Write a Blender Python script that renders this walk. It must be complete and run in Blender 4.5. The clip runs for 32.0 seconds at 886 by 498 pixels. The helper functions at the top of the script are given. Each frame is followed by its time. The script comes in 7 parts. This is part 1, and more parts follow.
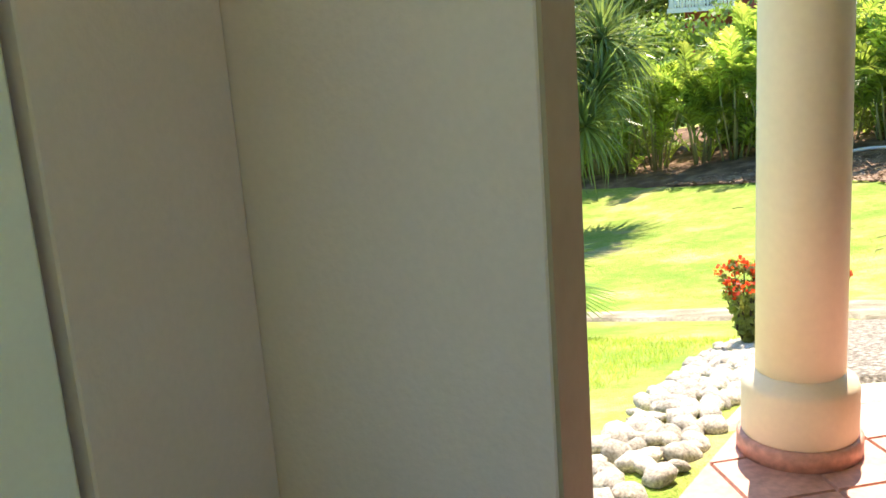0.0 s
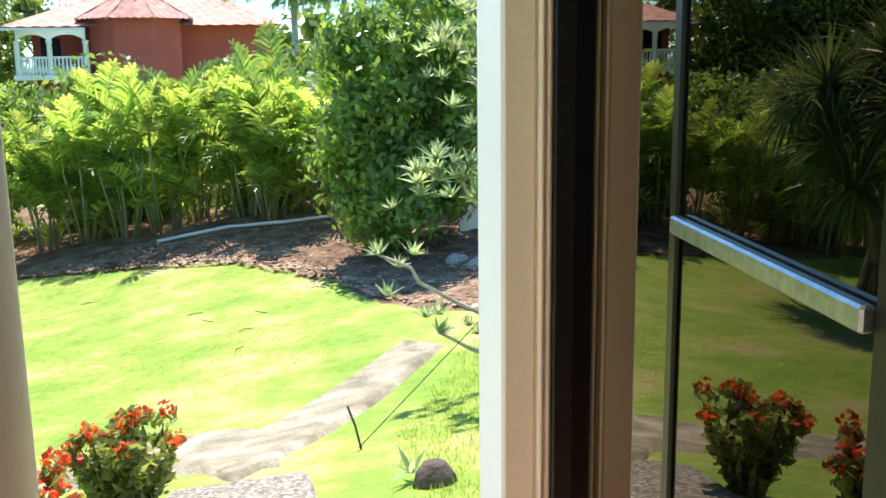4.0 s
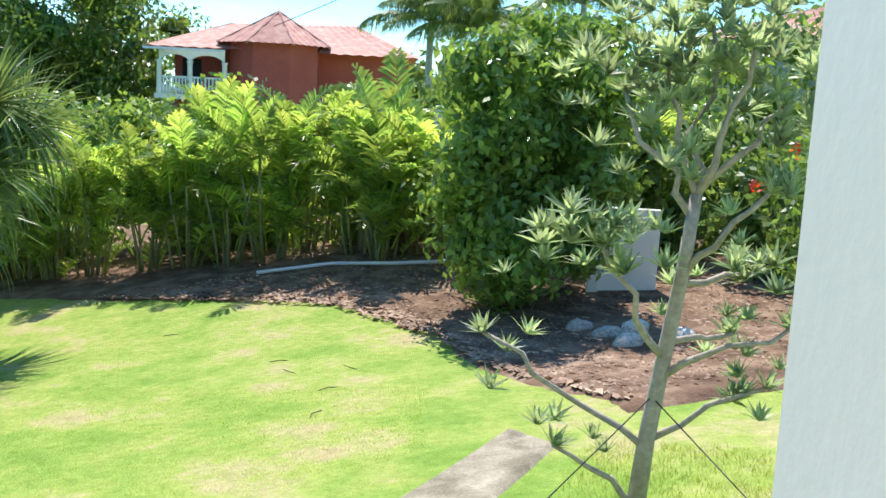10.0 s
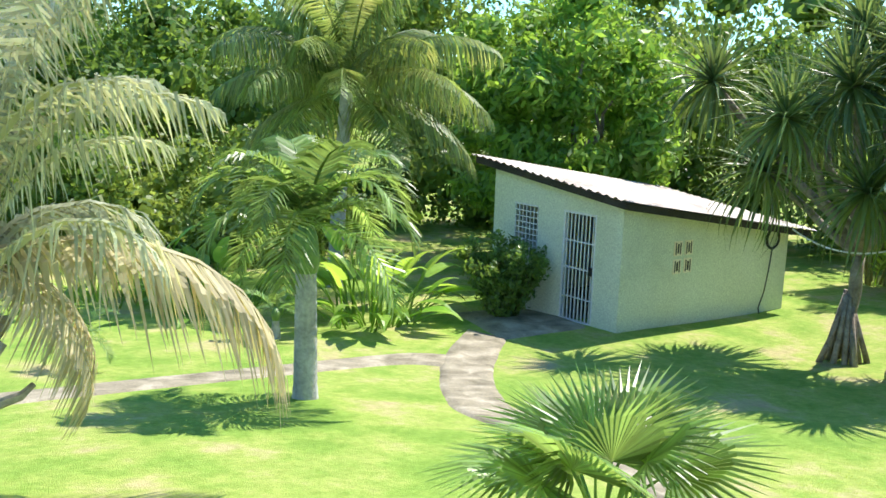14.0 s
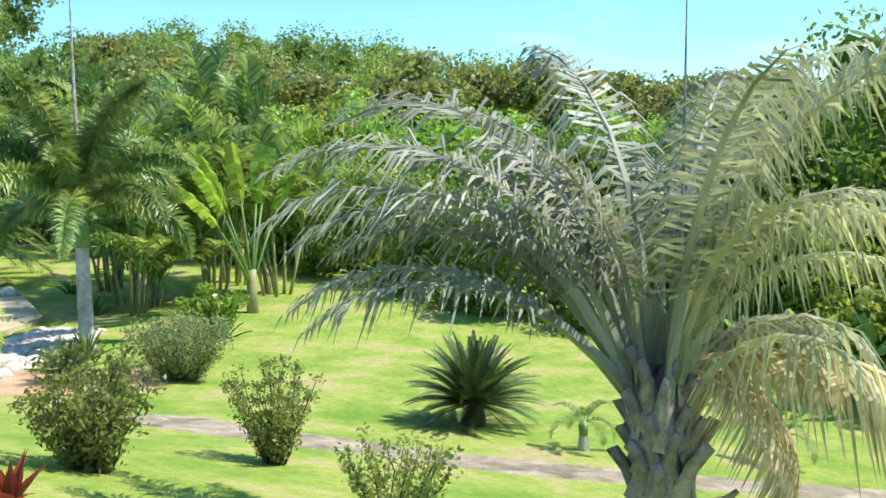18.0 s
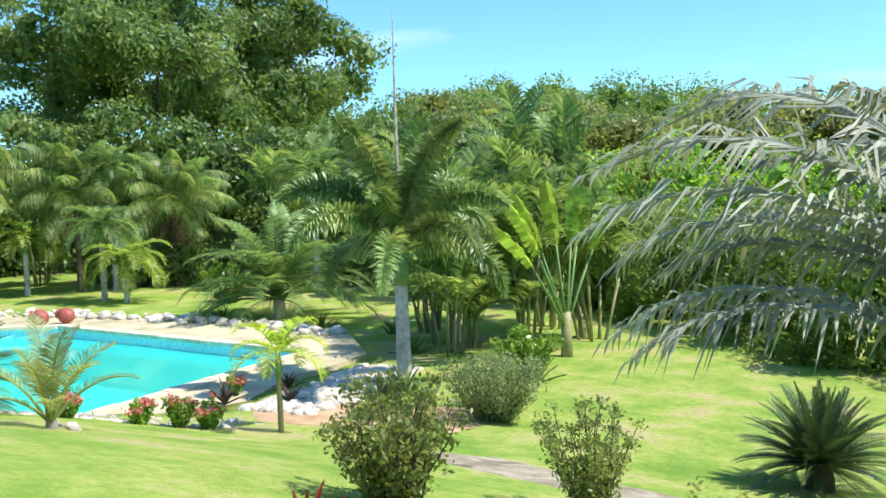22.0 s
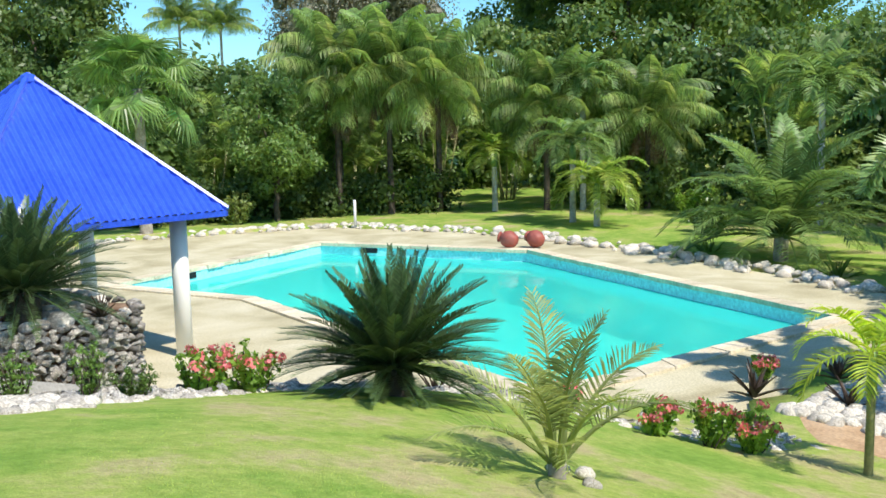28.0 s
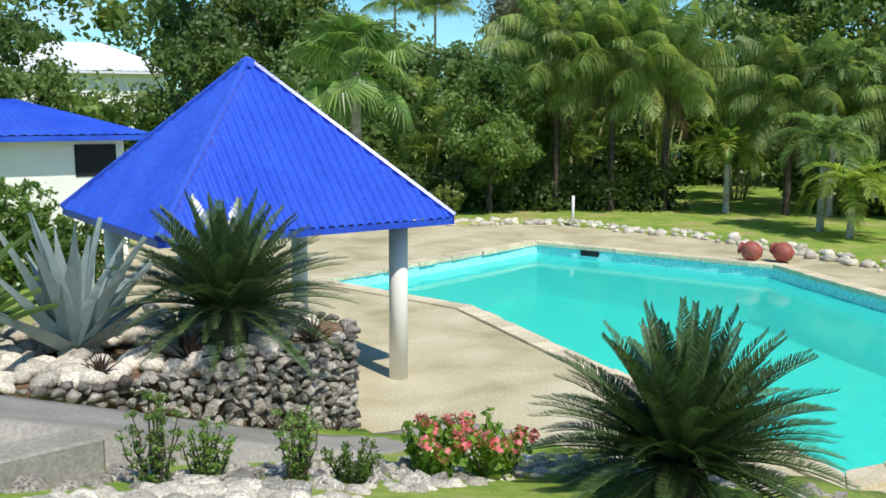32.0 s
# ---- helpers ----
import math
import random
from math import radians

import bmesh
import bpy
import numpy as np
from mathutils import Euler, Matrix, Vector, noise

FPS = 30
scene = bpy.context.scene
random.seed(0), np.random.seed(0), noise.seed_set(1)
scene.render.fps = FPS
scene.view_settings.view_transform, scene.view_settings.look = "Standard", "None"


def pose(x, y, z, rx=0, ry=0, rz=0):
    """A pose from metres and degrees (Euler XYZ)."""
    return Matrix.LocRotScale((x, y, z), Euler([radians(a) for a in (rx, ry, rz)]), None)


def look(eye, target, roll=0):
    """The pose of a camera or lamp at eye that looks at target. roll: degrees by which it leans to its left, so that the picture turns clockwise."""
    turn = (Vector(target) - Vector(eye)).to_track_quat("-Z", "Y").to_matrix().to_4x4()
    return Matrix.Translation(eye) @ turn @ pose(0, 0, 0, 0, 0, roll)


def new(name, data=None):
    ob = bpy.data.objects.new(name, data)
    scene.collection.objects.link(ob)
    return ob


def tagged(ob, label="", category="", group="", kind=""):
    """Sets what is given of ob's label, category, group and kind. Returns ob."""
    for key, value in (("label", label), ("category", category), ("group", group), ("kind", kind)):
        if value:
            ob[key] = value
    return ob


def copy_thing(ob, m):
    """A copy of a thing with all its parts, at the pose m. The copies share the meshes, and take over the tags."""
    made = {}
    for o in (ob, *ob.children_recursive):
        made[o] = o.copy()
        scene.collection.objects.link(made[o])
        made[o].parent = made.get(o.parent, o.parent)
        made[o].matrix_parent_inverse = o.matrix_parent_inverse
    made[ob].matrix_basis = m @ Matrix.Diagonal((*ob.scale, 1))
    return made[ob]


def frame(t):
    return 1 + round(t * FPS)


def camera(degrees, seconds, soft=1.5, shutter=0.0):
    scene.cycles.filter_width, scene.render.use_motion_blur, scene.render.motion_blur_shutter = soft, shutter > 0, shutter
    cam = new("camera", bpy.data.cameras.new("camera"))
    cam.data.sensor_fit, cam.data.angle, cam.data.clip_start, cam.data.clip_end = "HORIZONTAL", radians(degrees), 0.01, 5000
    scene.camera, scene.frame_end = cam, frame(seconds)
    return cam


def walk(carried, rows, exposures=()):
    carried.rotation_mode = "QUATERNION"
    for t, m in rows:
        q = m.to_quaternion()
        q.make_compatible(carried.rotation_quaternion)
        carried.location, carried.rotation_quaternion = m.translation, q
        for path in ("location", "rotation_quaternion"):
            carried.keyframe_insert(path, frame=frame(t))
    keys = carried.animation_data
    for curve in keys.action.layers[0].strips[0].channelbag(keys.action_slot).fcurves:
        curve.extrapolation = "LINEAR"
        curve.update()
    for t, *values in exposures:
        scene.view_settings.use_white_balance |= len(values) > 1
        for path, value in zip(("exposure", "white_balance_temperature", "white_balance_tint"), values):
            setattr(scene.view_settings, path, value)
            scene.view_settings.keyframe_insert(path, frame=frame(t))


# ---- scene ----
# The camera and its walk: out of the porch, along the pillar, then down the front of the house towards the pool.
cam = camera(49.4, 32.0, 1.6)
PATH = [
    (0.0, pose(0.256, -3.074, 1.739, 76.37, 4.12, 34.66)),
    (0.5, pose(0.190, -2.850, 1.746, 76.77, 4.21, 24.21)),
    (1.0, pose(0.107, -2.589, 1.722, 77.07, 3.17, 13.63)),
    (1.5, pose(0.043, -2.267, 1.691, 77.87, 1.14, 5.07)),
    (2.0, pose(0.041, -1.938, 1.692, 78.37, -0.04, -0.16)),
    (2.5, pose(-0.027, -1.655, 1.673, 78.81, -0.77, -2.60)),
    (3.0, pose(-0.070, -1.362, 1.664, 78.91, -0.46, -2.40)),
    (3.5, pose(-0.037, -0.983, 1.617, 78.94, 0.18, -1.73)),
    (5.5, pose(0.073, 0.190, 1.465, 79.65, 1.45, 1.23)),
    (6.0, pose(0.002, 0.513, 1.422, 79.91, 1.32, 2.39)),
    (6.5, pose(-0.032, 0.808, 1.431, 80.16, 1.24, 4.85)),
    (7.0, pose(-0.004, 0.971, 1.481, 81.78, 1.09, 8.42)),
    (7.5, pose(0.004, 1.029, 1.508, 84.48, 0.91, 11.74)),
    (8.0, pose(0.010, 1.068, 1.501, 87.53, 0.36, 12.26)),
    (8.5, pose(0.014, 1.073, 1.490, 90.29, -0.07, 11.71)),
    (9.0, pose(0.014, 1.115, 1.478, 89.45, -0.48, 10.70)),
    (9.5, pose(0.018, 1.167, 1.455, 85.19, -1.40, 9.09)),
    (10.0, pose(-0.012, 1.168, 1.434, 81.38, -2.93, 6.93)),
    (10.5, pose(-0.034, 1.128, 1.445, 79.19, -4.00, 10.09)),
    (11.0, pose(-0.089, 1.059, 1.485, 77.76, -2.84, 23.31)),
    (11.5, pose(-0.096, 1.001, 1.502, 77.99, -2.50, 35.14)),
    (12.0, pose(-0.163, 1.004, 1.504, 78.33, -2.53, 43.57)),
    (12.5, pose(-0.204, 0.986, 1.527, 78.63, -2.70, 49.28)),
    (13.0, pose(-0.267, 0.982, 1.513, 78.93, -2.63, 54.20)),
    (13.5, pose(-0.295, 0.978, 1.523, 79.13, -2.24, 58.64)),
    (15.5, pose(-0.391, 0.829, 1.515, 80.61, -1.71, 75.83)),
    (16.0, pose(-0.388, 0.828, 1.536, 81.03, -1.72, 81.16)),
    (16.5, pose(-0.382, 0.859, 1.549, 81.59, -1.54, 86.98)),
    (17.0, pose(-0.408, 0.873, 1.572, 82.29, -1.26, 92.72)),
    (17.5, pose(-0.441, 0.916, 1.679, 82.74, -0.43, 98.82)),
    (18.0, pose(-0.429, 0.946, 1.754, 83.36, 0.55, 103.48)),
    (18.5, pose(-0.472, 0.950, 1.766, 84.12, 1.03, 106.79)),
    (19.0, pose(-0.525, 0.933, 1.773, 84.89, 1.53, 108.79)),
    (19.5, pose(-0.569, 0.908, 1.775, 85.48, 2.10, 110.52)),
    (20.0, pose(-0.706, 0.816, 1.735, 85.35, 2.72, 112.57)),
    (20.5, pose(-0.833, 0.747, 1.651, 84.70, 2.52, 114.69)),
    (21.0, pose(-0.943, 0.724, 1.538, 84.97, 2.11, 116.84)),
    (21.5, pose(-1.083, 0.664, 1.467, 85.90, 2.03, 119.31)),
    (22.0, pose(-1.240, 0.565, 1.453, 86.78, 1.97, 121.96)),
    (22.5, pose(-1.508, 0.394, 1.421, 87.64, 1.50, 125.05)),
    (23.0, pose(-1.856, 0.206, 1.403, 87.77, 1.63, 128.59)),
    (23.5, pose(-2.168, -0.064, 1.381, 87.46, 1.67, 132.15)),
    (24.0, pose(-2.418, -0.422, 1.414, 86.98, 1.52, 135.72)),
    (24.5, pose(-2.702, -0.779, 1.425, 86.57, 1.39, 139.14)),
    (25.0, pose(-2.948, -1.165, 1.430, 86.15, 1.23, 141.61)),
    (25.5, pose(-3.129, -1.588, 1.449, 85.89, 0.95, 143.05)),
    (26.0, pose(-3.307, -2.032, 1.452, 85.87, 0.39, 144.97)),
    (26.5, pose(-3.459, -2.485, 1.442, 85.92, 0.03, 147.37)),
    (28.5, pose(-3.861, -4.019, 1.524, 81.16, 1.77, 147.13)),
    (29.0, pose(-3.907, -4.375, 1.538, 80.51, 1.62, 144.83)),
    (29.5, pose(-3.953, -4.702, 1.542, 80.51, 1.46, 143.07)),
    (30.0, pose(-4.022, -4.992, 1.566, 80.44, 1.23, 142.65)),
    (30.5, pose(-4.085, -5.221, 1.611, 80.29, 1.17, 143.45)),
    (31.0, pose(-4.118, -5.523, 1.663, 80.12, 0.77, 145.60)),
    (31.5, pose(-4.196, -5.821, 1.677, 80.51, 0.34, 151.06)),
    (32.0, pose(-4.217, -5.962, 1.710, 81.49, -0.22, 160.02)),
]
walk(cam, PATH, [(0, 1.95, 7100, 20), (1, 1.4, 6850, 18), (2, 1.6, 6500, 18), (3.5, 1.78, 6350, 17), (6, 1.48, 6300, 18), (7, 1.28, 6250, 16), (8, 1.38, 6250, 18), (9, 0.92, 5950, 14), (10, 1.35, 6100, 18), (11, 1.3, 6350, 22), (13.5, 1.5, 6150, 16), (17, 1.25, 6300, 17), (20, 1.2, 6250, 16), (24, 1.2, 6200, 16), (26.5, 1.08, 6200, 16), (29, 0.72, 6350, 13), (32, 0.5, 6350, 13)])

# ---- sky and sun ----
SUN_DIR = Vector((-0.14, 0.55, 0.82)).normalized()
world = bpy.data.worlds.new("sky")
scene.world = world
world.use_nodes = True
wn = world.node_tree.nodes
sky = wn.new("ShaderNodeTexSky")
sky.sky_type = "NISHITA"
sky.sun_disc = False
sky.sun_elevation = math.asin(SUN_DIR.z)
sky.sun_rotation = math.atan2(SUN_DIR.x, SUN_DIR.y)
sky.air_density, sky.dust_density, sky.ozone_density = 1.0, 0.1, 2.0
wn["Background"].inputs["Strength"].default_value = 0.1
tint = wn.new("ShaderNodeMix")
tint.data_type, tint.blend_type = "RGBA", "MULTIPLY"
tint.inputs["Factor"].default_value = 1.0
tint.inputs["B"].default_value = (0.52, 0.88, 1.0, 1)
world.node_tree.links.new(sky.outputs[0], tint.inputs["A"])
wisp_at = wn.new("ShaderNodeTexCoord")
wisp_map = wn.new("ShaderNodeMapping")
wisp_map.inputs["Scale"].default_value = (1.6, 1.6, 6.5)
wisp = wn.new("ShaderNodeTexNoise")
wisp.inputs["Scale"].default_value, wisp.inputs["Detail"].default_value, wisp.inputs["Distortion"].default_value = 1.7, 7.0, 0.6
wisp_cut = wn.new("ShaderNodeMapRange")
wisp_cut.inputs["From Min"].default_value, wisp_cut.inputs["From Max"].default_value, wisp_cut.inputs["To Max"].default_value = 0.56, 0.8, 0.55
cirrus = wn.new("ShaderNodeMix")
cirrus.data_type = "RGBA"
cirrus.inputs["B"].default_value = (6.5, 7.0, 7.4, 1)
for a, b in ((wisp_at.outputs["Generated"], wisp_map.inputs["Vector"]), (wisp_map.outputs["Vector"], wisp.inputs["Vector"]), (wisp.outputs["Fac"], wisp_cut.inputs["Value"]),
             (wisp_cut.outputs["Result"], cirrus.inputs["Factor"]), (tint.outputs["Result"], cirrus.inputs["A"]), (cirrus.outputs["Result"], wn["Background"].inputs["Color"])):
    world.node_tree.links.new(a, b)
sun = new("sun", bpy.data.lights.new("sun", "SUN"))
sun.data.energy, sun.data.angle, sun.data.color = 3.2, radians(0.53), (1.0, 0.93, 0.8)
sun.matrix_world = look(SUN_DIR * 60, (0, 0, 0))

# ---- materials ----
def material(name, colours, scale=4.0, rough=0.7, bump=0.15, bump_scale=None, detail=6.0, metal=0.0, spec=0.4, vary=0.0, island=0.0,
             translucent=0.0, fine=None, coords="Object", distort=0.0):
    """Two scales of noise between the given colours, grain relief, and light or dark pieces by chance."""
    m = bpy.data.materials.new(name)
    m.use_nodes = True
    nt = m.node_tree
    nodes, links = nt.nodes, nt.links
    bsdf = nodes["Principled BSDF"]
    tc = nodes.new("ShaderNodeTexCoord")
    n1 = nodes.new("ShaderNodeTexNoise")
    n1.inputs["Scale"].default_value, n1.inputs["Detail"].default_value = scale, detail
    n1.inputs["Distortion"].default_value = distort
    links.new(tc.outputs[coords], n1.inputs["Vector"])
    ramp = nodes.new("ShaderNodeValToRGB")
    el = ramp.color_ramp.elements
    while len(el) < len(colours):
        el.new(0.5)
    for i, c in enumerate(colours):
        el[i].position = 0.3 + 0.4 * i / max(1, len(colours) - 1)
        el[i].color = (*c, 1)
    links.new(n1.outputs["Fac"], ramp.inputs["Fac"])
    col = ramp.outputs["Color"]
    n2 = nodes.new("ShaderNodeTexNoise")
    n2.inputs["Scale"].default_value = bump_scale or scale * 9
    n2.inputs["Detail"].default_value = 4
    links.new(tc.outputs[coords], n2.inputs["Vector"])
    mul = nodes.new("ShaderNodeMix")
    mul.data_type, mul.blend_type = "RGBA", "MULTIPLY"
    mul.inputs["Factor"].default_value = 1.0 if fine is None else fine
    gr = nodes.new("ShaderNodeMapRange")
    gr.inputs["From Min"].default_value, gr.inputs["From Max"].default_value = 0.25, 0.75
    gr.inputs["To Min"].default_value, gr.inputs["To Max"].default_value = 0.72, 1.18
    links.new(n2.outputs["Fac"], gr.inputs["Value"])
    links.new(col, mul.inputs["A"])
    links.new(gr.outputs["Result"], mul.inputs["B"])
    col = mul.outputs["Result"]
    for amount, node, out in ((vary, "ShaderNodeObjectInfo", "Random"), (island, "ShaderNodeNewGeometry", "Random Per Island")):
        if amount:
            src = nodes.new(node)
            mr = nodes.new("ShaderNodeMapRange")
            mr.inputs["To Min"].default_value, mr.inputs["To Max"].default_value = 1 - amount, 1 + amount
            links.new(src.outputs[out], mr.inputs["Value"])
            mx = nodes.new("ShaderNodeMix")
            mx.data_type, mx.blend_type = "RGBA", "MULTIPLY"
            mx.inputs["Factor"].default_value = 1
            links.new(col, mx.inputs["A"])
            links.new(mr.outputs["Result"], mx.inputs["B"])
            col = mx.outputs["Result"]
    links.new(col, bsdf.inputs["Base Color"])
    bsdf.inputs["Roughness"].default_value = rough
    bsdf.inputs["Metallic"].default_value = metal
    bsdf.inputs["Specular IOR Level"].default_value = spec
    if bump:
        b = nodes.new("ShaderNodeBump")
        b.inputs["Strength"].default_value, b.inputs["Distance"].default_value = bump, 0.02
        links.new(n2.outputs["Fac"], b.inputs["Height"])
        links.new(b.outputs["Normal"], bsdf.inputs["Normal"])
    if translucent:
        tr = nodes.new("ShaderNodeBsdfTranslucent")
        glow = nodes.new("ShaderNodeMix")
        glow.data_type, glow.blend_type = "RGBA", "MULTIPLY"
        glow.inputs["Factor"].default_value = 1
        glow.inputs["B"].default_value = (1.7, 1.5, 1.0, 1)
        links.new(col, glow.inputs["A"])
        links.new(glow.outputs["Result"], tr.inputs["Color"])
        mix = nodes.new("ShaderNodeMixShader")
        mix.inputs["Fac"].default_value = translucent
        links.new(bsdf.outputs[0], mix.inputs[1])
        links.new(tr.outputs[0], mix.inputs[2])
        links.new(mix.outputs[0], nodes["Material Output"].inputs["Surface"])
    return m


def leafy(name, colours, rough=0.45, trans=0.48, vary=0.25, island=0.35, scale=1.5):
    return material(name, colours, scale, rough, 0.0, None, 3.0, 0.0, 0.45, vary, island, trans, 0.4)



EARTH = material("mulch_earth", [(0.1, 0.062, 0.038), (0.19, 0.12, 0.075), (0.33, 0.23, 0.15)], 2.2, 0.95, 0.8, 30.0, 8.0, spec=0.15)
CLAY = material("red_clay", [(0.38, 0.24, 0.13), (0.5, 0.34, 0.2), (0.56, 0.4, 0.25)], 2.0, 0.95, 0.5, 25.0, spec=0.15)
CONCRETE = material("path_concrete", [(0.17, 0.15, 0.1), (0.31, 0.275, 0.19), (0.47, 0.42, 0.31)], 2.6, 0.9, 0.6, 38.0, 9.0, spec=0.2, distort=0.6)
APRON = material("pebble_concrete", [(0.1, 0.085, 0.065), (0.25, 0.225, 0.18), (0.56, 0.52, 0.44)], 34.0, 0.9, 0.9, 48.0, 5.0, spec=0.2)
SANDCRETE = material("sandy_concrete", [(0.42, 0.36, 0.24), (0.54, 0.47, 0.33), (0.6, 0.53, 0.39)], 3.0, 0.9, 0.3, 30.0, 7.0, spec=0.2)
DECK = material("pool_deck", [(0.39, 0.34, 0.2), (0.54, 0.485, 0.31), (0.64, 0.585, 0.41)], 0.8, 0.85, 0.3, 30.0, 9.0, spec=0.25, distort=0.5)
COPING = material("coping_stone", [(0.58, 0.49, 0.31), (0.68, 0.59, 0.41), (0.74, 0.66, 0.5)], 3.0, 0.8, 0.4, 20.0, vary=0.15)
STONE = material("limestone", [(0.3, 0.265, 0.205), (0.52, 0.475, 0.39), (0.7, 0.66, 0.57)], 5.0, 0.85, 0.6, 24.0, vary=0.3, island=0.3)
DARKSTONE = material("coral_stone", [(0.12, 0.11, 0.095), (0.38, 0.35, 0.3), (0.68, 0.65, 0.57)], 6.0, 0.9, 0.9, 26.0, vary=0.4, island=0.5)
WHITE = material("white_paint", [(0.84, 0.83, 0.76), (0.88, 0.87, 0.8)], 1.5, 0.55, 0.03, 60.0, fine=0.08)
CREAM = material("cream_paint", [(0.86, 0.74, 0.53), (0.9, 0.79, 0.58)], 1.5, 0.5, 0.06, 40.0, fine=0.12)
COLUMN = material("column_paint", [(0.87, 0.79, 0.6), (0.9, 0.83, 0.66)], 1.2, 0.5, 0.06, 30.0, fine=0.12)
INNER = material("porch_plaster", [(0.72, 0.56, 0.52), (0.76, 0.61, 0.57)], 1.5, 0.75, 0.12, 50.0, fine=0.12)
SHEDWALL = material("shed_render", [(0.62, 0.64, 0.47), (0.72, 0.74, 0.56), (0.76, 0.78, 0.62)], 0.8, 0.8, 0.2, 40.0, 8.0)
TILE = material("terracotta_tile", [(0.5, 0.25, 0.18), (0.62, 0.33, 0.25)], 2.0, 0.45, 0.1, 30.0, vary=0.12)
GROUT = material("tile_grout", [(0.3, 0.24, 0.2), (0.36, 0.3, 0.25)], 5.0, 0.9, 0.2)
BRONZE = material("bronze_frame", [(0.012, 0.009, 0.008), (0.02, 0.015, 0.012)], 5.0, 0.35, 0.02, metal=0.4)
STEEL = material("brushed_steel", [(0.4, 0.4, 0.4), (0.5, 0.5, 0.5)], 8.0, 0.3, 0.02, metal=0.9)
BLUETIN = material("blue_tin", [(0.025, 0.08, 0.58), (0.04, 0.115, 0.68)], 1.2, 0.32, 0.05, 20.0, spec=0.5)
WHITETRIM = material("white_trim", [(0.7, 0.72, 0.75), (0.78, 0.8, 0.82)], 3.0, 0.5, 0.05, fine=0.12)
OLDTIN = material("old_tin", [(0.26, 0.21, 0.17), (0.42, 0.37, 0.32), (0.55, 0.51, 0.47)], 1.6, 0.6, 0.15, 14.0, metal=0.2)
DARKWOOD = material("dark_timber", [(0.03, 0.024, 0.02), (0.06, 0.05, 0.04)], 3.0, 0.8, 0.3)
REDWALL = material("red_render", [(0.42, 0.09, 0.07), (0.5, 0.12, 0.09)], 0.7, 0.85, 0.1, 20.0)
ROOFTILE = material("clay_roof_tile", [(0.4, 0.17, 0.12), (0.52, 0.25, 0.18), (0.6, 0.34, 0.26)], 2.2, 0.8, 0.3, 14.0, vary=0.15, island=0.2)
DARK = material("dark_void", [(0.006, 0.006, 0.008), (0.012, 0.012, 0.014)], 2.0, 0.6, 0.0)
BARWHITE = material("white_bars", [(0.7, 0.7, 0.68), (0.8, 0.8, 0.78)], 5.0, 0.5, 0.05)
CLAYPOT = material("red_clay_pot", [(0.3, 0.075, 0.055), (0.4, 0.11, 0.08)], 4.0, 0.55, 0.1, 30.0)
POOLWALL = material("pool_plaster", [(0.32, 0.8, 0.84), (0.38, 0.84, 0.86)], 1.5, 0.5, 0.05)
POOLFLOOR = material("pool_floor", [(0.13, 0.8, 0.74), (0.15, 0.83, 0.77)], 0.3, 0.6, 0.03)
PLASTIC = material("white_plastic", [(0.75, 0.75, 0.74), (0.8, 0.8, 0.8)], 6.0, 0.4, 0.02, fine=0.12)
BLACKRUBBER = material("black_rubber", [(0.015, 0.015, 0.016), (0.025, 0.025, 0.026)], 6.0, 0.6, 0.05)
BARK = material("grey_bark", [(0.16, 0.13, 0.1), (0.28, 0.24, 0.19), (0.38, 0.34, 0.28)], 6.0, 0.9, 0.8, 28.0, vary=0.1)
PALEBARK = material("pale_bark", [(0.34, 0.31, 0.24), (0.48, 0.44, 0.35)], 5.0, 0.85, 0.5, 26.0)
DARKBARK = material("dark_bark", [(0.05, 0.04, 0.03), (0.12, 0.095, 0.07)], 6.0, 0.9, 0.8, 26.0)
PALMBARK = material("palm_bark", [(0.3, 0.3, 0.28), (0.45, 0.45, 0.42), (0.55, 0.55, 0.52)], 5.0, 0.85, 0.5, 22.0)
BOOT = material("palm_boot", [(0.2, 0.175, 0.135), (0.36, 0.325, 0.26), (0.5, 0.46, 0.38)], 5.0, 0.85, 0.6, 26.0, vary=0.3)
CANE = material("palm_cane", [(0.2, 0.22, 0.08), (0.36, 0.34, 0.16)], 3.0, 0.6, 0.15, vary=0.2)
SHAFT = material("crownshaft", [(0.1, 0.22, 0.05), (0.2, 0.32, 0.1)], 2.0, 0.45, 0.05)
ARECA = leafy("areca_leaf", [(0.19, 0.33, 0.07), (0.31, 0.46, 0.1), (0.48, 0.56, 0.15)], rough=0.32, vary=0.4, trans=0.58)
LIME = leafy("lime_palm_leaf", [(0.28, 0.44, 0.035), (0.5, 0.62, 0.07)])
DARKLEAF = leafy("dark_leaf", [(0.1, 0.185, 0.04), (0.2, 0.32, 0.065)], rough=0.33, trans=0.42)
MANGO = leafy("mango_leaf", [(0.19, 0.38, 0.05), (0.34, 0.55, 0.09)])
FOREST = leafy("forest_leaf", [(0.07, 0.13, 0.028), (0.14, 0.24, 0.045), (0.25, 0.34, 0.08)], scale=0.16, island=0.22)
# FOREST darkened a little: deep shade among the trees is put into the colour
SHADEWOOD = leafy("shaded_forest_leaf", [(0.07, 0.125, 0.035), (0.135, 0.22, 0.055), (0.23, 0.31, 0.085)], scale=0.2, trans=0.4, island=0.22)
BIGTREE = leafy("big_tree_leaf", [(0.075, 0.14, 0.036), (0.145, 0.235, 0.06), (0.25, 0.34, 0.1)], scale=0.3, island=0.25)
OLIVE = leafy("olive_leaf", [(0.192, 0.246, 0.080), (0.307, 0.352, 0.112)], vary=0.3)
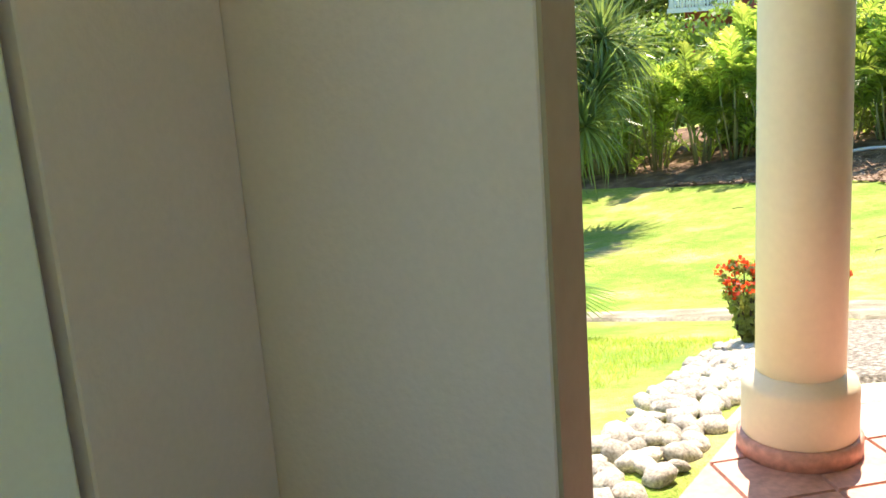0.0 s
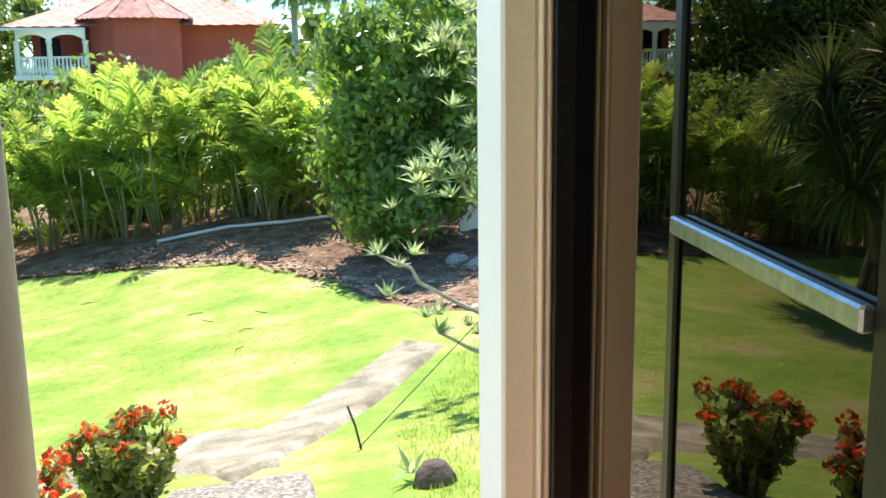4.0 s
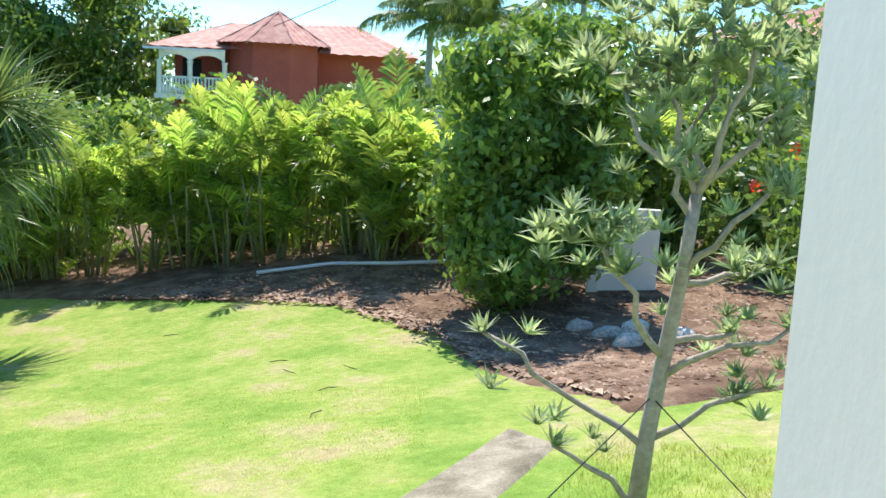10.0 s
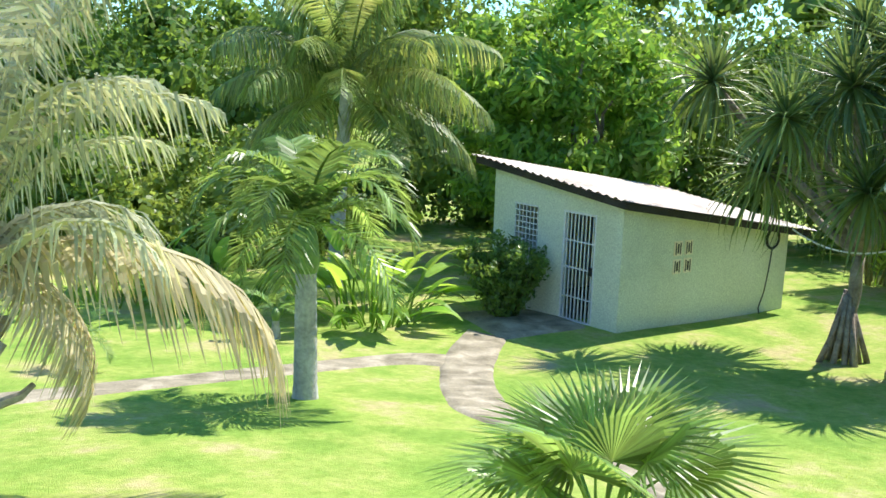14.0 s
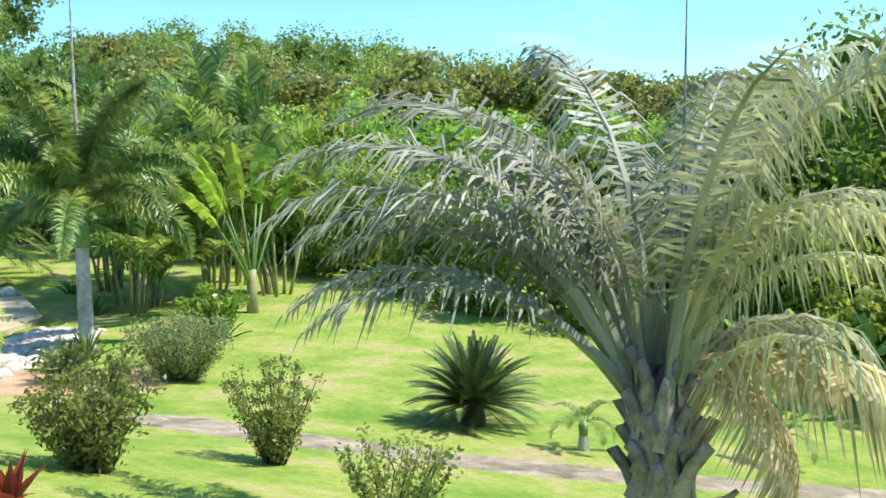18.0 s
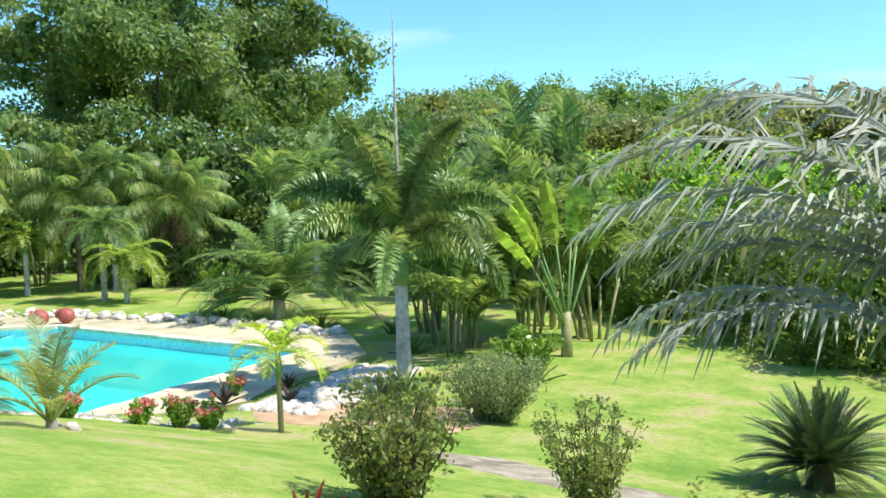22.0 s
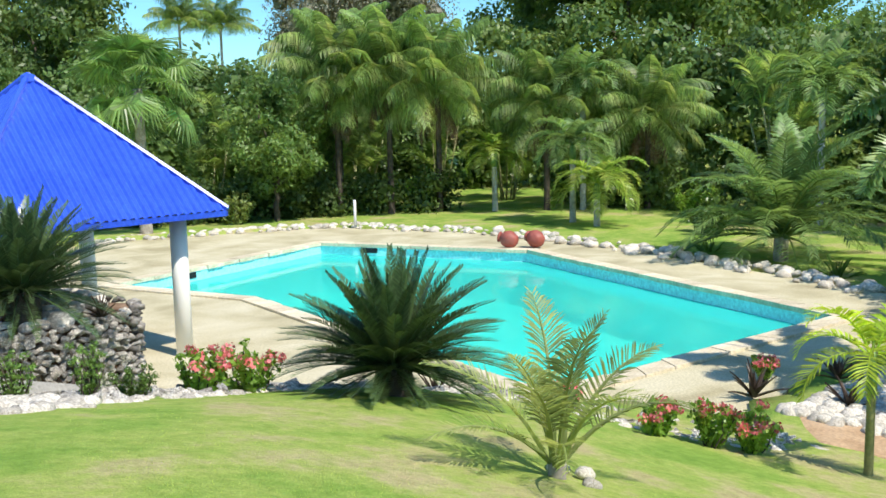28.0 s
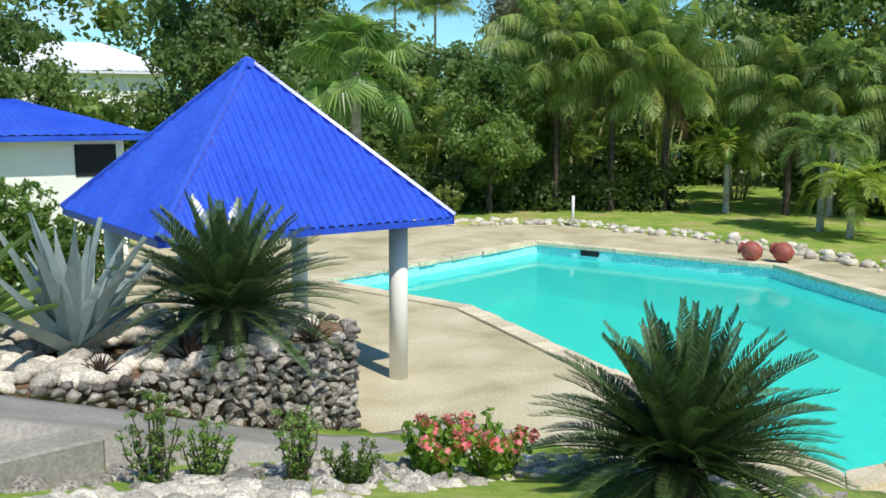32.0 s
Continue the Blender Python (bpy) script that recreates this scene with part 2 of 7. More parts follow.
GREYTREE = leafy("grey_twig_leaf", [(0.16, 0.17, 0.1), (0.25, 0.24, 0.16)], trans=0.2, island=0.2)
PANDAN = leafy("pandan_leaf", [(0.095, 0.165, 0.06), (0.2, 0.29, 0.095)], rough=0.35, trans=0.38)
SILVER = leafy("silver_palm_leaf", [(0.17, 0.21, 0.15), (0.29, 0.33, 0.25), (0.44, 0.47, 0.36)], rough=0.5, trans=0.25, vary=0.2)
# SILVER lightened: straw-pale fronds, with the sunshine on them put into the colour
LITPALEFROND = leafy("sunlit_pale_palm_leaf", [(0.3, 0.35, 0.22), (0.46, 0.5, 0.34), (0.58, 0.58, 0.4)], rough=0.5, trans=0.42)
DRYFROND = leafy("dry_frond", [(0.481, 0.418, 0.228), (0.620, 0.557, 0.329)], rough=0.7, trans=0.25)
BROWNFROND = leafy("brown_frond", [(0.140, 0.085, 0.045), (0.220, 0.140, 0.080)], rough=0.8, trans=0.15)
COCO = leafy("coconut_leaf", [(0.11, 0.18, 0.05), (0.21, 0.3, 0.085), (0.36, 0.4, 0.15)])
FOXTAIL = leafy("foxtail_leaf", [(0.085, 0.155, 0.045), (0.19, 0.29, 0.09), (0.38, 0.45, 0.19)], rough=0.36, trans=0.3)
CYCAD = leafy("cycad_leaf", [(0.045, 0.09, 0.032), (0.11, 0.175, 0.06)], rough=0.28, trans=0.12)
FANPALM = leafy("fan_palm_leaf", [(0.15, 0.27, 0.075), (0.3, 0.45, 0.13)], rough=0.35)
DATE = leafy("date_palm_leaf", [(0.130, 0.230, 0.079), (0.238, 0.365, 0.114)])
BANANA = leafy("broad_leaf", [(0.155, 0.312, 0.041), (0.310, 0.454, 0.081)], rough=0.35)
LAVENDER = leafy("feathery_shrub_leaf", [(0.2, 0.29, 0.12), (0.36, 0.45, 0.2)])
SHRUB = leafy("shrub_leaf", [(0.195, 0.259, 0.075), (0.332, 0.397, 0.120)])
PLUMERIA = leafy("frangipani_leaf", [(0.2, 0.29, 0.165), (0.34, 0.43, 0.265)])
AGAVE = leafy("agave_leaf", [(0.2, 0.27, 0.26), (0.31, 0.38, 0.36)], rough=0.5, trans=0.05)
REDFLOWER = leafy("orange_red_flower", [(0.600, 0.060, 0.020), (0.700, 0.120, 0.030)], rough=0.6)
PINKFLOWER = leafy("pink_red_flower", [(0.62, 0.11, 0.13), (0.78, 0.3, 0.3)], rough=0.6, trans=0.3)
XMASLEAF = leafy("christmas_palm_leaf", [(0.13, 0.23, 0.06), (0.26, 0.38, 0.11)], rough=0.35)
YOUNGLEAF = leafy("young_palm_leaf", [(0.24, 0.32, 0.1), (0.42, 0.47, 0.19)])
SHAGGY = leafy("shaggy_palm_leaf", [(0.11, 0.195, 0.055), (0.22, 0.342, 0.091), (0.403, 0.464, 0.183)])
CORDYLINE = leafy("cordyline_leaf", [(0.200, 0.040, 0.030), (0.340, 0.080, 0.050)], rough=0.4)
BROMELIAD = leafy("bromeliad_leaf", [(0.060, 0.070, 0.040), (0.140, 0.080, 0.070)], rough=0.4)


def glass_material(mirror=1.0):
    """Dark tinted door glass: a thin smooth pane that mirrors the garden and lets little through."""
    m = bpy.data.materials.new("tinted_glass")
    m.use_nodes = True
    nt = m.node_tree
    out = nt.nodes["Material Output"]
    nt.nodes.remove(nt.nodes["Principled BSDF"])
    gl = nt.nodes.new("ShaderNodeBsdfGlossy")
    gl.inputs["Roughness"].default_value = 0.0
    gl.inputs["Color"].default_value = (0.75 * mirror, 0.66 * mirror, 0.55 * mirror, 1)
    tr = nt.nodes.new("ShaderNodeBsdfTransparent")
    tr.inputs["Color"].default_value = (0.13, 0.1, 0.075, 1)
    fr = nt.nodes.new("ShaderNodeFresnel")
    fr.inputs["IOR"].default_value = 2.0
    mix = nt.nodes.new("ShaderNodeMixShader")
    nt.links.new(fr.outputs[0], mix.inputs[0])
    nt.links.new(tr.outputs[0], mix.inputs[1])
    nt.links.new(gl.outputs[0], mix.inputs[2])
    nt.links.new(mix.outputs[0], out.inputs["Surface"])
    return m


def water_material():
    """Clear turquoise pool water: a smooth rippled skin over the lit basin."""
    m = bpy.data.materials.new("pool_water")
    m.use_nodes = True
    nt = m.node_tree
    out = nt.nodes["Material Output"]
    nt.nodes.remove(nt.nodes["Principled BSDF"])
    gl = nt.nodes.new("ShaderNodeBsdfGlossy")
    gl.inputs["Roughness"].default_value = 0.04
    tr = nt.nodes.new("ShaderNodeBsdfTransparent")
    tr.inputs["Color"].default_value = (0.42, 0.98, 0.95, 1)
    fr = nt.nodes.new("ShaderNodeFresnel")
    fr.inputs["IOR"].default_value = 1.33
    n = nt.nodes.new("ShaderNodeTexNoise")
    n.inputs["Scale"].default_value = 5.0
    b = nt.nodes.new("ShaderNodeBump")
    b.inputs["Strength"].default_value, b.inputs["Distance"].default_value = 0.12, 0.03
    tc = nt.nodes.new("ShaderNodeTexCoord")
    nt.links.new(tc.outputs["Object"], n.inputs["Vector"])
    nt.links.new(n.outputs["Fac"], b.inputs["Height"])
    nt.links.new(b.outputs["Normal"], gl.inputs["Normal"])
    df = nt.nodes.new("ShaderNodeBsdfDiffuse")
    df.inputs["Color"].default_value = (0.05, 0.64, 0.56, 1)
    cloudy = nt.nodes.new("ShaderNodeMixShader")
    cloudy.inputs[0].default_value = 0.68
    nt.links.new(tr.outputs[0], cloudy.inputs[1])
    nt.links.new(df.outputs[0], cloudy.inputs[2])
    mix = nt.nodes.new("ShaderNodeMixShader")
    nt.links.new(fr.outputs[0], mix.inputs[0])
    nt.links.new(cloudy.outputs[0], mix.inputs[1])
    nt.links.new(gl.outputs[0], mix.inputs[2])
    nt.links.new(mix.outputs[0], out.inputs["Surface"])
    return m




def lawn_material():
    """Mown grass: green with tan dry spots, mottled at three scales."""
    m = bpy.data.materials.new("lawn")
    m.use_nodes = True
    nt = m.node_tree
    nodes, links = nt.nodes, nt.links
    bsdf = nodes["Principled BSDF"]
    tc = nodes.new("ShaderNodeTexCoord")

    def fuzz(scale, detail, rough=0.6):
        n = nodes.new("ShaderNodeTexNoise")
        n.inputs["Scale"].default_value, n.inputs["Detail"].default_value, n.inputs["Roughness"].default_value = scale, detail, rough
        links.new(tc.outputs["Object"], n.inputs["Vector"])
        return n.outputs["Fac"]

    def ramp(fac, stops):
        r = nodes.new("ShaderNodeValToRGB")
        while len(r.color_ramp.elements) < len(stops):
            r.color_ramp.elements.new(0.5)
        for e, (p, c) in zip(r.color_ramp.elements, stops):
            e.position, e.color = p, (*c, 1)
        links.new(fac, r.inputs["Fac"])
        return r.outputs["Color"]

    def times(a, b):
        x = nodes.new("ShaderNodeMix")
        x.data_type, x.blend_type = "RGBA", "MULTIPLY"
        x.inputs["Factor"].default_value = 1
        links.new(a, x.inputs["A"])
        links.new(b, x.inputs["B"])
        return x.outputs["Result"]

    col = ramp(fuzz(0.75, 8, 0.68), [(0.3, (0.17, 0.31, 0.045)), (0.43, (0.25, 0.385, 0.065)), (0.53, (0.36, 0.44, 0.1)), (0.61, (0.47, 0.44, 0.19)), (0.72, (0.46, 0.36, 0.2))])
    mid = fuzz(9.0, 5, 0.7)
    fine = fuzz(70.0, 3)
    col = times(col, ramp(mid, [(0.3, (0.74, 0.8, 0.7)), (0.7, (1.14, 1.1, 1.2))]))
    col = times(col, ramp(fine, [(0.3, (0.74, 0.76, 0.7)), (0.7, (1.15, 1.12, 1.15))]))
    links.new(col, bsdf.inputs["Base Color"])
    bsdf.inputs["Roughness"].default_value = 0.9
    bsdf.inputs["Specular IOR Level"].default_value = 0.12
    b = nodes.new("ShaderNodeBump")
    b.inputs["Strength"].default_value, b.inputs["Distance"].default_value = 0.7, 0.03
    links.new(fine, b.inputs["Height"])
    links.new(b.outputs["Normal"], bsdf.inputs["Normal"])
    return m


LAWN = lawn_material()
GRASS = leafy("grass_blade", [(0.28, 0.42, 0.07), (0.42, 0.5, 0.12)], rough=0.6, scale=0.8)
LITTER = leafy("leaf_litter", [(0.2, 0.12, 0.07), (0.36, 0.24, 0.15), (0.5, 0.37, 0.25)], rough=0.8, trans=0.05)
REDBROWN = material("red_brown_frame", [(0.035, 0.012, 0.01), (0.05, 0.018, 0.014)], 4.0, 0.4, 0.02)
GREYCRETE = material("grey_concrete", [(0.23, 0.22, 0.185), (0.33, 0.315, 0.27), (0.4, 0.38, 0.33)], 1.1, 0.9, 0.3, 34.0, 7.0, spec=0.2)
JAMB = material("brown_jamb", [(0.34, 0.25, 0.17), (0.4, 0.3, 0.2)], 2.0, 0.6, 0.1, fine=0.2)
GLASS = glass_material()
WATER = water_material()

# ---- building blocks ----
rng = random.Random(7)


def mesh_of(name, verts, faces, smooth=False):
    me = bpy.data.meshes.new(name)
    me.from_pydata([tuple(v) for v in verts], [], faces)
    if smooth:
        me.polygons.foreach_set("use_smooth", [True] * len(me.polygons))
    me.update()
    return me


def part(name, data, mat, parent=None, label="", m=None):
    """One mesh object under a thing or a part."""
    if isinstance(data, bmesh.types.BMesh):
        me = bpy.data.meshes.new(name)
        data.to_mesh(me)
        data.free()
        data = me
    if mat and not data.materials:
        data.materials.append(mat)
    ob = new(name, data)
    if mat and data.materials[0] != mat:
        ob.material_slots[0].link = "OBJECT"
        ob.material_slots[0].material = mat
    if parent:
        ob.parent = parent
    if m is not None:
        ob.matrix_basis = m
    if label:
        ob["label"] = label
    return ob


def thing(name, label, category, m=None, group="", kind=""):
    ob = new(name)
    ob.empty_display_size = 0.2
    if m is not None:
        ob.matrix_basis = m
    return tagged(ob, label, category, group, kind)


class Soup:
    """Vertices and faces that grow into one mesh."""

    def __init__(self):
        self.v, self.f = [], []

    def add(self, verts, faces):
        k = len(self.v)
        self.v.extend(verts)
        self.f.extend([tuple(i + k for i in f) for f in faces])

    def box(self, x0, y0, z0, x1, y1, z1, c=0.0):
        """A box with its upright and level edges cut off by c."""
        if not c:
            vs = [(x, y, z) for z in (z0, z1) for y in (y0, y1) for x in (x0, x1)]
            self.add(vs, [(0, 2, 3, 1), (4, 5, 7, 6), (0, 1, 5, 4), (1, 3, 7, 5), (3, 2, 6, 7), (2, 0, 4, 6)])
            return
        ring = [(x0 + c, y0), (x1 - c, y0), (x1, y0 + c), (x1, y1 - c), (x1 - c, y1), (x0 + c, y1), (x0, y1 - c), (x0, y0 + c)]
        inner = [(x0 + 2 * c, y0 + c), (x1 - 2 * c, y0 + c), (x1 - c, y0 + 2 * c), (x1 - c, y1 - 2 * c), (x1 - 2 * c, y1 - c), (x0 + 2 * c, y1 - c), (x0 + c, y1 - 2 * c), (x0 + c, y0 + 2 * c)]
        vs = [(*p, z0) for p in inner] + [(*p, z0 + c) for p in ring] + [(*p, z1 - c) for p in ring] + [(*p, z1) for p in inner]
        fs = [tuple(range(7, -1, -1)), tuple(range(24, 32))]
        for k in range(3):
            fs += [(8 * k + i, 8 * k + (i + 1) % 8, 8 * k + 8 + (i + 1) % 8, 8 * k + 8 + i) for i in range(8)]
        self.add(vs, fs)

    def prism(self, ring, z0, z1):
        n = len(ring)
        self.add([(*p, z0) for p in ring] + [(*p, z1) for p in ring],
                 [tuple(range(n - 1, -1, -1)), tuple(range(n, 2 * n))] + [(i, (i + 1) % n, n + (i + 1) % n, n + i) for i in range(n)])

    def lathe(self, profile, n=24, cx=0.0, cy=0.0, a0=0.0):
        vs = [(cx + r * math.cos(a0 + 2 * math.pi * i / n), cy + r * math.sin(a0 + 2 * math.pi * i / n), z) for r, z in profile for i in range(n)]
        fs = [(k * n + i, k * n + (i + 1) % n, (k + 1) * n + (i + 1) % n, (k + 1) * n + i) for k in range(len(profile) - 1) for i in range(n)]
        self.add(vs, fs + [tuple(range(n - 1, -1, -1)), tuple(range((len(profile) - 1) * n, len(profile) * n))])

    def tube(self, pts, radii, n=6):
        pts = [Vector(p) for p in pts]
        vs, fs = [], []
        for i, p in enumerate(pts):
            d = (pts[min(i + 1, len(pts) - 1)] - pts[max(i - 1, 0)]).normalized()
            a = d.cross(Vector((0.31, 0.17, 0.93))).normalized()
            b = d.cross(a)
            r = radii[i] if isinstance(radii, (list, tuple)) else radii
            vs += [tuple(p + (a * math.cos(2 * math.pi * k / n) + b * math.sin(2 * math.pi * k / n)) * r) for k in range(n)]
        for i in range(len(pts) - 1):
            fs += [(i * n + k, i * n + (k + 1) % n, (i + 1) * n + (k + 1) % n, (i + 1) * n + k) for k in range(n)]
        self.add(vs, fs + [tuple(range(n - 1, -1, -1)), tuple(range((len(pts) - 1) * n, len(pts) * n))])

    def mesh(self, name, smooth=False):
        return mesh_of(name, self.v, self.f, smooth)


def made(name, mat, parent, fn, label="", m=None, smooth=False):
    s = Soup()
    fn(s)
    return part(name, s.mesh(name, smooth), mat, parent, label, m)


# ---- the lie of the land: spot heights joined by one smooth sheet ----
SPOTS = np.array([(0, -4, 0), (0, 1.5, -.06), (-3.3, -2, -.08), (-4.1, -6, .08), (3, 3, -.1), (0, 4, -.5), (-.3, 6.3, -1.05), (-1.7, 7.4, -1.45),
                  (0, 9, -1.2), (1, 13.5, -1.4), (-3.4, 18.7, -1.5), (-10, 13.5, -2.8), (-13.3, 11, -2.78), (-12.3, 7.6, -2.75), (-10, 4.4, -2.16),
                  (-13.2, -1, -2.38), (-7.4, -1, -1.35), (-21.5, -9, -2.55), (-16.7, -10, -2.35), (-11.3, -9.8, -2.0), (-7.9, -8.8, -1.05),
                  (-6.1, -10.9, -.75), (-30, 0, -3.0), (-20, 20, -3.2), (-8, -19, -2.2), (-20, -30, -2.3), (8, 20, -.8), (12, 0, .1), (6, -14, .3), (-7.2, -16.4, -2.1), (-8.6, -11.9, -1.25)])
NS = len(SPOTS)


def kernel(r):
    return r * r * np.log(r + 1e-9)


system = np.zeros((NS + 3, NS + 3))
system[:NS, :NS] = kernel(np.linalg.norm(SPOTS[:, None, :2] - SPOTS[None, :, :2], axis=2)) + 2 * np.eye(NS)
system[:NS, NS], system[:NS, NS + 1:] = 1, SPOTS[:, :2]
system[NS:, :NS] = system[:NS, NS:].T
WEIGHTS = np.linalg.solve(system, np.concatenate([SPOTS[:, 2], [0, 0, 0]]))


def land(x, y):
    z = WEIGHTS[:NS] @ kernel(np.hypot(x - SPOTS[:, 0], y - SPOTS[:, 1])) + WEIGHTS[NS] + WEIGHTS[NS + 1] * x + WEIGHTS[NS + 2] * y
    far = min(1.0, max(0.0, (math.hypot(x + 8, y) - 30) / 15))
    return float(z * (1 - far) - 2.6 * far)


def hill(x, y):
    """The wooded rise behind the garden."""
    d = math.hypot((x + 118) / 55, (y + 62) / 60)
    return 13.5 * math.exp(-d * d * 1.2)


def inside(x, y, ring):
    hit = False
    for (x0, y0), (x1, y1) in zip(ring, ring[1:] + ring[:1]):
        if (y0 > y) != (y1 > y) and x < (x1 - x0) * (y - y0) / (y1 - y0) + x0:
            hit = not hit
    return hit


PORCH = [(-0.95, -7.0), (3.8, -7.0), (3.8, 1.9), (0.5, 1.9), (0.17, 1.62), (-0.17, 1.5), (-0.55, 1.06), (-0.95, 0.6)]
POOL = [(-11.6, -13.7), (-11.2, -20.0), (-11.05, -23.1), (-8.95, -26.8), (-16.1, -30.7), (-19.9, -25.2), (-18.85, -14.5)]
DECK_RING = [(-12.6, -11.3), (-10.2, -13.0), (-7.6, -15.2), (-6.2, -17.0), (-4.8, -20), (-3.2, -26), (-4.5, -34), (-11, -36.2), (-18.2, -35.2), (-21.4, -30),
             (-22.3, -24.5), (-21.6, -15.2), (-19.2, -12.9), (-15.5, -12.4)]
DECK_Z = -2.2


def steps(a, b, h, grow, far):
    """Even steps from a to b, then wider and wider ones out to the far distance."""
    mid = list(np.arange(a, b + h / 2, h))
    lo, hi, d = [], [], h
    while (lo[-1] if lo else a) > -far:
        d *= grow
        lo.append((lo[-1] if lo else a) - d)
    d = h
    while (hi[-1] if hi else b) < far:
        d *= grow
        hi.append((hi[-1] if hi else b) + d)
    return lo[::-1] + mid + hi


def build_ground():
    xs, ys = steps(-31, 7, 0.4, 1.35, 900), steps(-37, 23, 0.4, 1.35, 900)
    pool_in = [(x * 0.97 - 0.45, y * 0.97 - 0.65) for x, y in DECK_RING]
    vs = []
    for y in ys:
        for x in xs:
            z = land(x, y) + hill(x, y)
            if inside(x, y, pool_in):
                z = -4.6
            elif inside(x, y, PORCH):
                z = min(z, -0.4)
            vs.append((x, y, z))
    n = len(xs)
    fs = [(j * n + i, j * n + i + 1, (j + 1) * n + i + 1, (j + 1) * n + i) for j in range(len(ys) - 1) for i in range(n - 1)]
    ob = part("ground", mesh_of("ground", vs, fs, True), LAWN)
    return tagged(ob, "sloping green lawn with yellowed dry patches", "lawn", kind="structure")


build_ground()


def ribbon(name, left, right, mat, dz=0.055, label="", category="path", kind="structure", step=0.25, wobble=0.03, nv=8, drop=0.12, z_of=None, soft=True):
    """A strip laid on the land between two lines, its rim turned down into the grass."""
    def dense(pts):
        out = []
        for i in range(len(pts) - 1):
            p0, p1, p2, p3 = pts[max(i - 1, 0)], pts[i], pts[i + 1], pts[min(i + 2, len(pts) - 1)]
            for k in range(12):
                t = k / 12
                if soft:
                    out.append(tuple(0.5 * (2 * b + (c - a) * t + (2 * a - 5 * b + 4 * c - d) * t * t + (3 * b - a - 3 * c + d) * t ** 3) for a, b, c, d in zip(p0, p1, p2, p3)))
                else:
                    out.append(tuple(b + (c - b) * t for b, c in zip(p1, p2)))
        return out + [tuple(pts[-1])]

    a, b = dense(left), dense(right)
    n = min(len(a), len(b))
    vs, fs = [], []
    zf = z_of or land
    for i in range(n):
        p, q = Vector(a[i]), Vector(b[int(i * (len(b) - 1) / (n - 1))])
        w = (q - p)
        for k in range(nv + 1):
            s = k / nv
            x, y = p + w * s
            jig = wobble * noise.noise((x * 2.1, y * 2.1, 3.0 + k)) if 0 < k < nv else 2.0 * wobble * noise.noise((x * 1.7, y * 1.7, 9.0))
            x, y = x + jig * 0.7, y + jig
            edge = k in (0, nv) or i in (0, n - 1)
            vs.append((x, y, zf(x, y) + (dz - drop if edge else dz)))
    m = nv + 1
    fs = [(i * m + k, i * m + k + 1, (i + 1) * m + k + 1, (i + 1) * m + k) for i in range(n - 1) for k in range(nv)]
    ob = part(name, mesh_of(name, vs, fs, True), mat)
    return tagged(ob, label, category, kind=kind)


# garden paths
ribbon("path", [(-1.72, 5.5), (-1.52, 6.15), (-0.21, 9.22)], [(-1.1, 4.5), (-0.92, 5.0), (0.24, 8.6)], CONCRETE,
       label="worn grey concrete garden path across the lawn", wobble=0.02, soft=False)
ribbon("path", [(-1.12, 1.45), (-1.35, 2.6), (-1.5, 3.8), (-1.62, 4.6)], [(-0.16, 1.85), (-0.26, 2.5), (-0.42, 3.4), (-0.6, 4.48)], APRON, 0.05,
       "broad exposed-pebble concrete apron leading from the porch", wobble=0.02, soft=False)
ribbon("path", [(-1.1, 0.55), (-0.72, 1.0), (-0.25, 1.55), (0.12, 1.75)], [(-1.15, 1.5), (-0.82, 1.62), (-0.45, 1.8), (-0.1, 1.95)], SANDCRETE, 0.03,
       "sandy smooth concrete skirt between porch tiles and apron", wobble=0.01, soft=False, drop=0.1)
ribbon("path", [(-1.3, 6.5), (-1.72, 6.82), (-2.7, 6.46), (-4.3, 6.2), (-5.7, 6.38), (-7.6, 6.75), (-9.2, 6.68), (-11.4, 7.7), (-13.2, 9.0)],
       [(-0.85, 4.7), (-1.5, 5.0), (-2.5, 5.2), (-4.2, 5.45), (-5.4, 5.62), (-7.5, 5.95), (-9.45, 5.8), (-12.4, 7.2), (-14.3, 8.7)], CONCRETE,
       label="narrow curving concrete path leading to the shed")
ribbon("path", [(-12.3, 8.0), (-13.0, 6.9), (-12.3, 4.0), (-11.9, 1.8), (-11.6, -1.4), (-11.9, -4.4), (-13.2, -7.6), (-13.8, -10.8)],
       [(-11.9, 7.0), (-12.1, 6.3), (-11.4, 3.8), (-11.0, 1.8), (-10.5, -1.3), (-10.5, -4.6), (-11.4, -7.8), (-12.2, -10.6)], CONCRETE,
       label="sandy concrete path across the lower lawn")
ribbon("path", [(-13.0, 8.7), (-13.2, 10.75)], [(-15.6, 9.0), (-15.4, 10.7)], CONCRETE, 0.07, label="shaded concrete slab before the shed door", soft=False)
# planting bed along the hedge
ribbon("planting_bed", [(-16.0, 26), (-9, 26.5), (-5, 26.5), (0, 25.0), (4.5, 21.0), (6.0, 12.0)],
       [(-13.0, 17.9), (-8.0, 16.6), (-3.6, 15.2), (-1.75, 13.4), (-0.85, 11.4), (0.6, 9.2)], EARTH, 0.07,
       "brown earth bed strewn with dry leaves under the hedge", "planting bed", wobble=0.18, nv=14)
ribbon("planting_bed", [(-19.8, -9.6), (-17.8, -7.8), (-15.4, -6.6), (-13.6, -6.6), (-12.9, -8.6)], [(-20.2, -11.6), (-18.0, -12.6), (-15.5, -12.6), (-13.6, -11.8), (-12.6, -10.4)], CLAY, 0.08,
       "bare reddish clay bed beside the pool", "planting bed", wobble=0.15)


# ---- porch of the house ----
def ring_slab(ring, z0, z1):
    s = Soup()
    s.prism(ring, z0, z1)
    return s


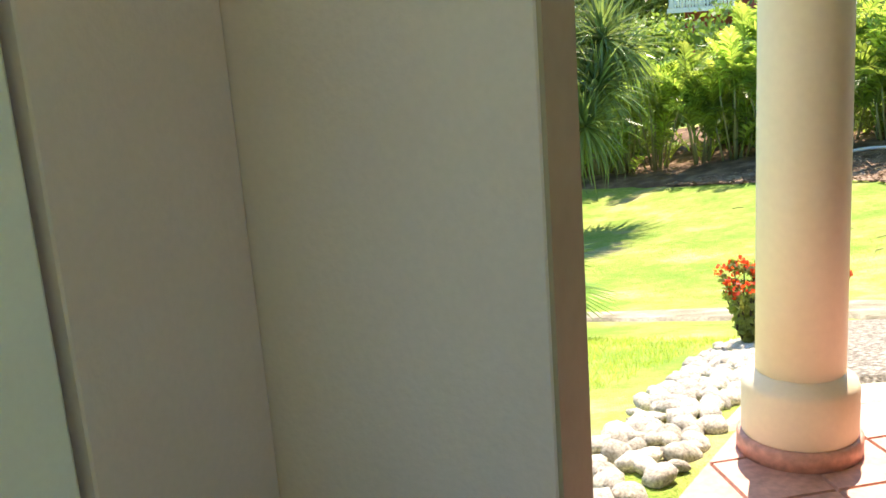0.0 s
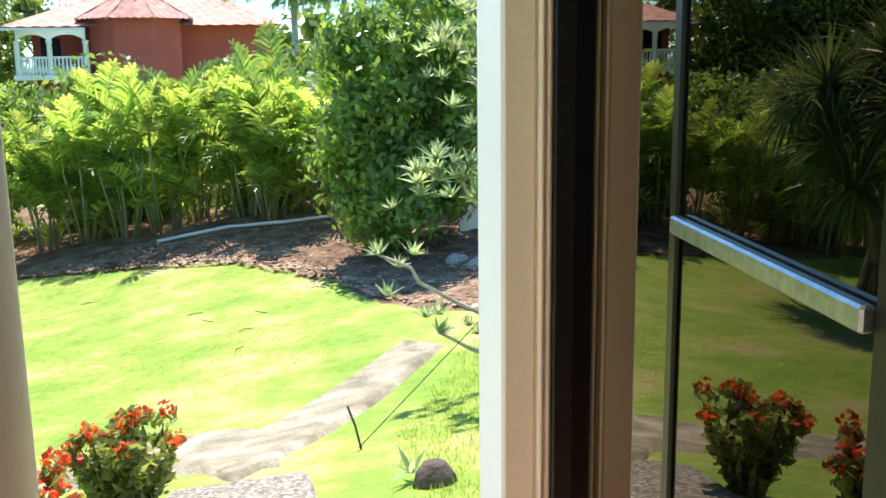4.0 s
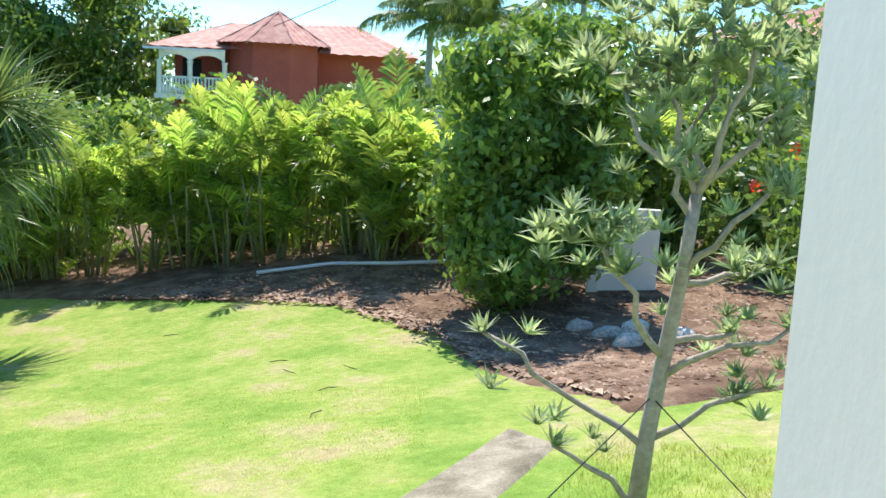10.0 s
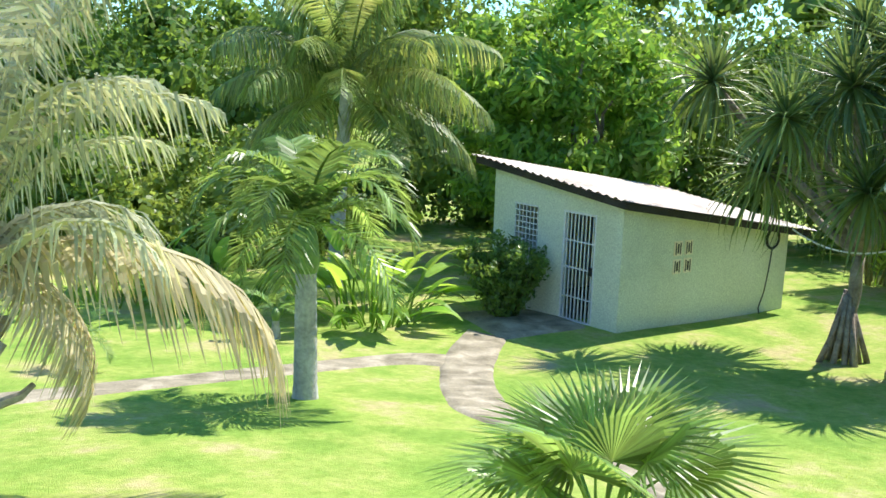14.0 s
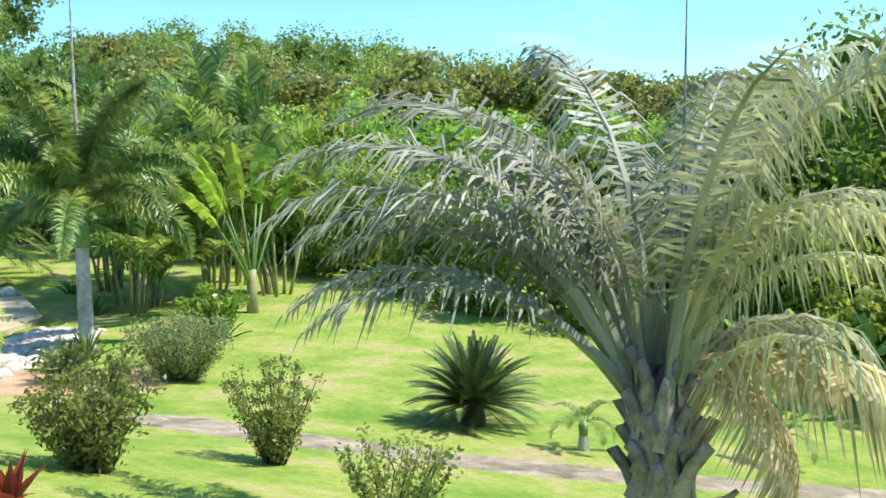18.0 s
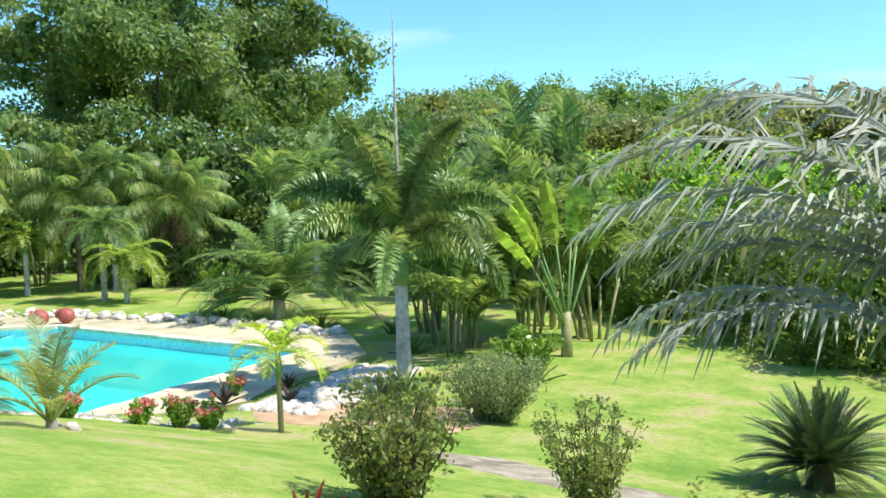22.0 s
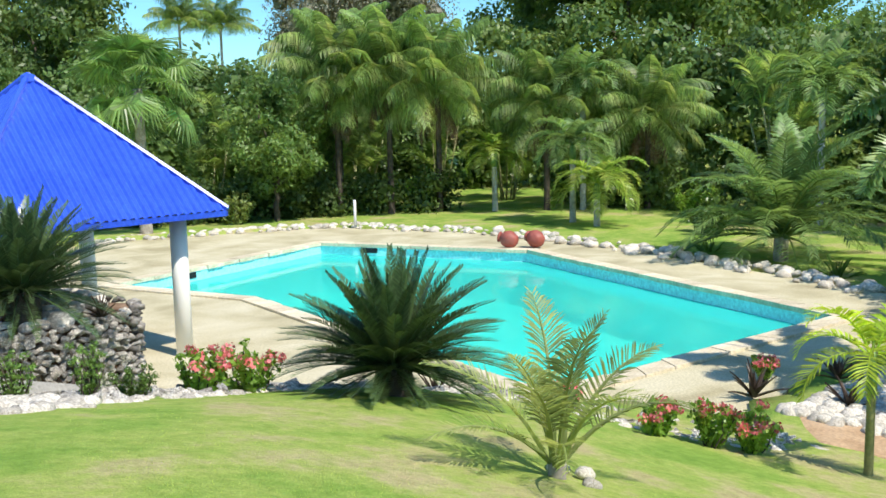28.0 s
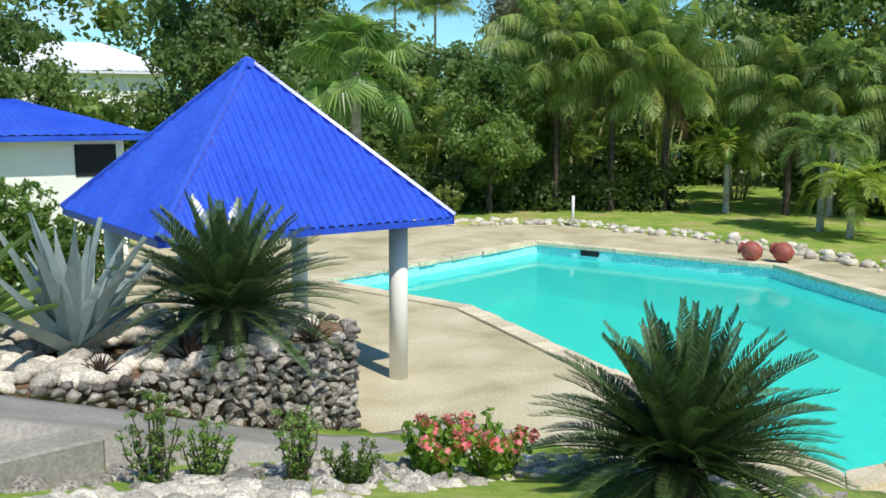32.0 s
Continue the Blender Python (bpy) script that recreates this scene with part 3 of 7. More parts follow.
def build_porch():
    base = part("floor", ring_slab(PORCH, -0.6, -0.012).mesh("floor"), GROUT)
    tagged(base, "porch floor of square terracotta tiles laid diagonally", "floor", kind="structure")
    h = 0.33
    step = h / math.sqrt(2)
    c = step - 0.004
    walls = [(-0.94, -3.4), (0.62, -3.4), (0.17, 1.6), (-0.17, 1.49), (-0.55, 1.05), (-0.94, 0.6)]

    def clip(ring):
        """What of a tile lies inside the porch."""
        for (x0, y0), (x1, y1) in zip(walls, walls[1:] + walls[:1]):
            out = []
            for p, q in zip(ring, ring[1:] + ring[:1]):
                dp, dq = ((x1 - x0) * (a[1] - y0) - (y1 - y0) * (a[0] - x0) for a in (p, q))
                if dp >= 0:
                    out.append(p)
                if dp * dq < 0:
                    k = dp / (dp - dq)
                    out.append((p[0] + (q[0] - p[0]) * k, p[1] + (q[1] - p[1]) * k))
            ring = out
            if len(ring) < 3:
                return []
        return ring

    for j in range(-15, 8):
        for i in range(-4, 3):
            x, y = (2 * i + (j % 2)) * step, j * step
            ring = clip([(x, y - c), (x + c, y), (x, y + c), (x - c, y)])
            if len(ring) < 3 or max(p[0] for p in ring) - min(p[0] for p in ring) < 0.03:
                continue
            n = len(ring)
            mx, my = sum(p[0] for p in ring) / n, sum(p[1] for p in ring) / n
            t = Soup()
            t.add([(px - mx, py - my, 0) for px, py in ring] + [((px - mx) * 0.965, (py - my) * 0.965, 0.012) for px, py in ring],
                  [tuple(range(n, 2 * n))] + [(k, (k + 1) % n, n + (k + 1) % n, n + k) for k in range(n)])
            part("tile", t.mesh("tile"), TILE, base, m=Matrix.Translation((mx, my, -0.012 + rng.uniform(0, 0.0015))))


build_porch()


def build_column():
    col = thing("porch_column", "round cream-painted porch column on a stepped plinth", "column", pose(-0.68, 0.52, 0))
    made("shaft", COLUMN, col, lambda s: s.lathe([(0.166, 0.3), (0.165, 1.2), (0.162, 2.0), (0.16, 3.0)], 48), smooth=True)
    made("plinth", CREAM, col, lambda s: s.lathe([(0.213, 0.075), (0.218, 0.085), (0.218, 0.265), (0.21, 0.292), (0.178, 0.315), (0.167, 0.33)], 48), smooth=True)
    made("base_ring", TILE, col, lambda s: s.lathe([(0.235, 0.0), (0.235, 0.068), (0.226, 0.076), (0.19, 0.078)], 40), "terracotta base ring", smooth=True)


build_column()


def along(s0, s1, d0, d1, z0, z1, c=0.0):
    """A box along the glazed wall, from s0 to s1 of its run and d0 to d1 outwards from its plane."""
    so = Soup()
    so.box(s0, d0, z0, s1, d1, z1, c)
    u, w = Vector((0.0748, -0.9972, 0)), Vector((-0.9972, -0.0748, 0))
    so.v = [tuple(Vector((0.265, 1.4, 0)) + u * v[0] + w * v[1] + Vector((0, 0, v[2]))) for v in so.v]
    so.f = [q[::-1] for q in so.f]
    return so


def build_house_front():
    pil = part("wall_pillar", along(-0.37, 0.03, -0.3, 0.106, 0, 3.0, 0.01).mesh("wall_pillar"), WHITE)
    tagged(pil, "white-painted square corner pillar beside the glazed door", "pillar", kind="structure")
    part("skirting", along(-0.36, 0.047, 0.05, 0.12, 0, 0.1, 0.002).mesh("skirting"), TILE, pil, "small terracotta skirting tile")
    trim = part("door_trim", along(0.03, 0.041, 0.036, 0.102, 0.1, 2.6, 0.003).mesh("door_trim"), CREAM)
    tagged(trim, "cream-painted moulded trim beside the glazed door", "trim", kind="structure")
    part("bead", along(0.03, 0.055, 0.016, 0.031, 0, 2.6, 0.006).mesh("bead"), CREAM, trim)
    part("bead", along(0.03, 0.049, 0.001, 0.014, 0, 2.6, 0.005).mesh("bead"), CREAM, trim)
    part("fillet", along(0.03, 0.034, -0.1, 0.1, 0.1, 2.6).mesh("fillet"), CREAM, trim)
    door = thing("door_1", "bronze-framed sliding glass door with dark tinted glass", "glass door", kind="structure")
    for s0, s1, d0, d1 in ((0.035, 0.065, -0.1, 0.0), (0.785, 0.815, -0.05, -0.004), (1.3, 1.345, -0.05, -0.004), (1.35, 1.39, -0.06, 0.0), (1.935, 2.04, -0.08, 0.0)):
        part("stile", along(s0, s1, d0, d1, 0.03, 2.4, 0.004).mesh("stile"), BRONZE, door)
    part("stile", along(2.042, 2.12, -0.08, -0.002, 0.03, 2.4, 0.004).mesh("stile"), REDBROWN, door, "dark red-brown stile")
    part("threshold", along(0.035, 2.56, -0.1, 0.02, 0.0, 0.03, 0.004).mesh("threshold"), BRONZE, door)
    part("track", along(0.035, 2.56, 0.028, 0.05, 0.0, 0.022, 0.003).mesh("track"), BRONZE, door)
    part("head", along(0.035, 2.56, -0.1, 0.03, 2.4, 2.5, 0.004).mesh("head"), BRONZE, door)
    for s0, s1, d in ((0.066, 0.785, -0.042), (0.816, 1.3, -0.01), (1.391, 1.934, -0.01), (2.121, 2.54, -0.01)):
        part("pane", along(s0, s1, d - 0.006, d, 0.031, 2.4).mesh("pane"), GLASS, door, "dark tinted glass pane")
    part("push_bar", along(0.816, 1.299, -0.009, 0.006, 1.352, 1.376, 0.003).mesh("push_bar"), STEEL, door, "brushed steel bar")
    wall = part("wall_house", along(2.56, 8.3, -0.22, 0.09, 0, 3.0, 0.008).mesh("wall_house"), WHITE)
    tagged(wall, "white-painted house wall beside the glazed door", "wall", kind="structure")
    head = part("wall_over_door", along(0.035, 2.56, -0.12, 0.03, 2.5, 3.0).mesh("wall_over_door"), WHITE)
    tagged(head, "white-painted wall above the glazed door", "wall", kind="structure")
    room = Soup()
    room.box(3.6, -7, 0, 3.8, 1.9, 3.0)
    room.box(0.66, 1.75, 0, 3.6, 1.9, 3.0)
    room.box(1.3, -7.0, 0, 3.6, -6.85, 3.0)
    ob = tagged(part("wall_room", room.mesh("wall_room"), INNER), "plain plaster walls of the dark room behind", "wall", kind="structure")
    # the recessed wall beside the way out of the porch
    u, w = Vector((-0.0995, 0.995, 0)), Vector((-0.995, -0.0995, 0))
    e = Vector((-0.775, -1.24, 0))
    nook = Soup()
    for a0, a1, b0, b1 in ((0.0, 1.08, 0.0, 0.2), (0.86, 1.08, -0.61, 0.0)):
        k = Soup()
        k.box(a0, b0, -0.3, a1, b1, 3.0, 0.006)
        nook.add([tuple(e + w * v[0] + u * v[1] + Vector((0, 0, v[2]))) for v in k.v], k.f)
    tagged(part("wall_porch", nook.mesh("wall_porch"), INNER), "grey-beige plastered porch wall with an inner corner", "wall", kind="structure")
    k = Soup()
    k.box(-0.012, 0.004, 0.0, 0.0, 0.196, 2.98)
    k.v = [tuple(e + w * v[0] + u * v[1] + Vector((0, 0, v[2]))) for v in k.v]
    tagged(part("door_jamb", k.mesh("door_jamb"), JAMB), "brown-painted edge of the porch wall", "trim", kind="structure")
    post = made("porch_post", WHITE, None, lambda s: s.box(-0.13, -0.13, -0.3, 0.13, 0.13, 3.0, 0.02))
    post.matrix_basis = Matrix.Translation(e + w * 1.0 + u * -0.76) @ pose(0, 0, 0, 0, 0, 5.7)
    tagged(post, "white-painted square porch post", "post", kind="structure")
    # ceiling slab and back wall: out of view, added to shade the porch
    roof = Soup()
    roof.prism([(-1.55, -7.2), (4.0, -7.2), (4.0, 2.2), (0.1, 2.2), (-0.9, 1.0), (-1.55, 0.6)], 3.0, 3.2)
    tagged(part("ceiling", roof.mesh("ceiling"), WHITE), "unseen white ceiling slab added over the porch", "ceiling", kind="structure")
    back = Soup()
    back.box(-1.2, -7.2, -0.2, 1.3, -7.0, 3.0)
    tagged(part("wall_back", back.mesh("wall_back"), INNER), "unseen plain plaster wall added to close the porch", "wall", kind="structure")


build_house_front()


# ---- garden shed ----
def build_shed():
    u = Vector((-1.0, -0.2, 0)).normalized()
    w = Vector((-0.15, 1.0, 0)).normalized()
    c0 = Vector((-12.88, 10.85, 0))
    wide, deep = 3.2, 4.6
    zf = -2.85

    def place(so):
        so.v = [tuple(c0 + u * v[0] + w * v[1] + Vector((0, 0, zf + v[2]))) for v in so.v]
        so.f = [f[::-1] for f in so.f]
        return so

    shed = thing("shed", "small pale lime-rendered garden shed with a sloping tin roof", "shed")

    def top(a, b):
        return 2.28 + 0.11 * a - 0.16 * b

    th = 0.15
    holes = [(0.58, 1.36, 0.06, 2.02), (2.0, 2.62, 1.1, 2.0)]
    cuts = [0, 0.58, 1.36, 2.0, 2.62, wide]
    for a0, a1 in zip(cuts, cuts[1:]):
        hole = [h for h in holes if h[0] == a0]
        spans = [(-0.3, hole[0][2]), (hole[0][3], None)] if hole else [(-0.3, None)]
        for z0, z1 in spans:
            za, zb = (z1, z1) if z1 is not None else (top(a0, 0), top(a1, 0))
            vs = [(a0, 0, z0), (a1, 0, z0), (a1, th, z0), (a0, th, z0), (a0, 0, za), (a1, 0, zb), (a1, th, zb), (a0, th, za)]
            front = Soup()
            front.add(vs, [(3, 2, 1, 0), (4, 5, 6, 7), (0, 1, 5, 4), (1, 2, 6, 5), (2, 3, 7, 6), (3, 0, 4, 7)])
            part("front_wall", place(front).mesh("front_wall"), SHEDWALL, shed)

    def side(a0, a1, b0, b1):
        s = Soup()
        s.add([(a0, b0, -0.5), (a1, b0, -0.5), (a1, b1, -0.5), (a0, b1, -0.5), (a0, b0, top(a0, b0)), (a1, b0, top(a1, b0)), (a1, b1, top(a1, b1)), (a0, b1, top(a0, b1))],
              [(3, 2, 1, 0), (4, 5, 6, 7), (0, 1, 5, 4), (1, 2, 6, 5), (2, 3, 7, 6), (3, 0, 4, 7)])
        return place(s)

    part("wall", side(0, th, th, deep).mesh("wall"), SHEDWALL, shed)
    part("wall", side(wide - th, wide, th, deep).mesh("wall"), SHEDWALL, shed)
    part("wall", side(th, wide - th, deep - th, deep).mesh("wall"), SHEDWALL, shed)
    fl = Soup()
    fl.box(th, th, -0.1, wide - th, deep - th, 0.05)
    part("floor", place(fl).mesh("floor"), CONCRETE, shed)
    # corrugated roof on a dark board
    rf = Soup()
    na, nb = 60, 10
    vs = []
    for j in range(nb + 1):
        for i in range(na + 1):
            a, b = -0.28 + (wide + 0.7) * i / na, -0.25 + (deep + 0.75) * j / nb
            vs.append((a, b, top(a, b) + 0.09 + 0.02 * math.sin(i * math.pi / 1.5) + 0.012 * noise.noise((a * 2, b * 2, 1))))
    rf.add(vs, [(j * (na + 1) + i, j * (na + 1) + i + 1, (j + 1) * (na + 1) + i + 1, (j + 1) * (na + 1) + i) for j in range(nb) for i in range(na)])
    part("roof", place(rf).mesh("roof"), OLDTIN, shed, "weathered corrugated tin roof")
    for a0, a1, b0, b1 in ((-0.22, wide + 0.35, -0.2, -0.14), (-0.22, -0.16, -0.14, deep + 0.4), (wide + 0.3, wide + 0.35, -0.14, deep + 0.4)):
        s = Soup()
        s.add([(a0, b0, top(a0, b0) - 0.06), (a1, b0, top(a1, b0) - 0.06), (a1, b1, top(a1, b1) - 0.06), (a0, b1, top(a0, b1) - 0.06),
               (a0, b0, top(a0, b0) + 0.06), (a1, b0, top(a1, b0) + 0.06), (a1, b1, top(a1, b1) + 0.06), (a0, b1, top(a0, b1) + 0.06)],
              [(3, 2, 1, 0), (4, 5, 6, 7), (0, 1, 5, 4), (1, 2, 6, 5), (2, 3, 7, 6), (3, 0, 4, 7)])
        part("roof_board", place(s).mesh("roof_board"), DARKWOOD, shed)
    # barred door and window
    gate = part("door", place((lambda s: (s.box(0.58, 0.0, 0.06, 0.62, 0.05, 2.02), s.box(1.32, 0.0, 0.06, 1.36, 0.05, 2.02), s.box(0.62, 0, 1.98, 1.32, 0.05, 2.02), s.box(0.62, 0, 0.06, 1.32, 0.05, 0.1), s)[-1])(Soup())).mesh("door"), BARWHITE, shed, "white barred gate of the shed")
    for i in range(8):
        s = Soup()
        a = 0.62 + 0.7 * (i + 0.5) / 8
        s.box(a - 0.009, 0.015, 0.1, a + 0.009, 0.033, 1.98)
        part("bar", place(s).mesh("bar"), BARWHITE, gate)
    for z in (0.5, 1.02, 1.5):
        s = Soup()
        s.box(0.62, 0.01, z - 0.012, 1.32, 0.036, z + 0.012)
        part("crossbar", place(s).mesh("crossbar"), BARWHITE, gate)
    s = Soup()
    s.box(0.62, -0.02, 0.95, 0.7, 0.0, 1.1, 0.004)
    part("lock", place(s).mesh("lock"), DARK, gate)
    head = Soup()
    head.box(2.0, -0.01, 1.97, 2.62, 0.03, 2.0)
    part("window_head", place(head).mesh("window_head"), BARWHITE, shed)
    win = part("window", place((lambda s: (s.box(2.0, -0.01, 1.1, 2.62, 0.03, 1.13), s)[-1])(Soup())).mesh("window"), BARWHITE, shed, "white window grille")
    for i in range(7):
        s = Soup()
        a = 2.02 + 0.58 * i / 6
        s.box(a - 0.009, 0.0, 1.13, a + 0.009, 0.018, 1.97)
        part("bar", place(s).mesh("bar"), BARWHITE, win)
    for i in range(1, 8):
        s = Soup()
        z = 1.13 + 0.84 * i / 8
        s.box(2.0, 0.002, z - 0.009, 2.62, 0.02, z + 0.009)
        part("crossbar", place(s).mesh("crossbar"), BARWHITE, win)
    # pierced vent blocks in the long wall
    for b in (1.3, 1.58):
        for z in (0.98, 1.3):
            s = Soup()
            s.box(-0.015, b, z, 0.0, b + 0.2, z + 0.26)
            vb = part("vent_block", place(s).mesh("vent_block"), CREAM, shed, "pierced concrete vent block")
            for k in range(3):
                d = Soup()
                if k == 1:
                    d.box(-0.019, b + 0.08, z + 0.05, -0.013, b + 0.12, z + 0.21)
                else:
                    d.box(-0.019, b + (0.03 if k == 0 else 0.145), z + 0.025, -0.013, b + (0.055 if k == 0 else 0.17), z + 0.235)
                part("slot", place(d).mesh("slot"), DARK, vb)
    # coiled hose on the wall
    hose = thing("garden_hose", "coiled black garden hose hanging on the shed wall", "hose")
    for r, off in ((0.2, 0.05), (0.185, 0.065), (0.17, 0.05), (0.19, 0.035)):
        s = Soup()
        s.tube([(-0.03 - off, 4.0 + r * math.cos(2 * math.pi * k / 20), 1.42 + r * math.sin(2 * math.pi * k / 20)) for k in range(21)], 0.012, 6)
        part("coil", place(s).mesh("coil"), BLACKRUBBER, hose)
    s = Soup()
    s.tube([(-0.05, 4.05, 1.25), (-0.06, 3.98, 0.8), (-0.06, 3.9, 0.4), (-0.07, 3.75, 0.1), (-0.1, 3.78, -0.08), (-0.15, 3.9, -0.1)], 0.012, 6)
    part("tail", place(s).mesh("tail"), BLACKRUBBER, hose)


build_shed()


# ---- pool ----
def offset_ring(ring, d):
    """The ring moved outwards by d (inwards if negative); the ring runs clockwise or anticlockwise."""
    area = sum(a[0] * b[1] - b[0] * a[1] for a, b in zip(ring, ring[1:] + ring[:1]))
    sg = 1 if area > 0 else -1
    out = []
    for i, p in enumerate(ring):
        a, b = Vector(ring[i - 1]), Vector(ring[(i + 1) % len(ring)])
        p = Vector(p)
        n1 = Vector(((p - a).y, -(p - a).x)).normalized() * sg
        n2 = Vector(((b - p).y, -(b - p).x)).normalized() * sg
        n = (n1 + n2).normalized()
        out.append(tuple(p + n * d / max(0.4, n.dot(n1))))
    return out


def build_pool():
    # deck: fan of quads between the pool rim and the outer rim
    bm = bmesh.new()
    outer = [bm.verts.new((*p, DECK_Z)) for p in DECK_RING]
    rim = [bm.verts.new((*p, DECK_Z)) for p in offset_ring(POOL, 0.36)]
    eo = [bm.edges.new((a, b)) for a, b in zip(outer, outer[1:] + outer[:1])]
    ei = [bm.edges.new((a, b)) for a, b in zip(rim, rim[1:] + rim[:1])]
    bmesh.ops.triangle_fill(bm, use_beauty=True, use_dissolve=False, edges=eo + ei)
    for e in eo:
        r = bmesh.ops.extrude_edge_only(bm, edges=[e])
        for v in r["geom"]:
            if isinstance(v, bmesh.types.BMVert):
                v.co.z -= 0.6
    bmesh.ops.recalc_face_normals(bm, faces=bm.faces)
    deck = part("pavement", bm, DECK)
    tagged(deck, "stained tan concrete deck round the pool", "pool deck", kind="structure")
    # coping stones, one by one
    n = len(POOL)
    rim_in, rim_out = offset_ring(POOL, -0.04), offset_ring(POOL, 0.36)
    for i in range(n):
        a0, a1, b0, b1 = (Vector(q) for q in (rim_in[i], rim_in[(i + 1) % n], rim_out[i], rim_out[(i + 1) % n]))
        k = max(1, round((a1 - a0).length / 0.62))
        for j in range(k):
            s0, s1 = j / k, (j + 1) / k - 0.012 / max(0.1, (a1 - a0).length)
            q = [a0.lerp(a1, s0), a0.lerp(a1, s1), b0.lerp(b1, s1), b0.lerp(b1, s0)]
            q[0] += (q[0] - q[3]).normalized() * rng.uniform(-0.03, 0.03)
            q[1] += (q[1] - q[2]).normalized() * rng.uniform(-0.03, 0.03)
            c = sum(q, Vector((0, 0))) / 4
            z = DECK_Z + 0.045 + rng.uniform(-0.006, 0.006)
            s = Soup()
            s.add([(*(p - c), DECK_Z - 0.05 - z) for p in q] + [(*((p - c) * 0.985), 0.0) for p in q], [(4, 5, 6, 7), (0, 1, 5, 4), (1, 2, 6, 5), (2, 3, 7, 6), (3, 0, 4, 7)])
            me = s.mesh("coping_stone")
            part("coping_stone", me, COPING, deck, m=Matrix.Translation((*c, z)))
    # basin
    bm = bmesh.new()
    top = [bm.verts.new((*p, DECK_Z - 0.02)) for p in POOL]
    low = [bm.verts.new((*p, DECK_Z - 1.5)) for p in POOL]
    for i in range(n):
        bm.faces.new((top[i], top[(i + 1) % n], low[(i + 1) % n], low[i]))
    tagged(part("pool_wall", bm, POOLWALL), "pale blue plastered pool wall", "pool", kind="structure")
    bm = bmesh.new()
    bm.faces.new([bm.verts.new((*p, DECK_Z - 1.5)) for p in offset_ring(POOL, 0.05)])
    tagged(part("pool_floor", bm, POOLFLOOR), "turquoise pool floor", "pool", kind="structure")
    bm = bmesh.new()
    bm.faces.new([bm.verts.new((*p, DECK_Z - 0.3)) for p in POOL])
    bmesh.ops.recalc_face_normals(bm, faces=bm.faces)
    if bm.faces[:][0].normal.z < 0:
        bmesh.ops.reverse_faces(bm, faces=bm.faces)
    w = tagged(part("water", bm, WATER), "calm turquoise swimming pool water", "water", kind="structure")
    w.visible_shadow = False


build_pool()


# ---- gazebo by the pool ----
def build_gazebo(cx, cy, z, r, h, eave, turn, sides):
    gz = thing("gazebo", "open square gazebo with a bright blue corrugated tin roof", "gazebo", pose(cx, cy, z, 0, 0, turn))
    for k in range(sides):
        a0, a1 = 2 * math.pi * k / sides, 2 * math.pi * (k + 1) / sides
        p0, p1 = Vector((r * math.cos(a0), r * math.sin(a0), eave)), Vector((r * math.cos(a1), r * math.sin(a1), eave))
        apex = Vector((0, 0, eave + h))
        n = 120
        vs, fs = [], []
        up = (p1 - p0).cross(apex - p0).normalized()
        for i in range(n + 1):
            e = p0.lerp(p1, i / n)
            # the ridges run straight up the slope
            s = min(1.0, 2 * min(i / n, 1 - i / n))
            t = e.lerp(e + (apex - p0.lerp(p1, 0.5)), s)
            wv = up * (0.03 * (1 if (i % 4) < 2 else 0))
            vs += [tuple(e + wv), tuple(t + wv)]
        fs = [(2 * i, 2 * i + 2, 2 * i + 3, 2 * i + 1) for i in range(n)]
        part("roof_panel", mesh_of("roof_panel", vs, fs), BLUETIN, gz)
        s = Soup()
        s.tube([p0 + Vector((0, 0, 0.03)), apex + Vector((0, 0, 0.03))], 0.05, 6)
        part("ridge_cap", s.mesh("ridge_cap"), BLUETIN, gz, "blue ridge cap")
        s = Soup()
        d = (p1 - p0).normalized()
        o = Vector((d.y, -d.x, 0))
        s.add([tuple(p + o * w + Vector((0, 0, zz))) for zz in (-0.09, 0.0) for p, w in ((p0, 0.0), (p1, 0.0), (p1, -0.03), (p0, -0.03))],
              [(3, 2, 1, 0), (4, 5, 6, 7), (0, 1, 5, 4), (1, 2, 6, 5), (2, 3, 7, 6), (3, 0, 4, 7)])
        part("fascia", s.mesh("fascia"), BLUETIN, gz)
        s = Soup()
        q = p0 * 0.73
        s.lathe([(0.135, 0), (0.135, eave)], 20, q.x, q.y)
        part("post", s.mesh("post", True), WHITE, gz, "round white-painted concrete post")
        s = Soup()
        q1 = p1 * 0.73
        s.tube([(q.x, q.y, eave - 0.02), (q1.x, q1.y, eave - 0.02)], 0.07, 6)
        part("ring_beam", s.mesh("ring_beam"), DARKWOOD, gz)
    s = Soup()
    s.lathe([(0.14, eave + h - 0.08), (0.11, eave + h + 0.02), (0.03, eave + h + 0.06)], 12)
    part("roof_cap", s.mesh("roof_cap"), BLUETIN, gz)
    return gz


build_gazebo(-6.36, -19.97, DECK_Z, 2.98, 2.16, 2.35, 150.4, 4)

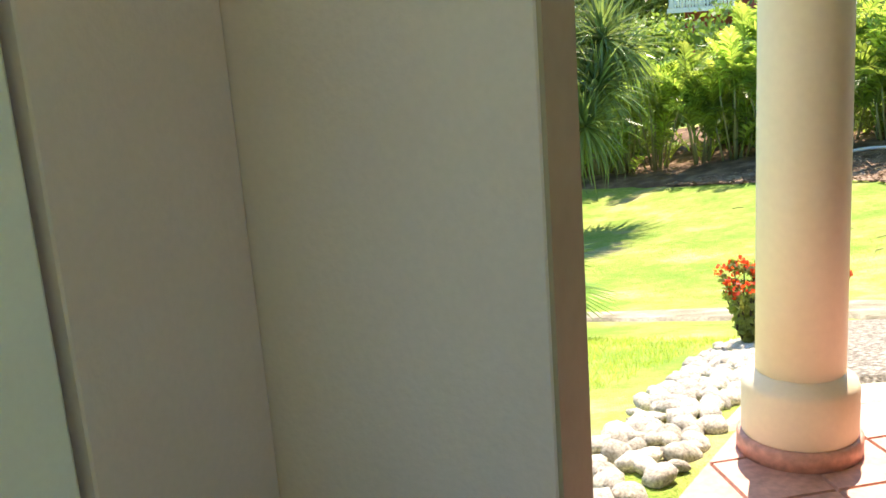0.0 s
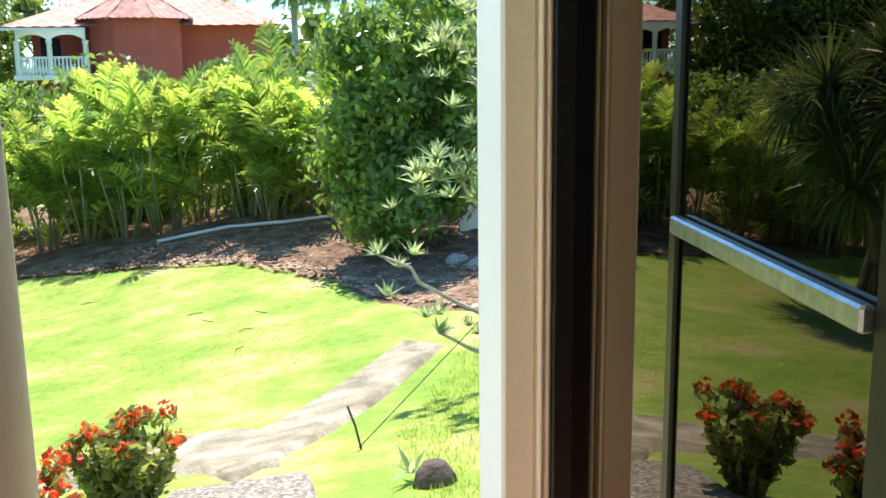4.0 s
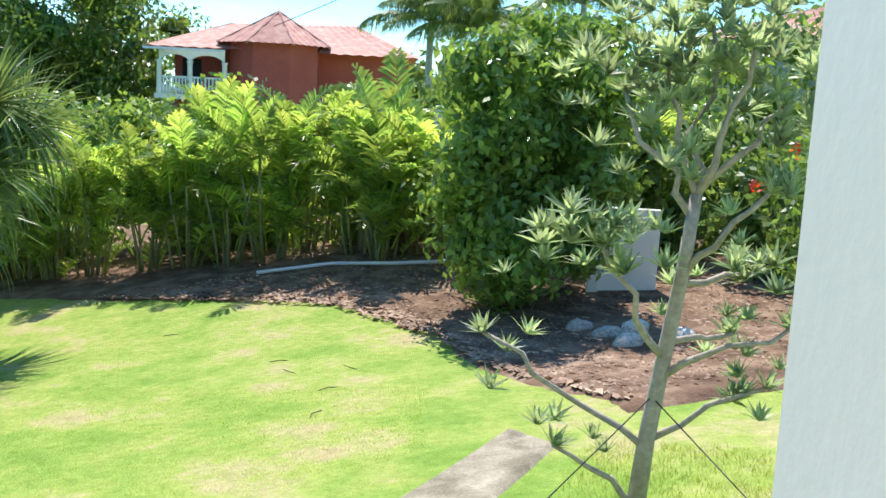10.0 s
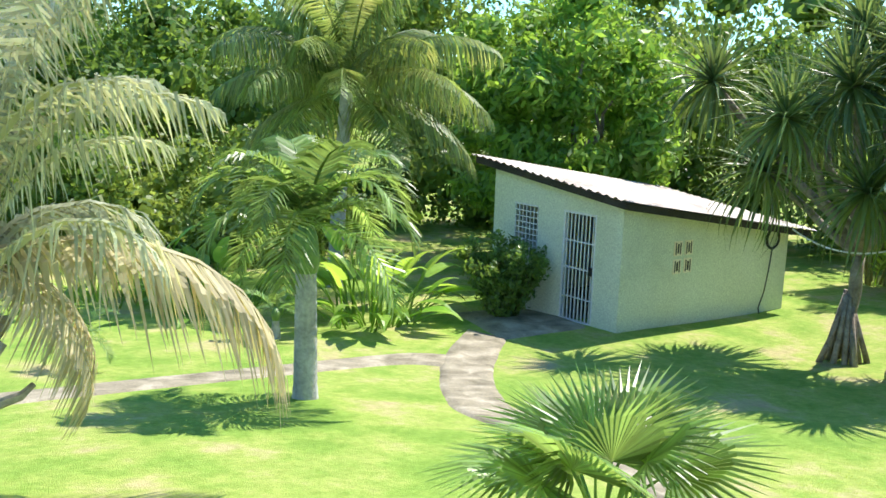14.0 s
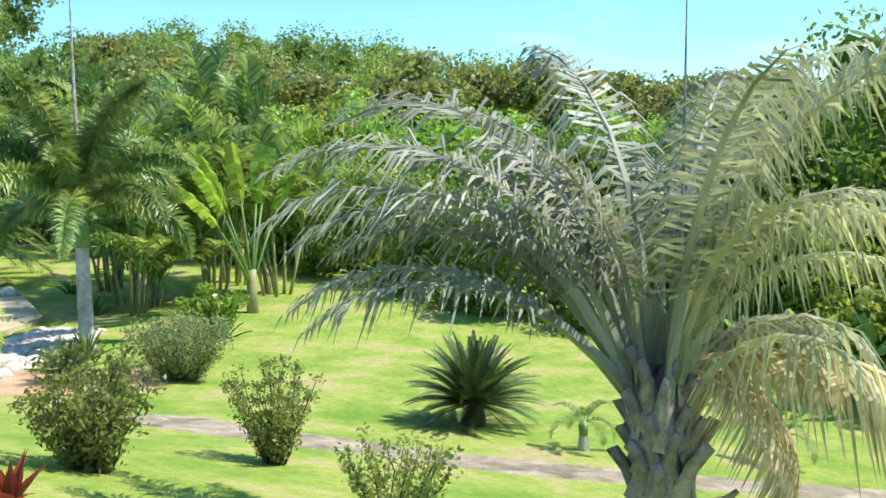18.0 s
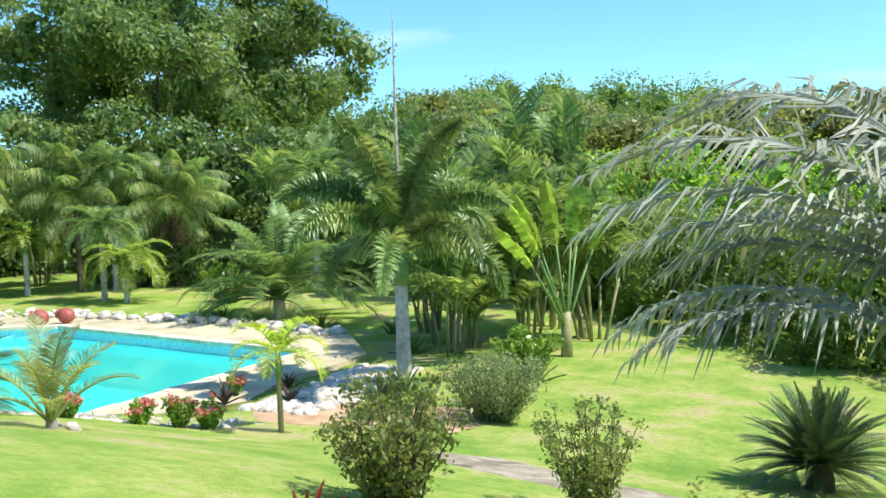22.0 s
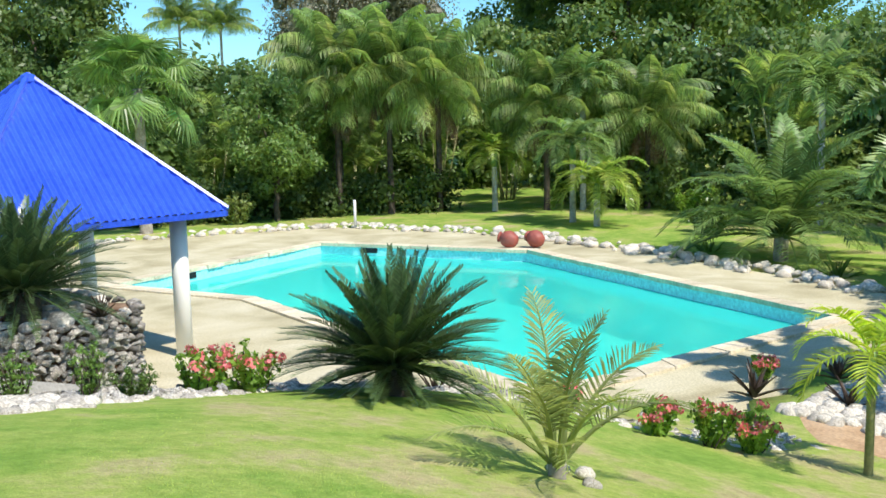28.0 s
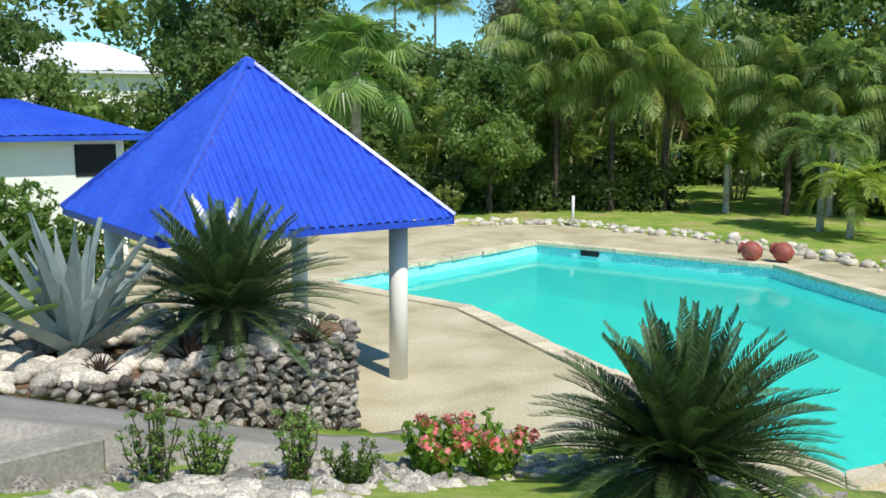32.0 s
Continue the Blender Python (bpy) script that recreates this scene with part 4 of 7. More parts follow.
# ---- plants ----
def frond_mesh(name, length, n, leaf, width, rise, bend, vee=0.3, sweep=0.6, hang=0.25, petiole=0.18, seed=1, ragged=0.1, stem=0.018, plume=0, loose=0.12):
    """A feather leaf along +x: a bending midrib and two rows of narrow leaflets. rise: its angle at the base, bend: how far it curves down, in degrees.
    plume: leaflets stand all round the midrib."""
    r = random.Random(seed)
    s = Soup()
    pts, th = [Vector((0, 0, 0))], radians(rise)
    seg = 14
    for i in range(seg):
        th -= radians(bend) / seg * (0.5 + 1.0 * i / seg)
        pts.append(pts[-1] + Vector((math.cos(th), 0, math.sin(th))) * length / seg)
    s.tube(pts[::2], [stem * (1.15 - k / 7) for k in range(8)], 4)
    rows = [(1, vee), (-1, vee)] if not plume else [(1, 0.1), (-1, 0.1), (1, 0.95), (-1, 0.95), (1, -0.75), (-1, -0.75)]
    for i in range(n):
        u = petiole + (1 - petiole) * (i + r.uniform(0.1, 0.9)) / n
        k = min(int(u * seg), seg - 1)
        p = pts[k].lerp(pts[k + 1], u * seg - k)
        t = (pts[k + 1] - pts[k]).normalized()
        up = Vector((-t.z, 0, t.x))
        v = (u - petiole) / (1 - petiole)
        ll = leaf * (0.35 + 0.65 * math.sin(math.pi * min(1, 0.12 + 0.95 * v)) ** 0.7) * r.uniform(1 - ragged, 1 + ragged)
        for sd, ve in rows:
            ve += r.uniform(-loose, loose)
            d = (Vector((0, sd, 0)) * math.cos(ve) + up * math.sin(ve) + t * (sweep * (0.5 + v) + r.uniform(-loose, loose) * 0.85)).normalized()
            a = p + d * ll * 0.5
            a.z -= ll * hang * 0.22
            b = p + d * ll * 0.9
            b.z -= ll * hang * r.uniform(0.7, 1.2)
            w = t * width * 0.5 + Vector((0, 0, width * 0.12))
            s.add([tuple(p - w * 0.5), tuple(p + w * 0.5), tuple(a + w), tuple(a - w), tuple(b)], [(0, 1, 2, 3), (3, 2, 4)])
    return s.mesh(name)


def fan_mesh(name, stalk, radius, n, width, rise, seed=1, spread=290, cut=0.45, droop=0.2):
    """A fan leaf: a stalk and a pleated, split, round blade."""
    r = random.Random(seed)
    s = Soup()
    th = radians(rise)
    tip = Vector((math.cos(th), 0, math.sin(th))) * stalk
    tip.z -= stalk * 0.12
    s.tube([(0, 0, 0), tip * 0.5 + Vector((0, 0, stalk * 0.04)), tip], [0.016, 0.012, 0.009], 4)
    f = Vector((math.cos(th - 0.35), 0, math.sin(th - 0.35)))
    side = Vector((0, 1, 0))
    nrm = f.cross(side)
    if nrm.z < 0:
        nrm = -nrm
    for i in range(n):
        a = radians(spread) * ((i + 0.5) / n - 0.5)
        ll = radius * (0.82 + 0.18 * math.cos(a * 0.6)) * r.uniform(0.92, 1.06)
        d = f * math.cos(a) + side * math.sin(a)
        p = d.cross(nrm)
        fold = nrm * width * 0.35
        m1 = tip + d * ll * cut + nrm * ll * 0.05
        e = tip + d * ll + nrm * (-ll * droop * r.uniform(0.6, 1.4) * 0.4)
        e.z -= ll * droop * 0.5
        hw = width * 0.5
        s.add([tuple(tip), tuple(m1 + p * hw), tuple(m1 + fold), tuple(m1 - p * hw), tuple(e)], [(0, 1, 2), (0, 2, 3), (1, 4, 2), (2, 4, 3)])
    return s.mesh(name)


def strap_mesh(name, n, length, width, spread=(5, 100), droop=0.5, seed=1, thick=0.0, spiral=True, segs=4, keel=0.3):
    """A rosette of sword leaves from one point. spread: degrees from the upright, innermost to outermost leaf."""
    r = random.Random(seed)
    s = Soup()
    for i in range(n):
        az = i * 2.39996 + r.uniform(-0.15, 0.15) if spiral else r.uniform(0, 6.283)
        v = (i + 0.5) / n
        th = radians(90 - (spread[0] + (spread[1] - spread[0]) * v + r.uniform(-7, 7)))
        ll = length * r.uniform(0.8, 1.08) * (0.75 + 0.25 * v)
        out = Vector((math.cos(az), math.sin(az), 0))
        sd = Vector((-math.sin(az), math.cos(az), 0))
        p = Vector((0, 0, 0))
        vs, fs = [], []
        for k in range(segs + 1):
            u = k / segs
            hw = width * 0.5 * (0.75 + 0.5 * math.sin(math.pi * min(1, u * 1.3))) * max(0.04, 1 - u ** 2.2)
            dn = out * -math.sin(th) + Vector((0, 0, math.cos(th)))
            vs += [tuple(p - sd * hw), tuple(p - dn * (hw * keel + thick)), tuple(p + sd * hw)]
            th -= droop / segs * (0.4 + 1.2 * u) * (0.5 + v)
            p = p + (out * math.cos(th) + Vector((0, 0, math.sin(th)))) * ll / segs
        for k in range(segs):
            b = 3 * k
            fs += [(b, b + 1, b + 4, b + 3), (b + 1, b + 2, b + 5, b + 4)]
            if thick:
                fs += [(b + 2, b, b + 3, b + 5)]
        s.add(vs, fs)
    return s.mesh(name)


def leaves(centres, radii, per, size, seed, squash=0.8, shell=0.55, slim=0.45, hang=0.35, core=0, turn=0.6):
    """Arrays of leaf quads scattered in clumps, denser towards each clump's skin and turned outwards like shingles.
    core: large leaves inside each clump, which close it."""
    g = np.random.default_rng(seed)
    out = []
    for count, lo, hi, big in ((per, shell, 1.0, 1.0), (core, 0.1, 0.42, 0.0)):
        if not count:
            continue
        c = np.repeat(np.asarray(centres, float), count, axis=0)
        rad = np.repeat(np.asarray(radii, float), count)
        n = len(c)
        d = g.normal(size=(n, 3))
        d /= np.linalg.norm(d, axis=1)[:, None]
        q = rad * (lo + (hi - lo) * g.random(n)) * g.uniform(0.85, 1.08, n)
        p = c + d * q[:, None] * np.array([1, 1, squash])
        nrm = d + g.normal(size=(n, 3)) * turn
        nrm /= np.linalg.norm(nrm, axis=1)[:, None]
        ax = g.normal(size=(n, 3)) + d * 0.5 + np.array([0, 0, -2.0 * hang])
        ax -= nrm * (ax * nrm).sum(1)[:, None]
        ax /= np.linalg.norm(ax, axis=1)[:, None] + 1e-9
        sd = np.cross(ax, nrm)
        ll = (size * g.uniform(0.65, 1.3, n))[:, None] if big else (rad * 0.5)[:, None]
        sl = slim if big else 0.8
        p = p - ax * ll * 0.5
        out.append(np.stack([p, p + ax * ll * 0.45 + sd * ll * sl * 0.5, p + ax * ll, p + ax * ll * 0.45 - sd * ll * sl * 0.5], axis=1).reshape(-1, 3))
    return np.concatenate(out)


def leaf_mesh(name, v):
    n = len(v) // 4
    me = bpy.data.meshes.new(name)
    me.vertices.add(4 * n)
    me.vertices.foreach_set("co", v.astype(np.float32).ravel())
    me.loops.add(4 * n)
    me.loops.foreach_set("vertex_index", np.arange(4 * n, dtype=np.int32))
    me.polygons.add(n)
    me.polygons.foreach_set("loop_start", np.arange(0, 4 * n, 4, dtype=np.int32))
    me.update(calc_edges=True)
    return me


def crown_clumps(w, h, base, n, seed, bumps=0.25, size=1.0):
    """Clump centres and radii that fill an uneven egg, w wide and h high above base."""
    r = random.Random(seed)
    cs, rs = [], []
    while len(cs) < n:
        x, y, z = r.uniform(-1, 1), r.uniform(-1, 1), r.uniform(-1, 1)
        q = math.sqrt(x * x + y * y + z * z)
        lim = 1 + bumps * noise.noise((x * 1.6 + seed, y * 1.6, z * 1.6))
        if q > lim or q < 0.3 * lim:
            continue
        cs.append((x * w / 2, y * w / 2, base + h / 2 + z * h / 2))
        rs.append(r.uniform(0.11, 0.2) * (w + h) / 2 * size)
    return cs, rs


def limb(s, p0, p1, r0, r1, seed, n=6, wob=0.08, sides=7):
    g = random.Random(seed)
    p0, p1 = Vector(p0), Vector(p1)
    ll = (p1 - p0).length
    pts = [p0.lerp(p1, k / n) + Vector((g.uniform(-1, 1), g.uniform(-1, 1), g.uniform(-0.5, 0.5))) * wob * ll * math.sin(math.pi * k / n) for k in range(n + 1)]
    s.tube(pts, [r0 + (r1 - r0) * k / n for k in range(n + 1)], sides)


def tree(name, label, x, y, w, h, bole, mat, bark, leaf=0.22, clumps=60, per=110, seed=1, trunk=0.14, base=None, slim=0.45, z=None, limbs=7, bumps=0.25, category="tree", squash=0.8, size=1.0):
    t = thing(name, label, category, pose(x, y, (land(x, y) + hill(x, y) if z is None else z) - 0.05))
    base = bole * 0.75 if base is None else base
    cs, rs = crown_clumps(w, h - base, base, clumps, seed, bumps, size)
    s = Soup()
    limb(s, (0, 0, -0.1), (0.02 * h, 0.01 * h, bole), trunk, trunk * 0.75, seed, sides=9)
    part("trunk", s.mesh("trunk", True), bark, t)
    for k in range(limbs):
        c = cs[k * len(cs) // limbs]
        s = Soup()
        limb(s, (0.02 * h, 0.01 * h, bole * 0.9), (c[0] * 0.8, c[1] * 0.8, max(c[2], bole * 1.1)), trunk * 0.55, trunk * 0.12, seed + k, sides=6)
        part("limb", s.mesh("limb", True), bark, t)
    part("crown", leaf_mesh("crown", leaves(cs, rs, per, leaf, seed, slim=slim, squash=squash, core=22)), mat, t)
    return t


def trunk_mesh(h, r0, r1, lean=(0, 0), rings=14, swell=1.25, seed=1, n=12):
    """A ringed palm stem with a swollen foot."""
    s = Soup()
    prof, k = [], 0
    for i in range(rings * 2 + 1):
        u = i / (rings * 2)
        r = (r0 * (swell - (swell - 1) * min(1, u * 5)) * (1 - u) + r1 * u) * (1.0 if i % 2 else 1.035)
        prof.append((r, -0.12 + (h + 0.12) * u))
    s.lathe(prof, n)
    s.v = [(x + lean[0] * (max(z, 0) / h) ** 1.4, y + lean[1] * (max(z, 0) / h) ** 1.4, z) for x, y, z in s.v]
    return s.mesh("trunk", True)


def fronds(t, mesh_rows, z, mat, lean=(0, 0), seed=1, radius=0.05, scale=1.0, name="frond", tilt=6, turn=0.0):
    """mesh_rows: (mesh, how many); each ring of leaves is set round the head."""
    r = random.Random(seed)
    k = 0
    for me, count in mesh_rows:
        for i in range(count):
            az = turn + 360 * (i + 0.37 * k) / count + r.uniform(-14, 14)
            sc = scale * r.uniform(0.88, 1.1)
            a = radians(az)
            ob = part(name, me, mat, t, m=Matrix.Translation((lean[0] + radius * math.cos(a), lean[1] + radius * math.sin(a), z + r.uniform(-0.03, 0.03)))
                      @ pose(0, 0, 0, r.uniform(-tilt, tilt), r.uniform(-tilt, tilt), az) @ Matrix.Scale(sc, 4))
        k += 1


def palm(name, label, x, y, stem, r0, r1, rows, mat, bark=PALMBARK, shaft=0.0, lean=(0, 0), seed=1, z=None, scale=1.0, group="", radius=0.05, swell=1.25, shaft_mat=None, turn=0.0, tilt=6):
    t = thing(name, label, "palm tree", pose(x, y, (land(x, y) if z is None else z) - 0.02), group)
    if stem > 0:
        part("trunk", trunk_mesh(stem, r0, r1, lean, max(4, int(stem / 0.12)), swell), bark, t)
    if shaft:
        s = Soup()
        s.lathe([(r1 * 1.1, stem - 0.05), (r1 * 1.35, stem + 0.1), (r1 * 1.1, stem + shaft * 0.7), (r1 * 0.5, stem + shaft * 1.1)], 12, *lean)
        part("crownshaft", s.mesh("crownshaft", True), shaft_mat or SHAFT, t, "smooth green crownshaft")
    fronds(t, rows, stem + shaft, mat, lean, seed, radius, scale, turn=turn, tilt=tilt)
    return t


# leaf shapes that are shared between palms
ARECA_F = [frond_mesh("areca_frond", 1.5, 22, 0.5, 0.052, r, b, 0.6, 0.8, 0.3, 0.28, k, loose=0.2) for k, (r, b) in enumerate(((86, 62), (80, 88), (68, 105), (87, 34)))]
COCO_F = [frond_mesh("coconut_frond", 3.1, 74, 0.85, 0.04, r, b, 0.05, 0.4, 1.0, 0.2, 10 + k, stem=0.035) for k, (r, b) in enumerate(((82, 70), (56, 85), (28, 75), (-8, 60)))]
SILVER_F = [frond_mesh("silver_frond", ll, int(ll * 20), 0.52, 0.026, r, b, 0.4, 0.6, hg, 0.3, 20 + k, stem=0.045, ragged=0.4, loose=0.35) for k, (ll, r, b, hg) in
            enumerate(((3.6, 86, 112, 0.5), (3.3, 72, 108, 0.6), (2.9, 60, 98, 0.7), (2.6, 80, 90, 0.6), (3.0, 90, 78, 0.85), (2.4, 86, 108, 1.0), (1.8, 80, 135, 1.15)))]
FOX_F = [frond_mesh("foxtail_frond", 2.7, 90, 0.4, 0.046, r, b, 0.2, 0.3, 0.2, 0.16, 30 + k, plume=1, stem=0.034, ragged=0.2, loose=0.25) for k, (r, b) in enumerate(((84, 66), (70, 108), (54, 132), (30, 122)))]
BOWED_F = [frond_mesh("christmas_palm_frond", 1.5, 40, 0.5, 0.042, r, b, 0.35, 0.7, 0.35, 0.12, 45 + k, stem=0.022) for k, (r, b) in enumerate(((84, 120), (66, 150), (44, 140), (15, 100)))]
XMAS_F = [frond_mesh("christmas_palm_frond", 1.35, 34, 0.42, 0.045, r, b, 0.5, 0.6, 0.3, 0.12, 40 + k) for k, (r, b) in enumerate(((70, 110), (45, 130), (15, 110), (-10, 80)))]
DATE_F = [frond_mesh("date_palm_frond", 2.1, 60, 0.42, 0.03, r, b, 0.35, 0.7, 0.25, 0.12, 50 + k) for k, (r, b) in enumerate(((82, 60), (64, 90), (42, 95), (16, 80)))]
CYC_F = [frond_mesh("cycad_frond", 1.02, 66, 0.145, 0.014, r, b, 0.5, 0.75, 0.06, 0.08, 60 + k, ragged=0.06, stem=0.011, loose=0.07) for k, (r, b) in enumerate(((86, 14), (70, 26), (54, 34), (38, 40), (18, 40), (-8, 30)))]
YOUNG_F = [frond_mesh("young_palm_frond", 1.0, 34, 0.26, 0.014, r, b, 0.4, 0.8, 0.2, 0.28, 70 + k) for k, (r, b) in enumerate(((84, 40), (70, 60), (55, 75)))]
FAN_F = [fan_mesh("fan_leaf", 0.55, 0.76, 38, 0.042, r, 80 + k, 240, 0.55, 0.1) for k, r in enumerate((84, 66, 42, 18))]
BIGFAN_F = [fan_mesh("big_fan_leaf", 1.35, 1.05, 26, 0.1, r, 90 + k, 270, 0.45, 0.4) for k, r in enumerate((86, 64, 40, 14, -18))]
BROWN_F = frond_mesh("dead_frond", 2.2, 36, 0.45, 0.035, -45, 45, -0.2, 0.6, 0.8, 0.2, 99)
DRY_F = frond_mesh("dry_frond", 2.35, 90, 0.5, 0.03, 24, 105, -0.1, 0.8, 0.9, 0.1, 98, stem=0.03, ragged=0.3)


def areca_clump(seed, canes=8, h=1.9, per=5, low=0, mat=None):
    """One clump of slender golden canes, each with a head of arching leaves."""
    r = random.Random(seed)
    t = thing("areca_palm", "bushy golden-caned areca palm clump with glossy yellow-green fronds", "palm tree", group="areca palm hedge")
    for k in range(canes):
        az, out = r.uniform(0, 6.283), r.uniform(0.05, 0.3)
        x0, y0 = out * math.cos(az), out * math.sin(az)
        hh = h * (0.16 + 0.92 * r.random() ** 0.8)
        ln = r.uniform(0.08, 0.28)
        x1, y1 = x0 + ln * math.cos(az) * hh, y0 + ln * math.sin(az) * hh
        s = Soup()
        s.tube([(x0, y0, -0.1), ((x0 + x1) / 2 - 0.03, (y0 + y1) / 2, hh * 0.5), (x1, y1, hh)], [0.032, 0.026, 0.022], 6)
        part("cane", s.mesh("cane", True), CANE, t)
        for i in range(per):
            part("frond", ARECA_F[r.randrange(4)], mat or ARECA, t, m=Matrix.Translation((x1, y1, hh)) @ pose(0, 0, 0, r.uniform(-8, 8), r.uniform(-8, 8), math.degrees(az) + 360 * i / per + r.uniform(-30, 30)) @ Matrix.Scale(r.uniform(0.8, 1.15), 4))
    for i in range(low):
        az = r.uniform(0, 360)
        part("frond", ARECA_F[1 + i % 2], mat or ARECA, t, m=Matrix.Translation((0.25 * math.cos(radians(az)), 0.25 * math.sin(radians(az)), r.uniform(-0.1, 0.45))) @ pose(0, 0, 0, 0, 0, az) @ Matrix.Scale(r.uniform(0.6, 0.85), 4))
    return t


def shrub(name, label, x, y, w, h, mat, seed, leaf=0.05, stems=14, per=70, flare=0.5, bark=DARKBARK, category="shrub", flowers=None, z=None, clumps=None):
    """A shrub: stems that fan out from the root, with small leaves along their upper parts."""
    r = random.Random(seed)
    t = thing(name, label, category, pose(x, y, (land(x, y) if z is None else z) - 0.02))
    cs, rs, tips = [], [], []
    for k in range(stems):
        az, o = 6.283 * k / stems + r.uniform(-0.3, 0.3), math.sqrt(r.random())
        tip = Vector((math.cos(az) * o * w * 0.5, math.sin(az) * o * w * 0.5, h * r.uniform(0.72, 1.05) * (1 - 0.18 * o)))
        s = Soup()
        limb(s, (tip.x * 0.12, tip.y * 0.12, -0.05), tip * 0.96, 0.012, 0.004, seed * 31 + k, 4, 0.06, 5)
        part("stem", s.mesh("stem", True), bark, t)
        lo = 1 - (clumps or 0.62)
        for j in range(6):
            u = lo + (1 - lo) * j / 5
            cs.append(tuple(tip * u + Vector((0, 0, -0.04 * h * math.sin(3.14 * u)))))
            rs.append(w * 0.13 * r.uniform(0.7, 1.15))
        tips.append(tip)
    part("foliage", leaf_mesh("foliage", leaves(cs, rs, per // 6 + 1, leaf, seed, shell=0.25, slim=0.5, hang=-0.2)), mat, t)
    if flowers:
        fm, count, size = flowers
        for k in range(count):
            tip = tips[k % len(tips)] * r.uniform(0.98, 1.12)
            v = leaves([tuple(tip)], [size], 26, size * 0.6, seed + k, shell=0.6, slim=0.8, hang=-0.4)
            part("flower_head", leaf_mesh("flower_head", v), fm, t)
    return t


# ---- planting, space by space ----
def hedge():
    kinds = [areca_clump(200 + k, 10 + k % 3, (1.85, 2.0, 1.65, 1.9)[k], 3, 5) for k in range(4)]
    rise = lambda x: 0.96 if x < -4.6 else (1.12 if x < -1.8 else 0.95)
    r = random.Random(5)
    spots = []
    for i in range(21):
        x = -14.5 + 0.82 * i + r.uniform(-0.2, 0.2)
        spots.append((x, 18.9 + 0.35 * math.sin(i * 1.7) + r.uniform(-0.25, 0.25), r.uniform(0.92, 1.1) * rise(x)))
    for i in range(5):
        x = -14 + 3.4 * i + r.uniform(-0.3, 0.3)
        spots.append((x, 20.4 + r.uniform(-0.3, 0.4), r.uniform(1.0, 1.18) * rise(x)))
    for i, (x, y, sc) in enumerate(spots):
        m = Matrix.Translation((x, y, land(x, y) - 0.03)) @ pose(0, 0, 0, 0, 0, r.uniform(0, 360)) @ Matrix.Scale(sc, 4)
        if i < 4:
            kinds[i].matrix_basis = m
        else:
            copy_thing(kinds[r.randrange(4)], m)


_ = hedge()


def dark_tree():
    tree("tree", "dense dark-green round-leaved garden tree branching from the ground", -0.45, 15.2, 2.75, 4.3, 0.7, DARKLEAF, DARKBARK, 0.15, 100, 210, 3, 0.07, 0.25, 0.5, bumps=0.7)


dark_tree()


def plumeria():
    x, y = 0.57, 6.65
    t = thing("frangipani_tree", "young pale-barked frangipani tree with silvery-green leaf whorls", "tree", pose(x, y, land(x, y) - 0.02))
    s = Soup()
    trunk = [(0, 0, -0.05), (0.04, 0.02, 0.5), (0.1, 0.02, 1.0), (0.16, 0.0, 1.5), (0.2, 0.02, 1.95)]
    s.tube(trunk, [0.06, 0.052, 0.046, 0.04, 0.036], 9)
    part("trunk", s.mesh("trunk", True), PALEBARK, t)
    r = random.Random(12)
    whorl = [strap_mesh("leaf_whorl", 16, 0.26, 0.046, (8, 76), 0.12, 300 + k, segs=3, keel=0.2) for k in range(3)]
    arms = [((0.2, 0.02, 1.95), (0.0, 0.1, 2.65)), ((0.2, 0.02, 1.95), (0.42, -0.1, 2.75)), ((0.2, 0, 1.8), (-0.22, 0.2, 2.5)), ((0.16, 0, 1.5), (0.55, -0.2, 2.0)),
            ((0.16, 0, 1.45), (0.6, 0.2, 1.5)), ((0.1, 0.02, 1.0), (-0.3, -0.2, 1.65)), ((0.04, 0.02, 0.45), (-0.95, 0.1, 1.05)), ((0.04, 0.02, 0.5), (0.7, 0.1, 0.85)),
            ((0.2, 0.02, 1.95), (0.65, 0.15, 2.45)), ((0.2, 0, 1.9), (0.25, 0.3, 2.9)), ((0.1, 0, 0.9), (0.75, -0.1, 1.25)), ((0.0, 0.0, 0.1), (-0.5, -0.2, 0.5)), ((0.1, 0, 1.1), (0.5, 0.15, 1.15))]
    for k, (a, b) in enumerate(arms):
        s = Soup()
        limb(s, a, b, 0.024, 0.013, 40 + k, 5, 0.1, 6)
        br = part("branch", s.mesh("branch", True), PALEBARK, t)
        b = Vector(b)
        for j in range(28 if k in (0, 1, 2, 5, 8, 9) else 9 if k not in (6, 11) else 5):
            q = b + Vector((r.gauss(0, 0.2), r.gauss(0, 0.2), r.gauss(0.06, 0.17))) * (j > 0)
            part("leaf_whorl", whorl[(k + j) % 3], PLUMERIA, br, m=Matrix.Translation(q) @ pose(0, 0, 0, r.uniform(-30, 30), r.uniform(-30, 30), r.uniform(0, 360)) @ Matrix.Scale(r.uniform(0.5, 0.78), 4))


plumeria()
shrub("ixora_bush", "ixora bush with clusters of orange-red flowers beside the path", -1.52, 3.9, 0.6, 0.62, SHRUB, 21, 0.07, 18, 170, flowers=(REDFLOWER, 15, 0.055), clumps=0.85)
shrub("ixora_bush", "tall ixora bush with orange-red flowers beside the porch cobbles", -1.56, 2.8, 0.42, 0.66, SHRUB, 22, 0.06, 16, 170, flowers=(REDFLOWER, 16, 0.055), clumps=0.85)


